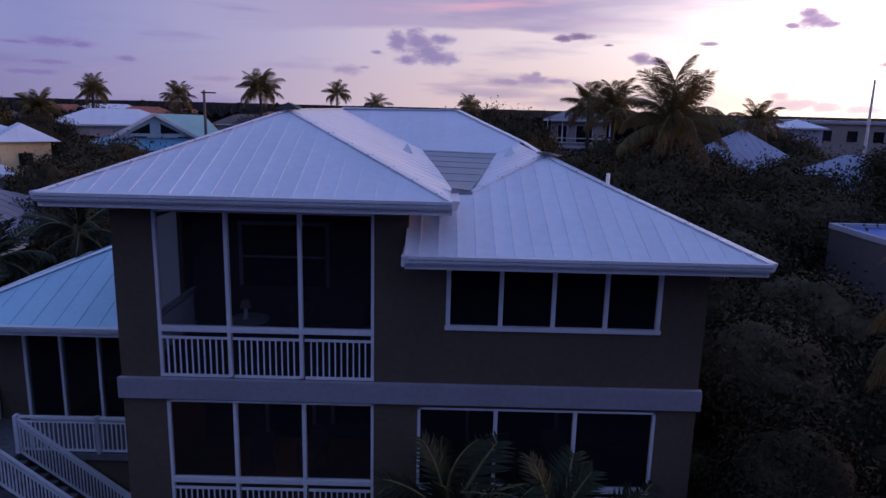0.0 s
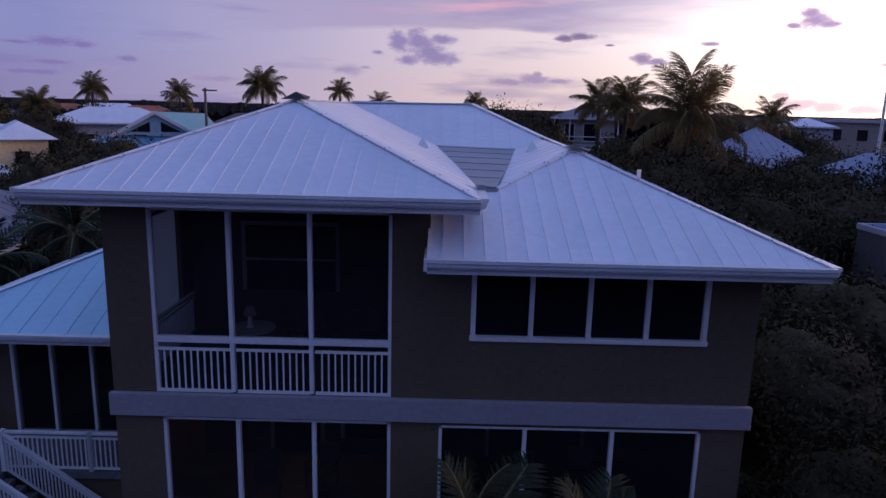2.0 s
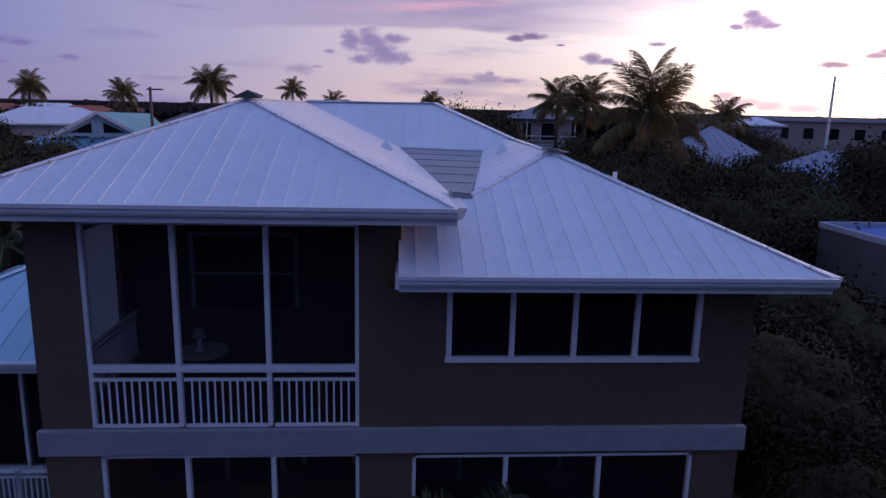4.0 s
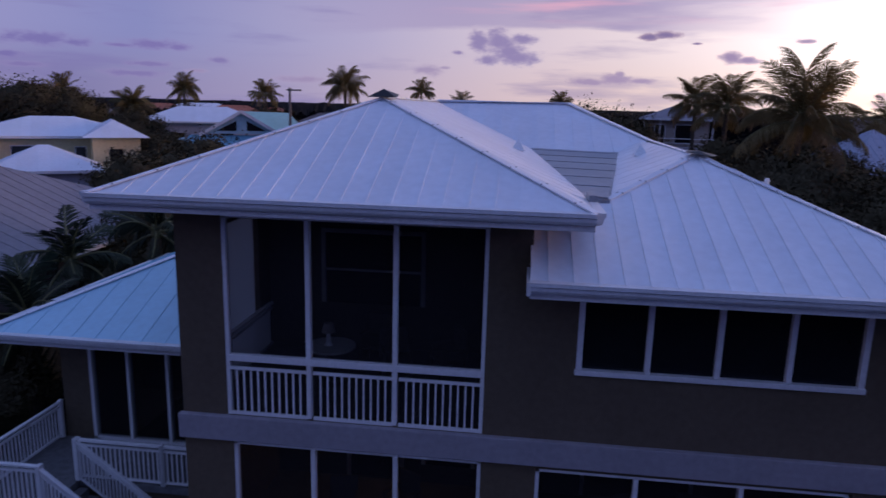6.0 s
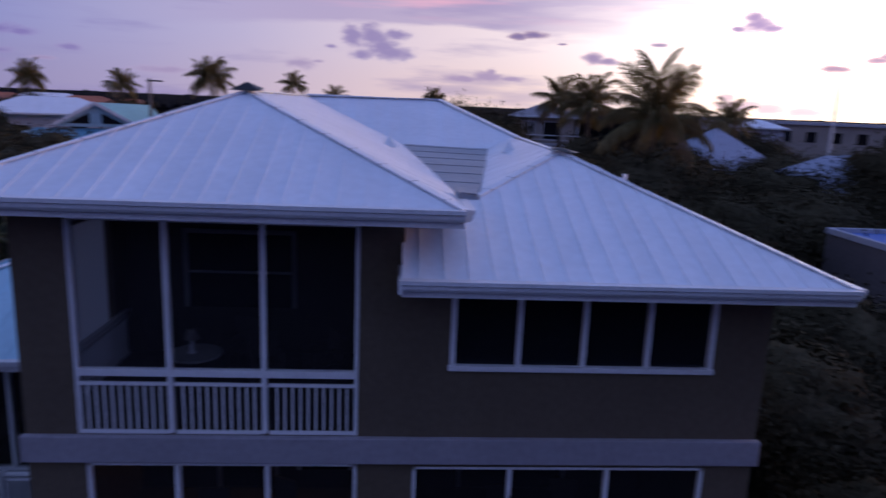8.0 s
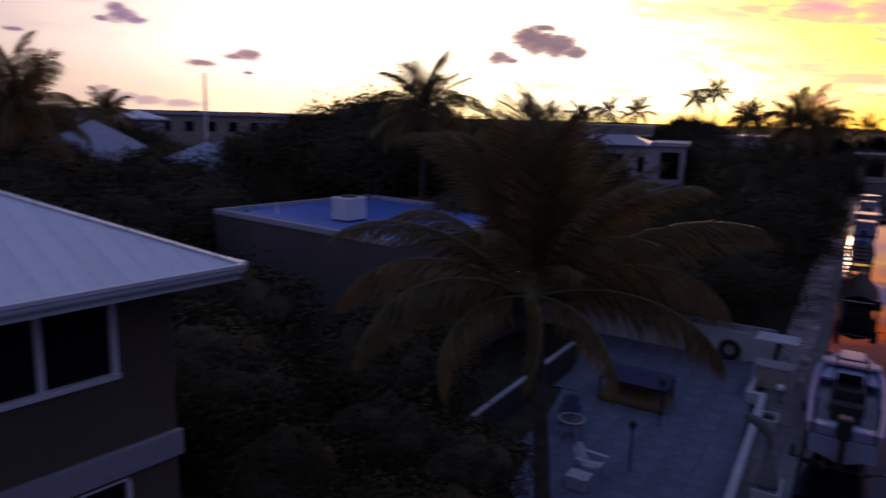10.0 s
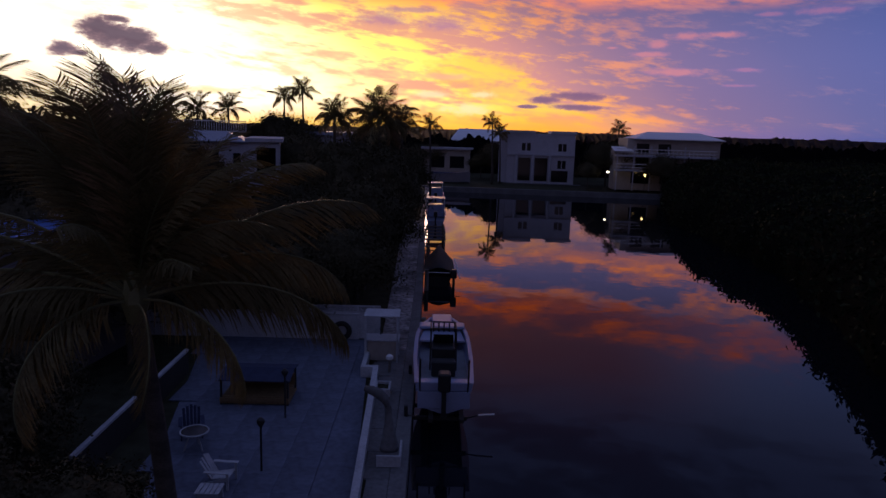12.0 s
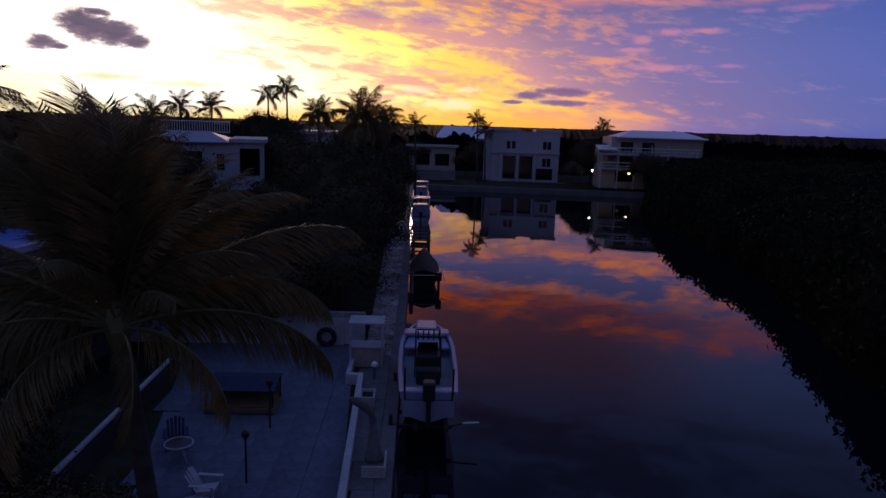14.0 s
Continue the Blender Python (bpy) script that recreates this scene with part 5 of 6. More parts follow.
GARDEN_TREES_B = ((16.2, 3.6, 4.4, 2.2), (12.0, 0.6, 3.0, 1.8), (8.6, 0.2, 3.7, 1.5), (25.0, 4.6, 4.6, 2.4), (30.5, 5.0, 5.4, 3.0), (29.0, 10.0, 6.6, 3.2), (35.5, 9.5, 7.6, 3.6), (36.0, 3.2, 5.6, 3.0), (35.2, -1.2, 3.2, 2.0), (39.5, 0.0, 4.2, 2.6),
    (42.0, 4.0, 6.0, 3.0), (45.0, -0.2, 4.2, 2.6), (48.5, 3.0, 6.6, 3.2), (52.5, 0.6, 5.0, 2.8), (57.0, 2.5, 6.4, 3.4), (63.0, 2.4, 6.4, 3.2), (69.0, 3.2, 7.0, 3.4), (76.0, 3.0, 7.0, 3.4), (84.0, 5.0, 7.2, 3.6), (66.0, 11.0, 7.8, 4.0),
    (74.0, 14.0, 8.4, 4.4), (84.0, 18.0, 10.4, 4.4))
GARDEN_TREES_C = ((78.0, 25.0, 10.2, 4.6), (92.0, 22.0, 9.6, 4.6), (96.0, 12.0, 8.4, 4.0), (47.0, 14.0, 7.2, 3.4), (43.0, 20.0, 7.4, 3.6), (53.0, 27.0, 9.0, 4.0), (-9.0, 16.0, 4.6, 2.6), (-13.2, 13.0, 4.2, 2.4), (-13.0, 18.5, 5.0, 2.8), (-11.0, 23.0, 5.6, 3.0),
    (-15.0, 28.0, 6.6, 3.4), (-20.5, 29.5, 6.6, 3.2), (-20.5, 33.0, 7.4, 3.0), (-27.0, 40.0, 7.0, 3.2), (-50.0, 62.0, 10.4, 4.4), (-54.0, 60.0, 11.6, 5.4), (-60.0, 52.0, 12.0, 5.4), (-43.0, 72.0, 8.2, 4.0), (-12.0, 33.0, 6.0, 3.2),
    (-13.5, 5.5, 3.4, 1.9), (-12.8, 9.0, 3.6, 2.0), (-18.8, 22.0, 6.9, 2.6), (-14.6, 16.4, 5.4, 2.3), (-16.4, 19.0, 6.0, 2.3))
GARDEN_TREES_D = ((2.0, 48.0, 9.4, 3.6), (5.5, 52.0, 10.0, 4.0), (-2.0, 56.0, 9.0, 3.4), (9.5, 56.0, 6.5, 3.8), (24.0, 45.0, 8.8, 4.0), (32.0, 52.0, 8.6, 4.2), (45.0, 42.0, 8.4, 4.0))
TREES = GARDEN_TREES_A + GARDEN_TREES_B + GARDEN_TREES_C + GARDEN_TREES_D
CANAL_TREES_A = ((10.4, 56, 7.4, 2.5), (10.9, 50, 7.8, 2.8), (11.0, 46, 7.8, 3.0), (12.6, 52, 8.3, 3.4), (14.0, 45, 7.4, 2.8), (11.9, 38, 6.4, 2.7), (12.5, 36, 6.0, 2.7), (14.9, 56, 8.2, 2.6), (16.6, 38, 5.4, 2.8), (13.6, 31, 4.8, 2.4),
    (10.4, 68, 8.6, 3.2), (10.2, 74, 7.8, 2.8), (11.6, 60, 8.8, 3.4), (18.5, 30, 4.2, 2.6), (21.0, 36, 4.6, 3.0), (24.0, 42, 5.8, 3.4), (27.5, 40, 8.4, 3.6), (29.5, 46, 9.6, 4.2), (32.0, 38, 8.6, 3.8), (27.0, 52, 8.2, 3.4),
    (19.3, 84, 10.6, 2.8), (6.6, 150, 6.4, 4.2))
CANAL_TREES_B = ((3.2, 172, 8.0, 5.0), (-4.0, 160, 8.6, 4.4), (-8.0, 124, 8.2, 3.8), (-9.8, 118, 7.4, 3.4), (1.2, 128, 7.2, 2.8), (2.2, 134, 4.8, 2.4), (-6.6, 114, 4.6, 2.0), (-12.4, 112, 6.4, 2.4))
BANK_TREES = CANAL_TREES_A + CANAL_TREES_B
TREES += tuple((*polar(a, d, 1.4, -9.3), h, r) for a, d, h, r in BANK_TREES)
# crowns that hide the stems of the palms behind the house
TREES += tuple((*polar(a, d), h, r) for a, d, h, r in ((70.2, 36, 8.0, 3.0), (74.4, 43, 8.3, 2.6), (65.4, 56, 8.2, 3.0), (67.8, 40, 7.6, 3.0), (98.6, 82, 9.0, 3.4), (104.8, 72, 8.8, 3.4), (95.3, 72, 8.6, 3.2), (120.9, 78, 8.4, 3.4), (111.0, 92, 9.0, 3.8),
                                                       (117.0, 97, 9.2, 3.6), (84.6, 46, 9.4, 2.2), (82.8, 44, 9.5, 2.4), (81.0, 47, 9.2, 2.0), (42.0, 48, 9.4, 4.2), (47.0, 52, 9.2, 4.4), (52.0, 50, 8.2, 4.0)))
# bushes in the garden under the near palm
TREES += ((8.9, -2.2, 3.2, 1.5), (10.4, -2.2, 2.4, 1.6), (12.4, -1.4, 2.6, 1.7), (7.4, 1.6, 2.2, 1.1), (11.4, -4.6, 1.3, 1.1), (9.4, -5.0, 1.3, 1.1), (14.2, 1.9, 3.4, 1.7), (17.4, 3.4, 3.2, 1.6))
for i, (x, y, h, r) in enumerate(TREES):
    tree(x, y, h, r, i)

# coconut palm in the garden by the patio, close to the camera's way
CROWN_FRONDS_A = ((-55, -2, 1, 0.82), (-38, -6, 1, 0.9), (-72, -14, 1, 0.8), (-62, 20, 0, 0.85), (-105, -30, 2, 0.62), (165, -32, 2, 0.66), (-150, -42, 2, 0.5), (120, -4, 1, 0.85), (135, -18, 1, 0.8), (104, 10, 0, 0.9),
    (150, -8, 1, 0.75), (30, 10, 0, 1.0), (8, -10, 1, 1.0), (60, -5, 1, 1.0), (80, 12, 0, 0.9), (-60, 56, 3, 0.75), (0, 64, 3, 0.84), (60, 62, 3, 0.84), (118, 58, 3, 0.8), (180, 70, 3, 0.74),
    (-110, 58, 3, 0.65), (30, 74, 3, 0.84))
CROWN_FRONDS_B = ((-85, 68, 3, 0.75), (92, 70, 3, 0.84), (-20, 76, 3, 0.82), (75, 54, 3, 0.82), (-48, 46, 3, 0.76), (105, 46, 3, 0.8), (140, 72, 3, 0.77), (-130, 72, 3, 0.68), (45, 84, 3, 0.8), (-75, 80, 3, 0.71),
    (-85, 38, 0, 0.74), (45, 38, 0, 0.86), (-170, 30, 0, 0.6), (-130, 20, 0, 0.48), (18, 28, 0, 0.86), (-5, 16, 1, 1.0), (-98, 46, 0, 0.65),
    (-94, 28, 1, 0.62))
CROWN_FRONDS_C = ((90, 48, 0, 0.8), (98, 58, 1, 0.8), (55, 24, 1, 0.86), (125, 52, 0, 0.76), (10, 42, 0, 0.86), (78, 78, 3, 0.85),
    (100, 82, 3, 0.88), (64, 86, 3, 0.83), (-70, 78, 3, 0.8))
NEAR_FRONDS = CROWN_FRONDS_A + CROWN_FRONDS_B + CROWN_FRONDS_C
palm(10.5, -4.1, 6.6, "near", len(NEAR_FRONDS), 5, (-0.4, 0.3), label="large coconut palm with drooping fronds beside the patio", set_fronds=NEAR_FRONDS)
# small palms under the lower porch and along the low wing
for x, y, h, n, sd in ((1.5, -1.5, 2.35, 18, 21), (3.4, -1.6, 2.0, 18, 22), (2.5, -2.2, 1.6, 14, 23), (4.4, -1.5, 1.5, 14, 24)):
    palm(x, y, h, "small", n, sd, scale=1.3, label="young garden palm in front of the lower porch", group="young palms")
for x, y, h, n, sd in ((-13.6, 9.5, 4.4, 16, 31), (-12.4, 12.5, 4.8, 14, 32), (-12.6, 6.2, 3.6, 14, 33)):
    palm(x, y, h, "small", n, sd, scale=1.3, label="garden palm between the two houses", group="young palms")


# ---- mangroves on the other bank and the far woods ----
def canopy(name, label, rows, cols, place, leaves, size, seed, material, bed_material=SHADED_BED):
    """Dense leaf canopy as one mass: a bumpy bed with leaves standing out of it."""
    rng = np.random.default_rng(seed)
    v, f = [], []
    for i in range(rows + 1):
        for j in range(cols + 1):
            v.append(place(i / rows, j / cols))
    for i in range(rows):
        for j in range(cols):
            k = i * (cols + 1) + j
            f.append((k, k + 1, k + cols + 2, k + cols + 1))
    v = np.array(v)
    me = bpy.data.meshes.new(name)
    if leaves:
        a, b = rng.integers(0, rows, leaves), rng.integers(0, cols, leaves)
        fa, fb = rng.random(leaves)[:, None], rng.random(leaves)[:, None]
        k = a * (cols + 1) + b
        pos = v[k] * (1 - fa) * (1 - fb) + v[k + 1] * (1 - fa) * fb + v[k + cols + 1] * fa * (1 - fb) + v[k + cols + 2] * fa * fb
        pos += rng.normal(size=(leaves, 3)) * size * 1.3 + np.array([0, 0, size * 0.9])
        p, q = rng.normal(size=(leaves, 3)), rng.normal(size=(leaves, 3))
        p /= np.linalg.norm(p, axis=1)[:, None]
        q -= (p * q).sum(1)[:, None] * p
        q /= np.linalg.norm(q, axis=1)[:, None]
        sz = size * rng.uniform(0.5, 1.2, leaves)[:, None]
        quad = np.stack([pos - p * sz, pos + q * sz * 0.5, pos + p * sz, pos - q * sz * 0.5], 1).reshape(-1, 3)
        n0 = len(v)
        v = np.concatenate([v, quad])
        f += [tuple(n0 + 4 * i + np.arange(4)) for i in range(leaves)]
    me.from_pydata(v.tolist(), [], [tuple(int(c) for c in q) for q in f])
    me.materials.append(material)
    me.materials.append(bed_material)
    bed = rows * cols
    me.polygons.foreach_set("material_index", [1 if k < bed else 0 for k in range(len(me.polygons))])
    return tagged(new(name, me), label, "trees", kind="stuff")


def mangrove_place(u, w):
    x = -40 + 165 * u
    back = w ** 1.6 * 120
    lump = noise.noise((x * 0.16, back * 0.16, 0)) + 0.6 * noise.noise((x * 0.45, back * 0.4, 4))
    z = -0.6 + (5.1 + 1.4 * lump) * min(1.0, (w * 9) ** 0.6) if w > 0 else -0.7
    return (x, far_bank(x) + 0.9 - back + 1.1 * noise.noise((x * 0.3, w * 8, 9)) * (1 if w < 0.3 else 0.2), z + min(back * 0.012, 1.3))


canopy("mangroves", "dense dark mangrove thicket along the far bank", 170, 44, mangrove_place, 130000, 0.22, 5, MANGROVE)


def far_place(u, w):
    a, d = radians(-75 + 230 * u), (150, 151, 260, 420, 900, 2000, 3900)[min(6, int(round(w * 6)))]
    h = 7.6 + 1.6 * noise.noise((a * 26, d * 0.01, 7)) + 0.7 * noise.noise((a * 60, d * 0.01, 0)) + 1.3 * noise.noise((a * 200, d * 0.01, 2)) + 0.4 * noise.noise((a * 700, d * 0.01, 5))
    return (d * math.cos(a) * 1.0, -10 + d * math.sin(a), 0 if w == 0 else h + (1.5 if 400 < d < 500 else 0.2 if d > 300 else 0) + (2.6 if d > 3000 else 1.2 if d > 1500 else 0))


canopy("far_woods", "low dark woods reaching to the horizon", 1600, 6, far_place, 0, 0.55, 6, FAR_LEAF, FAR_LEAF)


# ---- houses along the canal ----
def block_wall(t, name, x0, x1, y0, y1, z0, z1, holes, material):
    """Front wall facing -x with openings (y0, y1, z0, z1) and a dark room behind them."""
    part(name, wall_boxes(Shape(), y0, y1, z0, z1, x0, x0 + 0.3, holes, "y"), material, t)
    part("body", Shape().box(x0 + 1.8, x1, y0, y1, z0, z1 - 0.05).box(x0 + 0.3, x0 + 1.8, y0, y0 + 0.2, z0, z1).box(x0 + 0.3, x0 + 1.8, y1 - 0.2, y1, z0, z1).box(x0 + 0.3, x0 + 1.8, y0 + 0.2, y1 - 0.2, z1 - 0.2, z1 - 0.05), material, t)
    for a, b, c, d in holes:
        part("window", Shape().box(x0 + 1.7, x0 + 1.78, a, b, c, d) if d - c > 1.9 else Shape().box(x0 + 0.12, x0 + 0.16, a, b, c, d), DARKGLASS, t)


wh = thing("canal_house", "white three-storey house with tall columns at the canal's end", "house", (0, 1.7, 0))
block_wall(wh, "wall", 111.0, 120, -21.4, -10.8, 0.3, 8.9, [(-14.6, -12.6, 1.4, 5.1), (-17.3, -15.2, 1.4, 5.1), (-14.5, -13.9, 6.2, 7.4), (-13.7, -13.1, 6.2, 7.4), (-19.4, -18.8, 6.2, 7.4), (-20.1, -19.5, 6.2, 7.4),
                                                            (-19.4, -18.8, 3.5, 4.8), (-20.1, -19.5, 3.5, 4.8), (-20.5, -17.9, 1.4, 3.2)], PALE)
part("parapet", Shape().box(110.8, 120.2, -15.2, -10.6, 8.9, 9.35).box(110.8, 120.2, -21.6, -17.6, 8.9, 9.35), PALE, wh)
part("terrace_step", Shape().box(109.6, 111, -22.5, -10.4, 0.25, 1.1).box(109.3, 109.6, -21.5, -12, 0.25, 0.7), CONCRETE, wh)
part("ledge", Shape().box(110.7, 111.0, -21.5, -10.7, 5.5, 5.75), PALE, wh)
for y in (-12.3, -14.9, -17.6):
    part("column", Shape().tube([(110.5, y, 1.1), (110.5, y, 5.5)], 0.2, 10), PALE, wh)
part("corner_tower", Shape().box(112.0, 116.0, -10.79, -9.5, 0.3, 8.85, 0.02), PALE, wh)
part("tower_roof", Shape().slab([(111.6, -11.2, 8.9), (111.6, -9.2, 8.9), (114.0, -10.2, 9.6)], 0.1).slab([(111.6, -9.2, 8.9), (116.4, -9.2, 8.9), (114.0, -10.2, 9.6)], 0.1).slab([(116.4, -9.2, 8.9), (116.4, -11.2, 8.9), (114.0, -10.2, 9.6)], 0.1)
     .slab([(116.4, -11.2, 8.9), (111.6, -11.2, 8.9), (114.0, -10.2, 9.6)], 0.1), PALE_ROOF, wh)
w2 = thing("canal_house", "pale house with white roofs and a low annexe", "house", (0, 1.7, 0))
block_wall(w2, "wall", 110.0, 119, -9.6, -2.2, 0.3, 7.6, [(-5.0, -3.0, 3.6, 5.4), (-8.4, -6.4, 3.6, 5.4), (-5.0, -3.0, 0.9, 2.7)], PALE)
part("roof", Shape().slab([(109.5, -9.9, 7.6), (109.5, -1.8, 7.6), (114.5, -2.8, 9.4), (114.5, -8.9, 9.4)], 0.12).slab([(114.5, -2.8, 9.4), (109.5, -1.8, 7.6), (119.5, -1.8, 7.6)], 0.12).slab([(114.5, -8.9, 9.4), (119.5, -9.9, 7.6), (109.5, -9.9, 7.6)], 0.12)
     .slab([(114.5, -8.9, 9.4), (114.5, -2.8, 9.4), (119.5, -1.8, 7.6), (119.5, -9.9, 7.6)], 0.12), METAL_ROOF, w2)
block_wall(w2, "annexe_wall", 105.5, 110, -5.2, 1.8, 0.3, 6.2, [(-4.4, -2.2, 3.4, 5.2), (-1.4, 0.8, 3.4, 5.2)], BEIGE)
part("annexe_roof", Shape().box(105.0, 110, -5.6, 2.2, 6.2, 6.5), PALE, w2)
h3 = thing("canal_house", "pale house with stacked balconies and lit porch lamps", "house", (0, 2.2, 0))
block_wall(h3, "wall", 114.5, 124, -45, -30.5, 0.3, 8.6, [(-34.0, -32.0, 6.2, 7.8), (-37.4, -35.4, 6.2, 7.8), (-34.6, -31.4, 1.3, 3.4), (-38.0, -36.0, 1.3, 3.2), (-34.0, -32.0, 3.9, 5.5)], BEIGE)
part("roof", Shape().slab([(113.4, -45.4, 8.6), (118.6, -42.6, 9.7), (118.6, -34.2, 9.7), (113.4, -31.4, 8.6)], 0.14).slab([(113.4, -31.4, 8.6), (118.6, -34.2, 9.7), (124.5, -31.4, 8.6)], 0.14).slab([(118.6, -42.6, 9.7), (124.5, -45.4, 8.6), (124.5, -31.4, 8.6), (118.6, -34.2, 9.7)], 0.14)
     .slab([(113.4, -45.4, 8.6), (124.5, -45.4, 8.6), (118.6, -42.6, 9.7)], 0.14), METAL_ROOF, h3)
part("side_roof", Shape().slab([(112.4, -31.2, 6.6), (116.0, -31.2, 7.2), (116.0, -28.2, 7.2), (112.4, -28.2, 6.6)], 0.12), METAL_ROOF, h3)
for k in range(24):
    part("baluster", Shape().box(112.63, 112.67, -43.6 + k * 0.62, -43.56 + k * 0.62, 5.95, 6.85), WHITE, h3)
part("balcony", Shape().box(112.6, 114.5, -44, -28.6, 5.7, 5.95).box(112.6, 114.5, -44, -28.6, 3.4, 3.6), PALE, h3)
for z in (5.95, 3.6):
    part("balcony_rail", Shape().box(112.62, 112.68, -44, -28.6, z + 0.9, z + 1.0).box(112.62, 112.68, -44, -28.6, z + 0.4, z + 0.46), WHITE, h3)
for y in (-28.8, -31.4, -34.0, -36.6, -39.2):
    part("balcony_post", Shape().box(112.6, 112.75, y - 0.08, y + 0.08, 0.3, 7.4 if y < -30 else 6.2), PALE, h3)
part("side_room", Shape().box(114.5, 119, -30.5, -28.6, 0.3, 6.6), BEIGE, h3)
for y, z, m in ((-25.2, 3.2, GLOW_WHITE), (-31.0, 2.9, GLOW_WARM)):
    lamp = thing("porch_lamp", "lit porch lamp on a post by the canal" if y > -30 else "lit warm lamp under the balcony", "lamp", (112.2, y, 0))
    part("bulb", Shape().tube([(0, 0, z - 0.14), (0, 0, z), (0, 0, z + 0.14)], [0.1, 0.2, 0.1], 10), m, lamp, "glowing bulb")
    part("bracket", Shape().tube([(0.05, 0, 0.25), (0.05, 0, z - 0.15)], 0.04, 6), BLACK, lamp)
# both stand well behind the bank
for o, k in ((wh, 1.128), (w2, 1.40)):
    o.matrix_basis = Matrix.Translation((1.5, -9.3, 9.3)) @ Matrix.Scale(k, 4) @ Matrix.Translation((-1.5, 9.3, -9.3)) @ o.matrix_basis
# white villa behind the palms
vl = thing("villa", "white villa with a roof terrace and a square portico", "house")
vl.matrix_basis = pose(57, 9.6, 0, 0, 0, 18) @ pose(-57, -9.6, 0) @ Matrix.Diagonal((1, 1, 0.957, 1))
block_wall(vl, "wall", 57.0, 66, 9.6, 18.6, 0.0, 8.0, [(9.9, 11.5, 5.1, 7.5), (9.9, 11.5, 1.2, 3.6), (12.7, 13.3, 5.6, 7.0), (14.4, 16.4, 5.4, 7.2), (13.6, 16.0, 1.2, 3.4)], PALE)
part("roof", Shape().slab([(56.6, 12.2, 8.0), (56.6, 19.2, 8.0), (60, 17.0, 8.8), (60, 14.0, 8.8)], 0.1).slab([(60, 14.0, 8.8), (60, 17.0, 8.8), (66, 19.2, 8.0), (66, 12.2, 8.0)], 0.1)
     .slab([(56.6, 12.2, 8.0), (60, 14.0, 8.8), (66, 12.2, 8.0)], 0.1).slab([(60, 17.0, 8.8), (56.6, 19.2, 8.0), (66, 19.2, 8.0)], 0.1), PALE_ROOF, vl)
part("cornice", Shape().box(56.7, 66.2, 9.3, 12.3, 8.0, 8.3), PALE, vl)
tr = part("terrace_rail", Shape().box(60.0, 60.08, 12.4, 18.6, 9.65, 9.73).box(60.0, 60.08, 12.4, 18.6, 8.75, 8.81), WHITE, vl)
for k in range(32):
    part("baluster", Shape().box(60.02, 60.06, 12.4 + k * 0.2, 12.44 + k * 0.2, 8.75, 9.65), WHITE, tr)
v2 = thing("villa", "low white flat-roofed house among trees", "house")
v2.matrix_basis = pose(85, 10.3, 0, 0, 0, 12) @ pose(-85, -9.6, 0)
part("wall", Shape().box(85, 93, 9.6, 17, 0, 8.0), PALE, v2)
part("roof", Shape().box(84.5, 93.4, 9.2, 17.4, 8.0, 8.4), PALE_ROOF, v2)
for y in (10.6, 13.0, 15.2):
    part("window", Shape().box(84.94, 85.02, y, y + 1.3, 5.4, 7.0), DARKGLASS, v2)

# ---- patio, walls and furniture by the canal; u runs along the canal, v towards the land ----
TURN = 6.05
CANAL = pose(0, -8.93, 0, 0, 0, TURN)


def cp(u, v, z=0.0):
    return tuple(CANAL @ Vector((u, v, z)))


def canal_thing(name, label, category, u, v, z=0.0, turn=0.0, group="", kind=""):
    return thing(name, label, category, cp(u, v, z), group, kind, TURN + turn)


pt = canal_thing("pavement", "square concrete pavers of the canal-side patio", "patio", 0, 0, kind="structure")
part("bed", Shape().slab([(11.5, 0.9, 0.02), (29.92, 2.1, 0.02), (29.92, 9.2, 0.02), (11.5, 5.3, 0.02)], 0.02), PAVER, pt)
tile = None
for i in range(20):
    for j in range(9):
        if 1.93 + j * 0.94 > 5.3 + 0.2 * i or i > 18 or 1.93 + j * 0.94 < 1.6 + 0.06 * i:
            continue
        m = Matrix.Translation((11.97 + i * 0.94, 1.93 + j * 0.94, 0.02 + 0.004 * ((i * 7 + j * 5) % 3) / 3))
        if tile is None:
            tile = part("paver", Shape().box(-0.468, 0.468, -0.468, 0.468, 0, 0.04, 0.004), PAVER, pt)
            tile.matrix_basis = m
        else:
            again(tile, pt, m)
dk = canal_thing("dock_walk", "stained concrete walkway along the sea wall", "walkway", 0, 0, kind="structure")
for i in range(40):
    part("slab", Shape().box(9.0 + i * 1.5 + 0.01, 10.5 + i * 1.5 - 0.01, 0.46 + inland(10.5 + i * 1.5), (0.55 + 0.1 * i) if i < 12 else 1.55 + 0.03 * (i - 12), -0.1, 0.05 + 0.006 * (i % 3), 0.012), CONCRETE if i < 13 else CONCRETE_STAINED, dk)
cb = canal_thing("low_wall", "low white painted kerb wall edging the patio", "kerb", 0, 0)
part("kerb", Shape().beam((9.0, 0.97, 0.2), (25.45, 1.46, 0.2), 0.2, 0.42), DULL_WHITE, cb)
part("kerb_end", Shape().box(25.42, 25.64, 1.38, 2.02, 0.0, 0.42, 0.015), DULL_WHITE, cb)
part("kerb_end", Shape().box(25.66, 27.6, 1.84, 2.02, 0, 0.42, 0.015), DULL_WHITE, cb)
pb = canal_thing("planter_box", "small white rimmed planter box beside the kerb", "planter", 23.75, 1.06, 0.05)
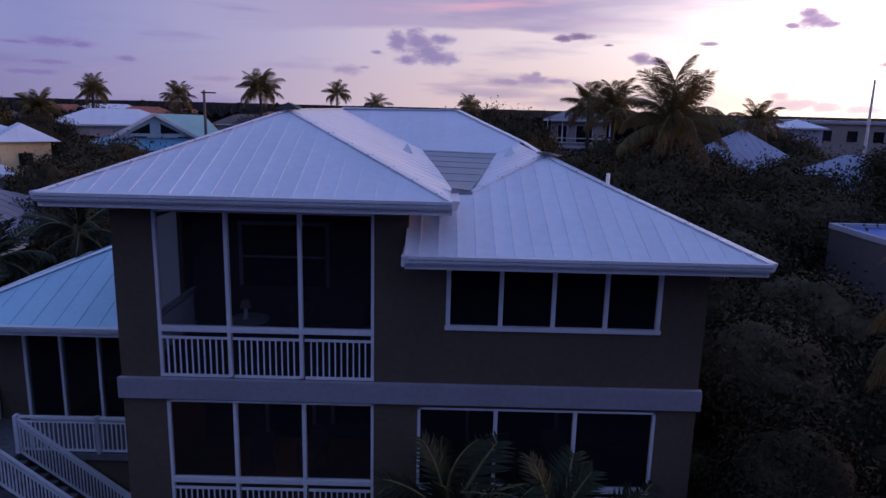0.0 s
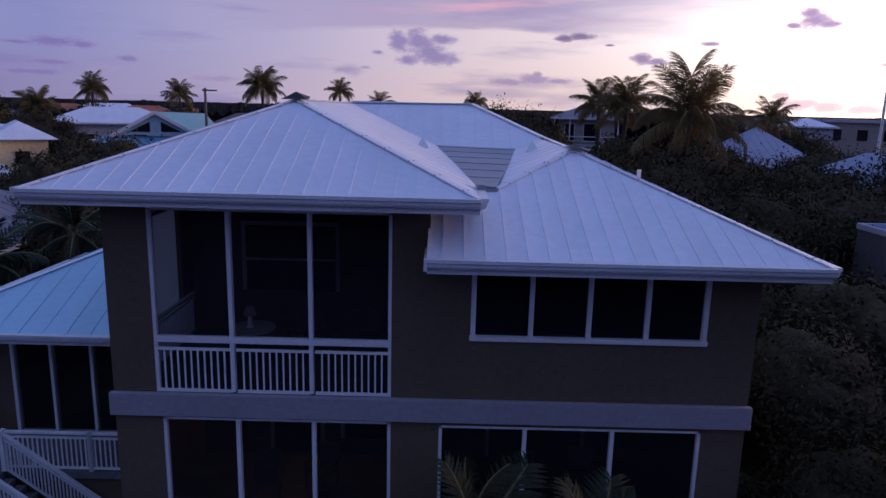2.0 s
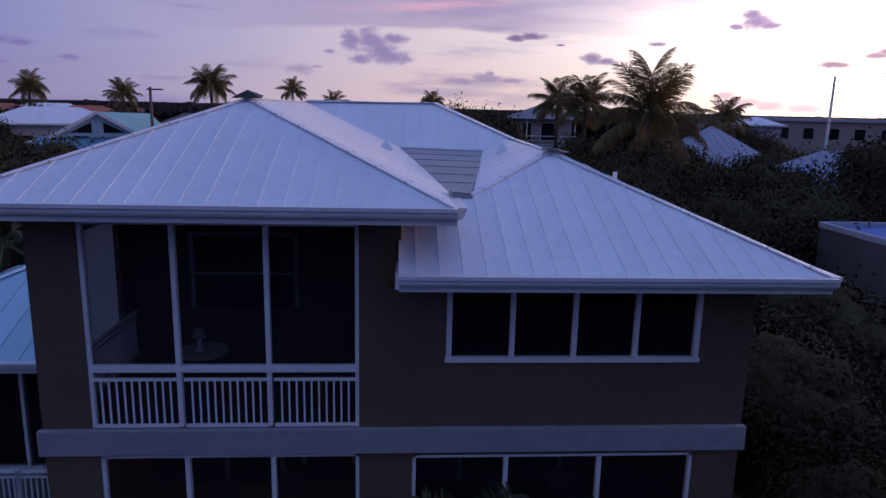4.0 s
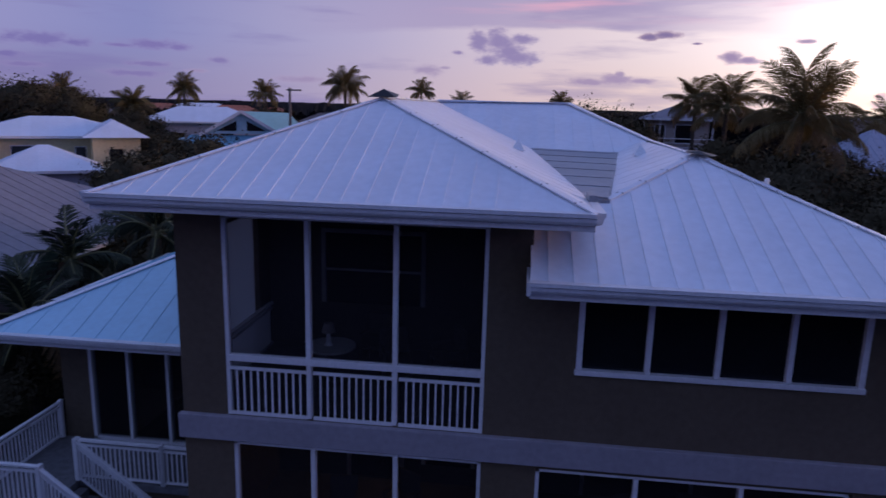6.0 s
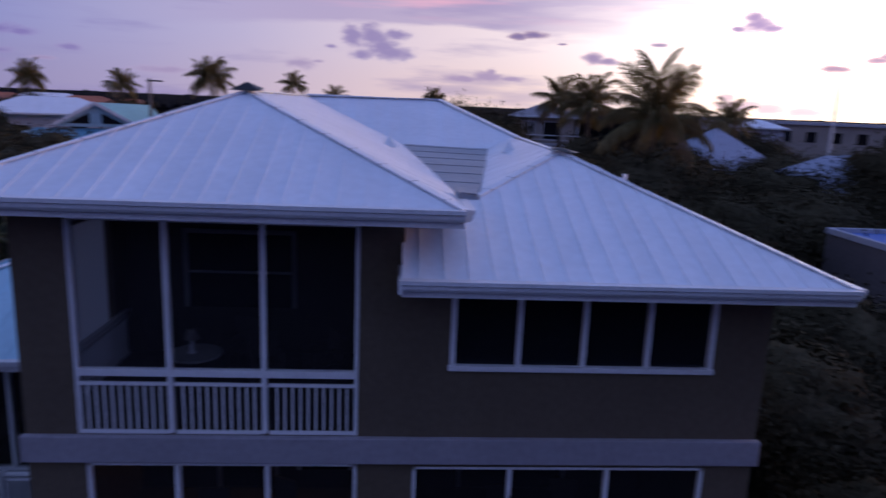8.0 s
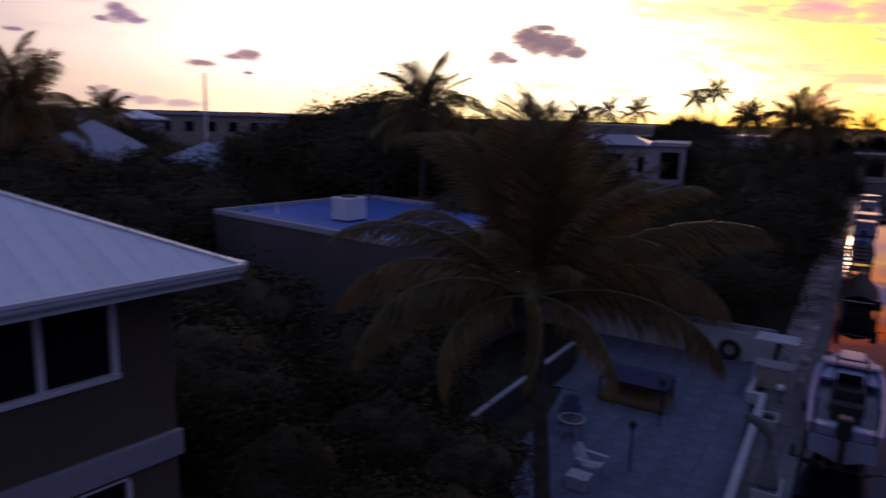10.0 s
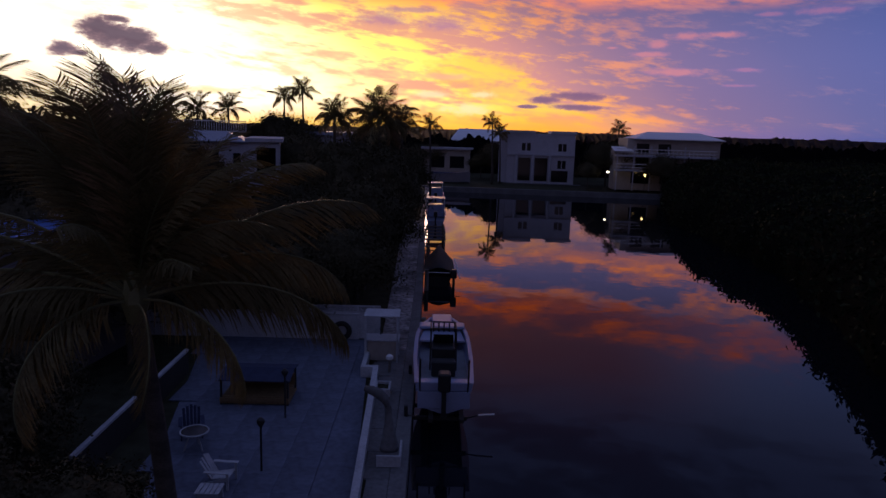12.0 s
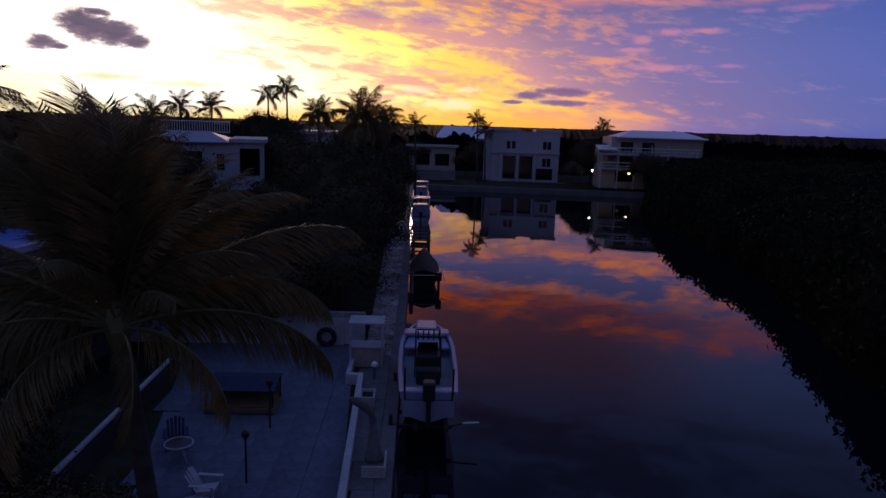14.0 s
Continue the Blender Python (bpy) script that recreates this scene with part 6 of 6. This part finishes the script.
part("rim", Shape().box(-0.4, 0.4, -0.26, -0.19, 0, 0.34, 0.01).box(-0.4, 0.4, 0.19, 0.26, 0, 0.34, 0.01).box(-0.4, -0.33, -0.19, 0.19, 0, 0.34, 0.01).box(0.33, 0.4, -0.19, 0.19, 0, 0.34, 0.01), DULL_WHITE, pb)
part("soil", Shape().box(-0.33, 0.33, -0.19, 0.19, 0, 0.24), GROUND, pb)
ph = canal_thing("plinth", "low concrete plinth with a white painted edge on the dock", "plinth", 19.1, 0.52, 0.05)
part("block", Shape().box(-0.44, 0.44, -0.27, 0.27, 0, 0.26, 0.012), CONCRETE, ph)
part("edge", Shape().box(-0.5, -0.44, -0.33, 0.33, 0, 0.33, 0.01).box(-0.44, 0.5, -0.33, -0.27, 0, 0.33, 0.01), DULL_WHITE, ph, "white painted edge")
# statue: plain bent shape on a spreading foot
s = Shape().tube([cp(19.15, 0.54, 0.30), cp(19.16, 0.54, 0.42), cp(19.2, 0.55, 0.75), cp(19.26, 0.57, 1.15), cp(19.3, 0.59, 1.45), cp(19.33, 0.66, 1.68), cp(19.36, 0.84, 1.84), cp(19.4, 1.05, 1.92), cp(19.44, 1.26, 1.96)],
                 [0.27, 0.26, 0.18, 0.115, 0.10, 0.13, 0.15, 0.13, 0.08], 14)
solo("statue", s, CONCRETE, "pale curved garden statue on a low plinth", "statue", smooth=True)
dl = canal_thing("dock_light", "short dock post with a pale round cap", "dock light", 25.9, 0.98, 0.05)
part("post", Shape().tube([(0, 0, 0), (0, 0, 0.5)], 0.05, 8), POLE_WOOD, dl)
part("cap", Shape().tube([(0, 0, 0.5), (0, 0, 0.54), (0, 0, 0.64), (0, 0, 0.7)], [0.08, 0.14, 0.13, 0.05], 10), WHITE, dl, "pale round cap")
# white wall at the back of the patio, lattice top and a tyre
bw = canal_thing("garden_wall", "white painted garden wall with a lattice top panel", "wall", 29.92, 0)
part("wall", Shape().box(0, 0.18, 2.6, 12.5, 0, 1.12, 0.01), DULL_WHITE, bw)
part("cap", Shape().box(-0.04, 0.22, 2.56, 12.5, 1.12, 1.18, 0.01), DULL_WHITE, bw)
lt = part("lattice", Shape().box(0.06, 0.12, 1.66, 5.4, 1.46, 1.52).box(0.06, 0.12, 1.66, 1.72, 0, 1.46).box(0.06, 0.12, 2.6, 2.66, 1.18, 1.46).box(0.06, 0.12, 1.72, 5.4, 1.19, 1.23), DULL_WHITE, bw, "white lattice panel")
for k in range(42):
    y = 1.72 + k * 0.085
    for a, b in ((y, y + 0.23), (y + 0.23, y)):
        part("lath", Shape().beam((0.085 if a < b else 0.1, a, 1.23), (0.085 if a < b else 0.1, b, 1.46), 0.012, 0.024), DULL_WHITE, lt)
part("panel", Shape().box(0.07, 0.11, 1.72, 2.6, 0.05, 1.19), DULL_WHITE, bw)
ty = canal_thing("tyre", "dark rubber tyre leaning on the white wall", "tyre", 29.76, 3.3)
n, rows = 22, []
sh = Shape()
for i in range(n):
    a = 2 * math.pi * i / n
    for k in range(8):
        b = 2 * math.pi * k / 8
        r = 0.33 + 0.11 * math.cos(b)
        sh.v.append((0.11 * math.sin(b), r * math.cos(a), 0.44 + r * math.sin(a)))
sh.f = [(i * 8 + k, i * 8 + (k + 1) % 8, ((i + 1) % n) * 8 + (k + 1) % 8, ((i + 1) % n) * 8 + k) for i in range(n) for k in range(8)]
part("tread", sh, RUBBER, ty, smooth=True)
# cleaning station with a flat shade
st = canal_thing("cleaning_station", "white-roofed cleaning station with a counter on the dock", "work counter", 27.5, 1.38)
part("shade", Shape().box(-0.55, 0.55, -0.69, 0.69, 1.87, 1.93, 0.012), DULL_WHITE, st, "flat white shade")
for x in (-0.48, 0.48):
    for y in (-0.62, 0.62):
        part("post", Shape().box(x - 0.035, x + 0.035, y - 0.035, y + 0.035, 0.05, 1.87), DULL_WHITE, st)
part("counter", Shape().box(-0.36, 0.4, -0.56, 0.56, 0.06, 0.86, 0.01), BEIGE, st, "beige counter body")
part("worktop", Shape().box(-0.42, 0.46, -0.68, 0.68, 0.86, 0.92, 0.01), DULL_WHITE, st)
part("tap", Shape().tube([(0.3, 0.1, 0.92), (0.3, 0.1, 1.2), (0.2, 0.1, 1.26), (0.1, 0.1, 1.2)], 0.02, 6), BLACK, st, "dark curved tap")
# dark garden wall with a broken white cap at the garden side of the patio
rf = thing("garden_wall", "low dark garden wall with a white cap", "wall")
a, b = Vector((14.93, 0.90, 0)), Vector((24.39, 2.06, 0))
part("wall", Shape().beam(a + Vector((0, 0, 0.43)), b + Vector((0, 0, 0.43)), 0.10, 0.86), DARK_WOOD, rf)
for p, q in ((0.0, 0.075), (0.13, 0.53), (0.60, 1.0)):
    part("cap", Shape().beam(a + (b - a) * p + Vector((0, 0, 0.9)), a + (b - a) * q + Vector((0, 0, 0.9)), 0.13, 0.08), DULL_WHITE, rf, "white painted cap")
# shaded daybed
db = canal_thing("daybed", "wooden daybed under a navy canvas canopy", "daybed", 23.25, 5.2)
db.matrix_basis = db.matrix_basis @ Matrix.Scale(0.8, 4)
part("platform", Shape().box(-0.9, 0.75, -1.45, 1.35, 0.12, 0.24, 0.01), TEAK, db)
for k in range(9):
    part("slat", Shape().box(-0.85 + k * 0.175, -0.72 + k * 0.175, -1.38, 1.28, 0.38, 0.42), TEAK, db)
part("seat_back", Shape().box(0.62, 0.74, -1.4, 1.3, 0.42, 0.9, 0.01), TEAK, db)
part("front_rail", Shape().box(-0.95, -0.88, -1.45, 1.35, 0.24, 0.38), TEAK, db)
for x in (-0.85, 0.7):
    for y in (-1.4, 1.3):
        part("post", Shape().box(x - 0.04, x + 0.04, y - 0.04, y + 0.04, 0.0, 1.14), BLACK, db)
part("canopy", Shape().slab([(-0.9, -1.5, 1.1), (0.1, -1.5, 1.34), (0.1, 1.4, 1.34), (-0.9, 1.4, 1.1)], 0.03).slab([(0.1, -1.5, 1.34), (0.95, -1.5, 1.2), (0.95, 1.4, 1.2), (0.1, 1.4, 1.34)], 0.03), CANVAS, db, "navy canvas canopy")
# garden torches
for u, v, h in ((18.25, 3.85, 1.5), (21.6, 3.95, 1.62)):
    tq = canal_thing("garden_torch", "dark garden torch on a slim pole", "garden torch", u, v, group="torches")
    part("pole", Shape().tube([(0, 0, 0), (0, 0, h - 0.15)], 0.03, 7), BLACK, tq)
    part("head", Shape().tube([(0, 0, h - 0.2), (0, 0, h - 0.08), (0, 0, h), (0, 0, h + 0.06)], [0.04, 0.11, 0.10, 0.03], 9), BLACK, tq)


def adirondack(u, v, turn, material, label):
    """Slatted garden chair with a raked back and wide arms."""
    c = canal_thing("adirondack_chair", label, "chair", u, v, 0.06, turn, "patio chairs")
    c.matrix_basis = c.matrix_basis @ Matrix.Scale(0.8, 4)
    for k in range(5):
        y = -0.24 + k * 0.12
        part("back_slat", Shape().beam((-0.12, y, 0.28), (-0.48, y * 1.12, 0.98 - 0.06 * abs(k - 2)), 0.10, 0.02, (1, 0, 0.4)), material, c)
    for k in range(5):
        part("seat_slat", Shape().box(-0.15 + k * 0.12, -0.05 + k * 0.12, -0.27, 0.27, 0.28 + 0.022 * k, 0.30 + 0.022 * k), material, c)
    for sy in (-1, 1):
        part("arm", Shape().box(-0.32, 0.5, sy * 0.38 - 0.07, sy * 0.38 + 0.07, 0.56, 0.585, 0.006), material, c)
        part("front_leg", Shape().box(0.38, 0.46, sy * 0.36 - 0.02, sy * 0.36 + 0.02, 0, 0.56), material, c)
        part("side_rail", Shape().beam((0.42, sy * 0.3, 0.34), (-0.5, sy * 0.3, 0.05), 0.025, 0.12), material, c)
    return c


adirondack(17.55, 4.75, -95, DULL_WHITE, "white slatted garden chair on the patio")
adirondack(20.3, 6.4, 200, CANVAS, "dark blue slatted garden chair on the patio")
tb = canal_thing("side_table", "small round glass-topped patio table with a white rim", "table", 19.4, 6.0, 0.06)
part("top", Shape().tube([(0, 0, 0.52), (0, 0, 0.545)], 0.36, 18), DARKGLASS, tb, "dark glass top")
part("rim", Shape().tube([(0.38 * math.cos(k * math.pi / 10), 0.38 * math.sin(k * math.pi / 10), 0.535) for k in range(21)], 0.025, 6), DULL_WHITE, tb)
for k in range(3):
    a = k * 2.1
    part("leg", Shape().tube([(0.1 * math.cos(a), 0.1 * math.sin(a), 0.52), (0.3 * math.cos(a), 0.3 * math.sin(a), 0)], 0.02, 6), DULL_WHITE, tb)
ot = canal_thing("footstool", "low slatted white footstool", "footstool", 16.7, 4.7, 0.06)
for k in range(5):
    part("slat", Shape().box(-0.25, 0.25, -0.28 + k * 0.12, -0.18 + k * 0.12, 0.32, 0.345), DULL_WHITE, ot)
for x in (-0.2, 0.2):
    part("leg", Shape().box(x - 0.025, x + 0.025, -0.25, 0.25, 0, 0.32), DULL_WHITE, ot)


# ---- boats ----
def hull_shape(length, beam, height, floor, n=18, blunt=0.0):
    """An open hull: sides with thickness, pointed bow at +x, flat transom at x = 0, and an inner floor."""
    s = Shape()
    outer, inner = [], []
    for i in range(n + 1):
        t = i / n
        half = beam / 2 * (0.90 + 0.10 * min(1, t * 3)) * (1 - (1 - blunt) * max(0, (t - 0.5) / 0.5) ** (2.6 + 2 * blunt))
        sheer = height * (1 + 0.28 * t ** 2)
        outer.append((t * length, half, sheer, 0.06 + 0.55 * max(0, t - 0.7) ** 1.3))
    for sgn in (1, -1):
        k = len(s.v)
        for x, h, z, keel in outer:
            hi = max(0.0, h - 0.12)
            s.v += [(x, 0, keel - 0.25), (x, sgn * h * 0.72, keel), (x, sgn * h, z - 0.08), (x, sgn * (h + 0.03), z), (x, sgn * hi, z), (x, sgn * hi * 0.96, floor), (x, 0, floor)]
        for i in range(n):
            for j in range(6):
                q = (k + i * 7 + j, k + (i + 1) * 7 + j, k + (i + 1) * 7 + j + 1, k + i * 7 + j + 1)
                s.f.append(q if sgn < 0 else q[::-1])
        s.f.append(tuple(k + j for j in range(7)))
    return s


def outboard(parent, x, y, z, k=1.0):
    o = part("outboard_motor", Shape().box(x - 0.42 * k, x + 0.05, y - 0.19 * k, y + 0.19 * k, z + 0.25, z + 0.8 * k, 0.06).box(x - 0.3 * k, x - 0.05, y - 0.08, y + 0.08, z - 0.7, z + 0.25, 0.02), BLACK, parent, "dark outboard motor")
    part("propeller", Shape().tube([(x - 0.38, y, z - 0.6), (x - 0.2, y, z - 0.6)], [0.13, 0.06], 8), BLACK, o)


b1 = canal_thing("motor_boat", "white centre-console boat raised on a lift at the dock", "boat", 21.85, -1.0, 0.35, 0.3)
b1.matrix_basis = b1.matrix_basis @ Matrix.Diagonal((0.84, 0.9, 0.9, 1))
part("hull", hull_shape(8.2, 2.25, 1.0, 0.55, 18, 0.3), HULL, b1)
part("transom_panel", Shape().box(-0.05, -0.01, -0.92, 0.92, 0.05, 0.66, 0.01), HULL, b1)
part("deck_floor", Shape().box(0.3, 5.2, -0.92, 0.92, 0.56, 0.6), NON_SKID, b1, "grey-blue deck floor")
part("bow_deck", Shape().slab([(5.1, -0.95, 1.02), (7.0, -0.72, 1.10), (8.0, -0.36, 1.16), (8.0, 0.36, 1.16), (7.0, 0.72, 1.10), (5.1, 0.95, 1.02)], 0.08), HULL, b1)
part("bow_cushion", Shape().box(7.0, 8.3, -0.45, 0.45, 1.20, 1.34, 0.04).box(6.3, 7.05, -0.98, 0.98, 1.16, 1.30, 0.04), HULL, b1, "pale bow platform cushions")
cs = part("console", Shape().box(2.6, 3.5, -0.45, 0.45, 0.6, 1.45, 0.05), BLACK, b1, "dark steering console")
part("windscreen", Shape().slab([(3.35, -0.42, 1.45), (3.35, 0.42, 1.45), (3.15, 0.38, 1.85), (3.15, -0.38, 1.85)], 0.02), DARKGLASS, cs)
part("leaning_seat", Shape().box(1.7, 2.2, -0.45, 0.45, 0.6, 1.2, 0.05), BLACK, b1, "dark leaning seat")
part("stern_bench", Shape().box(0.15, 0.6, -1.0, 1.0, 0.6, 0.95, 0.04), HULL, b1)
tt = part("platform_frame", Shape().tube([(2.5, -0.5, 0.6), (2.7, -0.48, 2.2)], 0.03, 6).tube([(2.5, 0.5, 0.6), (2.7, 0.48, 2.2)], 0.03, 6).tube([(3.9, -0.5, 0.6), (3.7, -0.48, 2.2)], 0.03, 6).tube([(3.9, 0.5, 0.6), (3.7, 0.48, 2.2)], 0.03, 6)
          .tube([(2.7, -0.48, 2.2), (3.7, -0.48, 2.2), (3.7, 0.48, 2.2), (2.7, 0.48, 2.2), (2.7, -0.48, 2.2)], 0.03, 6), BLACK, b1, "dark tubular frame over the console")
for k in range(5):
    part("rod_holder", Shape().tube([(2.68, -0.4 + k * 0.2, 2.1), (2.5, -0.4 + k * 0.2, 2.5)], 0.025, 6), BLACK, tt)
outboard(b1, -0.02, 0.0, 0.55, 1.15)
for y in (-0.85, 0.85):
    part("stern_pole", Shape().tube([(0.1, y, 0.6), (-0.15, y, 1.9)], 0.035, 6), BLACK, b1, "dark stern pole")
bp = canal_thing("boat_lift", "dark boat lift cradle with a white guide at the stern", "boat lift", 20.4, -1.15, 0.0)
for u in (1.6, 5.4):
    part("cross_beam", Shape().beam((u, -0.62, 0.0), (u, 1.35, 0.0), 0.1, 0.12), BLACK, bp)
    part("track", Shape().box(u - 0.08, u + 0.08, 1.28, 1.40, -2.2, 0.4, 0.01), BLACK, bp, "dark upright track on the sea wall")
for v in (-0.42, 0.55):
    part("bunk", Shape().beam((1.0, v, 0.16), (6.2, v, 0.16), 0.14, 0.12), DARK_WOOD, bp, "padded bunk board")
part("guide_arm", Shape().beam((1.6, -0.62, 0.02), (1.66, -1.0, 0.1), 0.035, 0.035), BLACK, bp)
part("guide", Shape().tube([(1.66, -1.5, 0.14), (1.66, -0.98, 0.1)], 0.03, 6), WHITE, bp)
b2 = canal_thing("covered_boat", "small boat under a dark canvas cover", "boat", 43.0, -0.97, -0.62)
part("hull", hull_shape(6.2, 1.8, 0.9, 0.6), RUBBER, b2, "dark hull")
sh = Shape()
for i in range(9):
    t = i / 8
    hw = 0.94 * (1 - max(0, (t - 0.5) / 0.5) ** 2.4) + 0.02
    for k in range(7):
        a = -1 + k / 3
        sh.v.append((0.05 + 6.0 * t, a * hw, 0.95 + 0.85 * (1 - abs(a) ** 1.3) * (0.35 + 0.9 * t ** 0.7 * (1 - max(0, t - 0.8) * 2.5))))
sh.f = [(i * 7 + k, (i + 1) * 7 + k, (i + 1) * 7 + k + 1, i * 7 + k + 1) for i in range(8) for k in range(6)]
part("cover", sh, RUBBER, b2, "dark canvas cover", True)
part("stern_rail", Shape().tube([(-0.1, -1.0, 0.95), (-0.1, 1.0, 0.95)], 0.025, 6), WHITE, b2)
outboard(b2, -0.05, -0.9, 0.4)
part("side_pole", Shape().tube([(-0.1, -1.3, 0.6), (2.8, -1.0, 1.3)], 0.035, 6), WHITE, b2, "thin white pole")
for k, (u, v, ln) in enumerate(((70.3, -0.72, 6.4), (91.0, -0.72, 7.6))):
    b = canal_thing("motor_boat", "white motor boat moored along the canal", "boat", u, v, -0.62)
    part("hull", hull_shape(ln, 2.2, 1.0, 0.5), HULL, b)
    part("cabin", Shape().box(2.4, 4.4, -0.8, 0.8, 0.6, 1.9, 0.1), HULL, b)
    part("hard_top", Shape().box(2.0, 4.4, -1.0, 1.0, 2.5, 2.62, 0.03), HULL, b)
    for x in (2.1, 4.3):
        for y in (-0.9, 0.9):
            part("top_post", Shape().tube([(x, y, 1.1), (x, y, 2.5)], 0.03, 6), WHITE, b)
    outboard(b, 0, 0, 0.7)
bs = thing("motor_boat", "long grey motor boat laid up behind the canal's end", "boat", (119.0, 4.5, 0.12), turn=-80)
part("hull", hull_shape(7.5, 2.4, 1.5, 0.8), GREY_ROOF, bs)
part("cover", Shape().box(0.6, 5.2, -0.9, 0.9, 1.3, 1.75, 0.2), CANVAS, bs)
for k in range(5):
    fp = canal_thing("dock_finger", "narrow wooden dock finger over the water", "dock", 57.6 + k * 1.9, 0)
    part("plank", Shape().box(-0.10, 0.10, -1.6, 1.2, 0.0, 0.1), POLE_WOOD, fp)
    part("pile", Shape().tube([(0, -1.45, -2), (0, -1.45, 0.3)], 0.11, 7), POLE_WOOD, fp)
for u, v in ((31.2, -0.2), (42.0, -0.2), (50.4, -0.2)):
    solo("mooring_post", Shape().tube([cp(u, v, -2.2), cp(u, v, 0.7)], 0.13, 9), POLE_WOOD, "weathered wooden mooring pile", "pile", "mooring piles")

# ---- things on the porches ----
wl = thing("wall_lamp", "small lit wall lamp on the lower porch", "wall lamp", (-2.55, 3.86, 2.95))
part("bracket", Shape().box(-0.05, 0.05, -0.08, 0.04, -0.08, 0.0), BLACK, wl)
part("bulb", Shape().tube([(0, -0.1, 0.0), (0, -0.1, 0.09), (0, -0.1, 0.18)], [0.04, 0.07, 0.04], 8), GLOW_DIM, wl, "dim amber bulb")
lp = thing("table_lamp", "small pale table lamp on the porch table", "table lamp", (-2.95, 1.6, 4.38 + 0.74))
part("base", Shape().tube([(0, 0, 0), (0, 0, 0.04), (0, 0, 0.25)], [0.09, 0.05, 0.03], 10), WHITE, lp)
part("shade", Shape().tube([(0, 0, 0.25), (0, 0, 0.42)], [0.13, 0.08], 12), BEIGE, lp)
pt2 = thing("porch_table", "round dark table on the upper porch", "table", (-2.9, 1.6, 4.38))
part("top", Shape().tube([(0, 0, 0.7), (0, 0, 0.74)], 0.45, 18), SOFFIT, pt2)
part("pedestal", Shape().tube([(0, 0, 0), (0, 0, 0.04), (0, 0, 0.7)], [0.28, 0.06, 0.06], 10), INNER, pt2)


def porch_chair(x, y, z, turn):
    c = thing("porch_chair", "dark wicker porch chair behind the screen", "chair", (x, y, z), "porch chairs", turn=turn)
    part("seat", Shape().box(-0.28, 0.28, -0.28, 0.28, 0.38, 0.46, 0.02), INNER, c)
    part("backrest", Shape().box(-0.28, 0.28, 0.24, 0.30, 0.46, 0.98, 0.02), INNER, c)
    for sx in (-0.25, 0.25):
        part("arm", Shape().box(sx - 0.03, sx + 0.03, -0.25, 0.26, 0.62, 0.66), INNER, c)
        for sy in (-0.24, 0.24):
            part("leg", Shape().box(sx - 0.02, sx + 0.02, sy - 0.02, sy + 0.02, 0, 0.62 if sy < 0 else 0.4), INNER, c)


for x, y, z, a in ((-1.75, 1.9, 4.38, 20), (-2.3, 2.7, 4.38, -10), (-0.8, 2.2, 4.38, -60), (-2.8, 2.0, 1.14, 10), (-1.7, 2.4, 1.14, -30), (2.8, 2.2, 1.14, 15), (4.0, 2.4, 1.14, -15)):
    porch_chair(x, y, z, a)
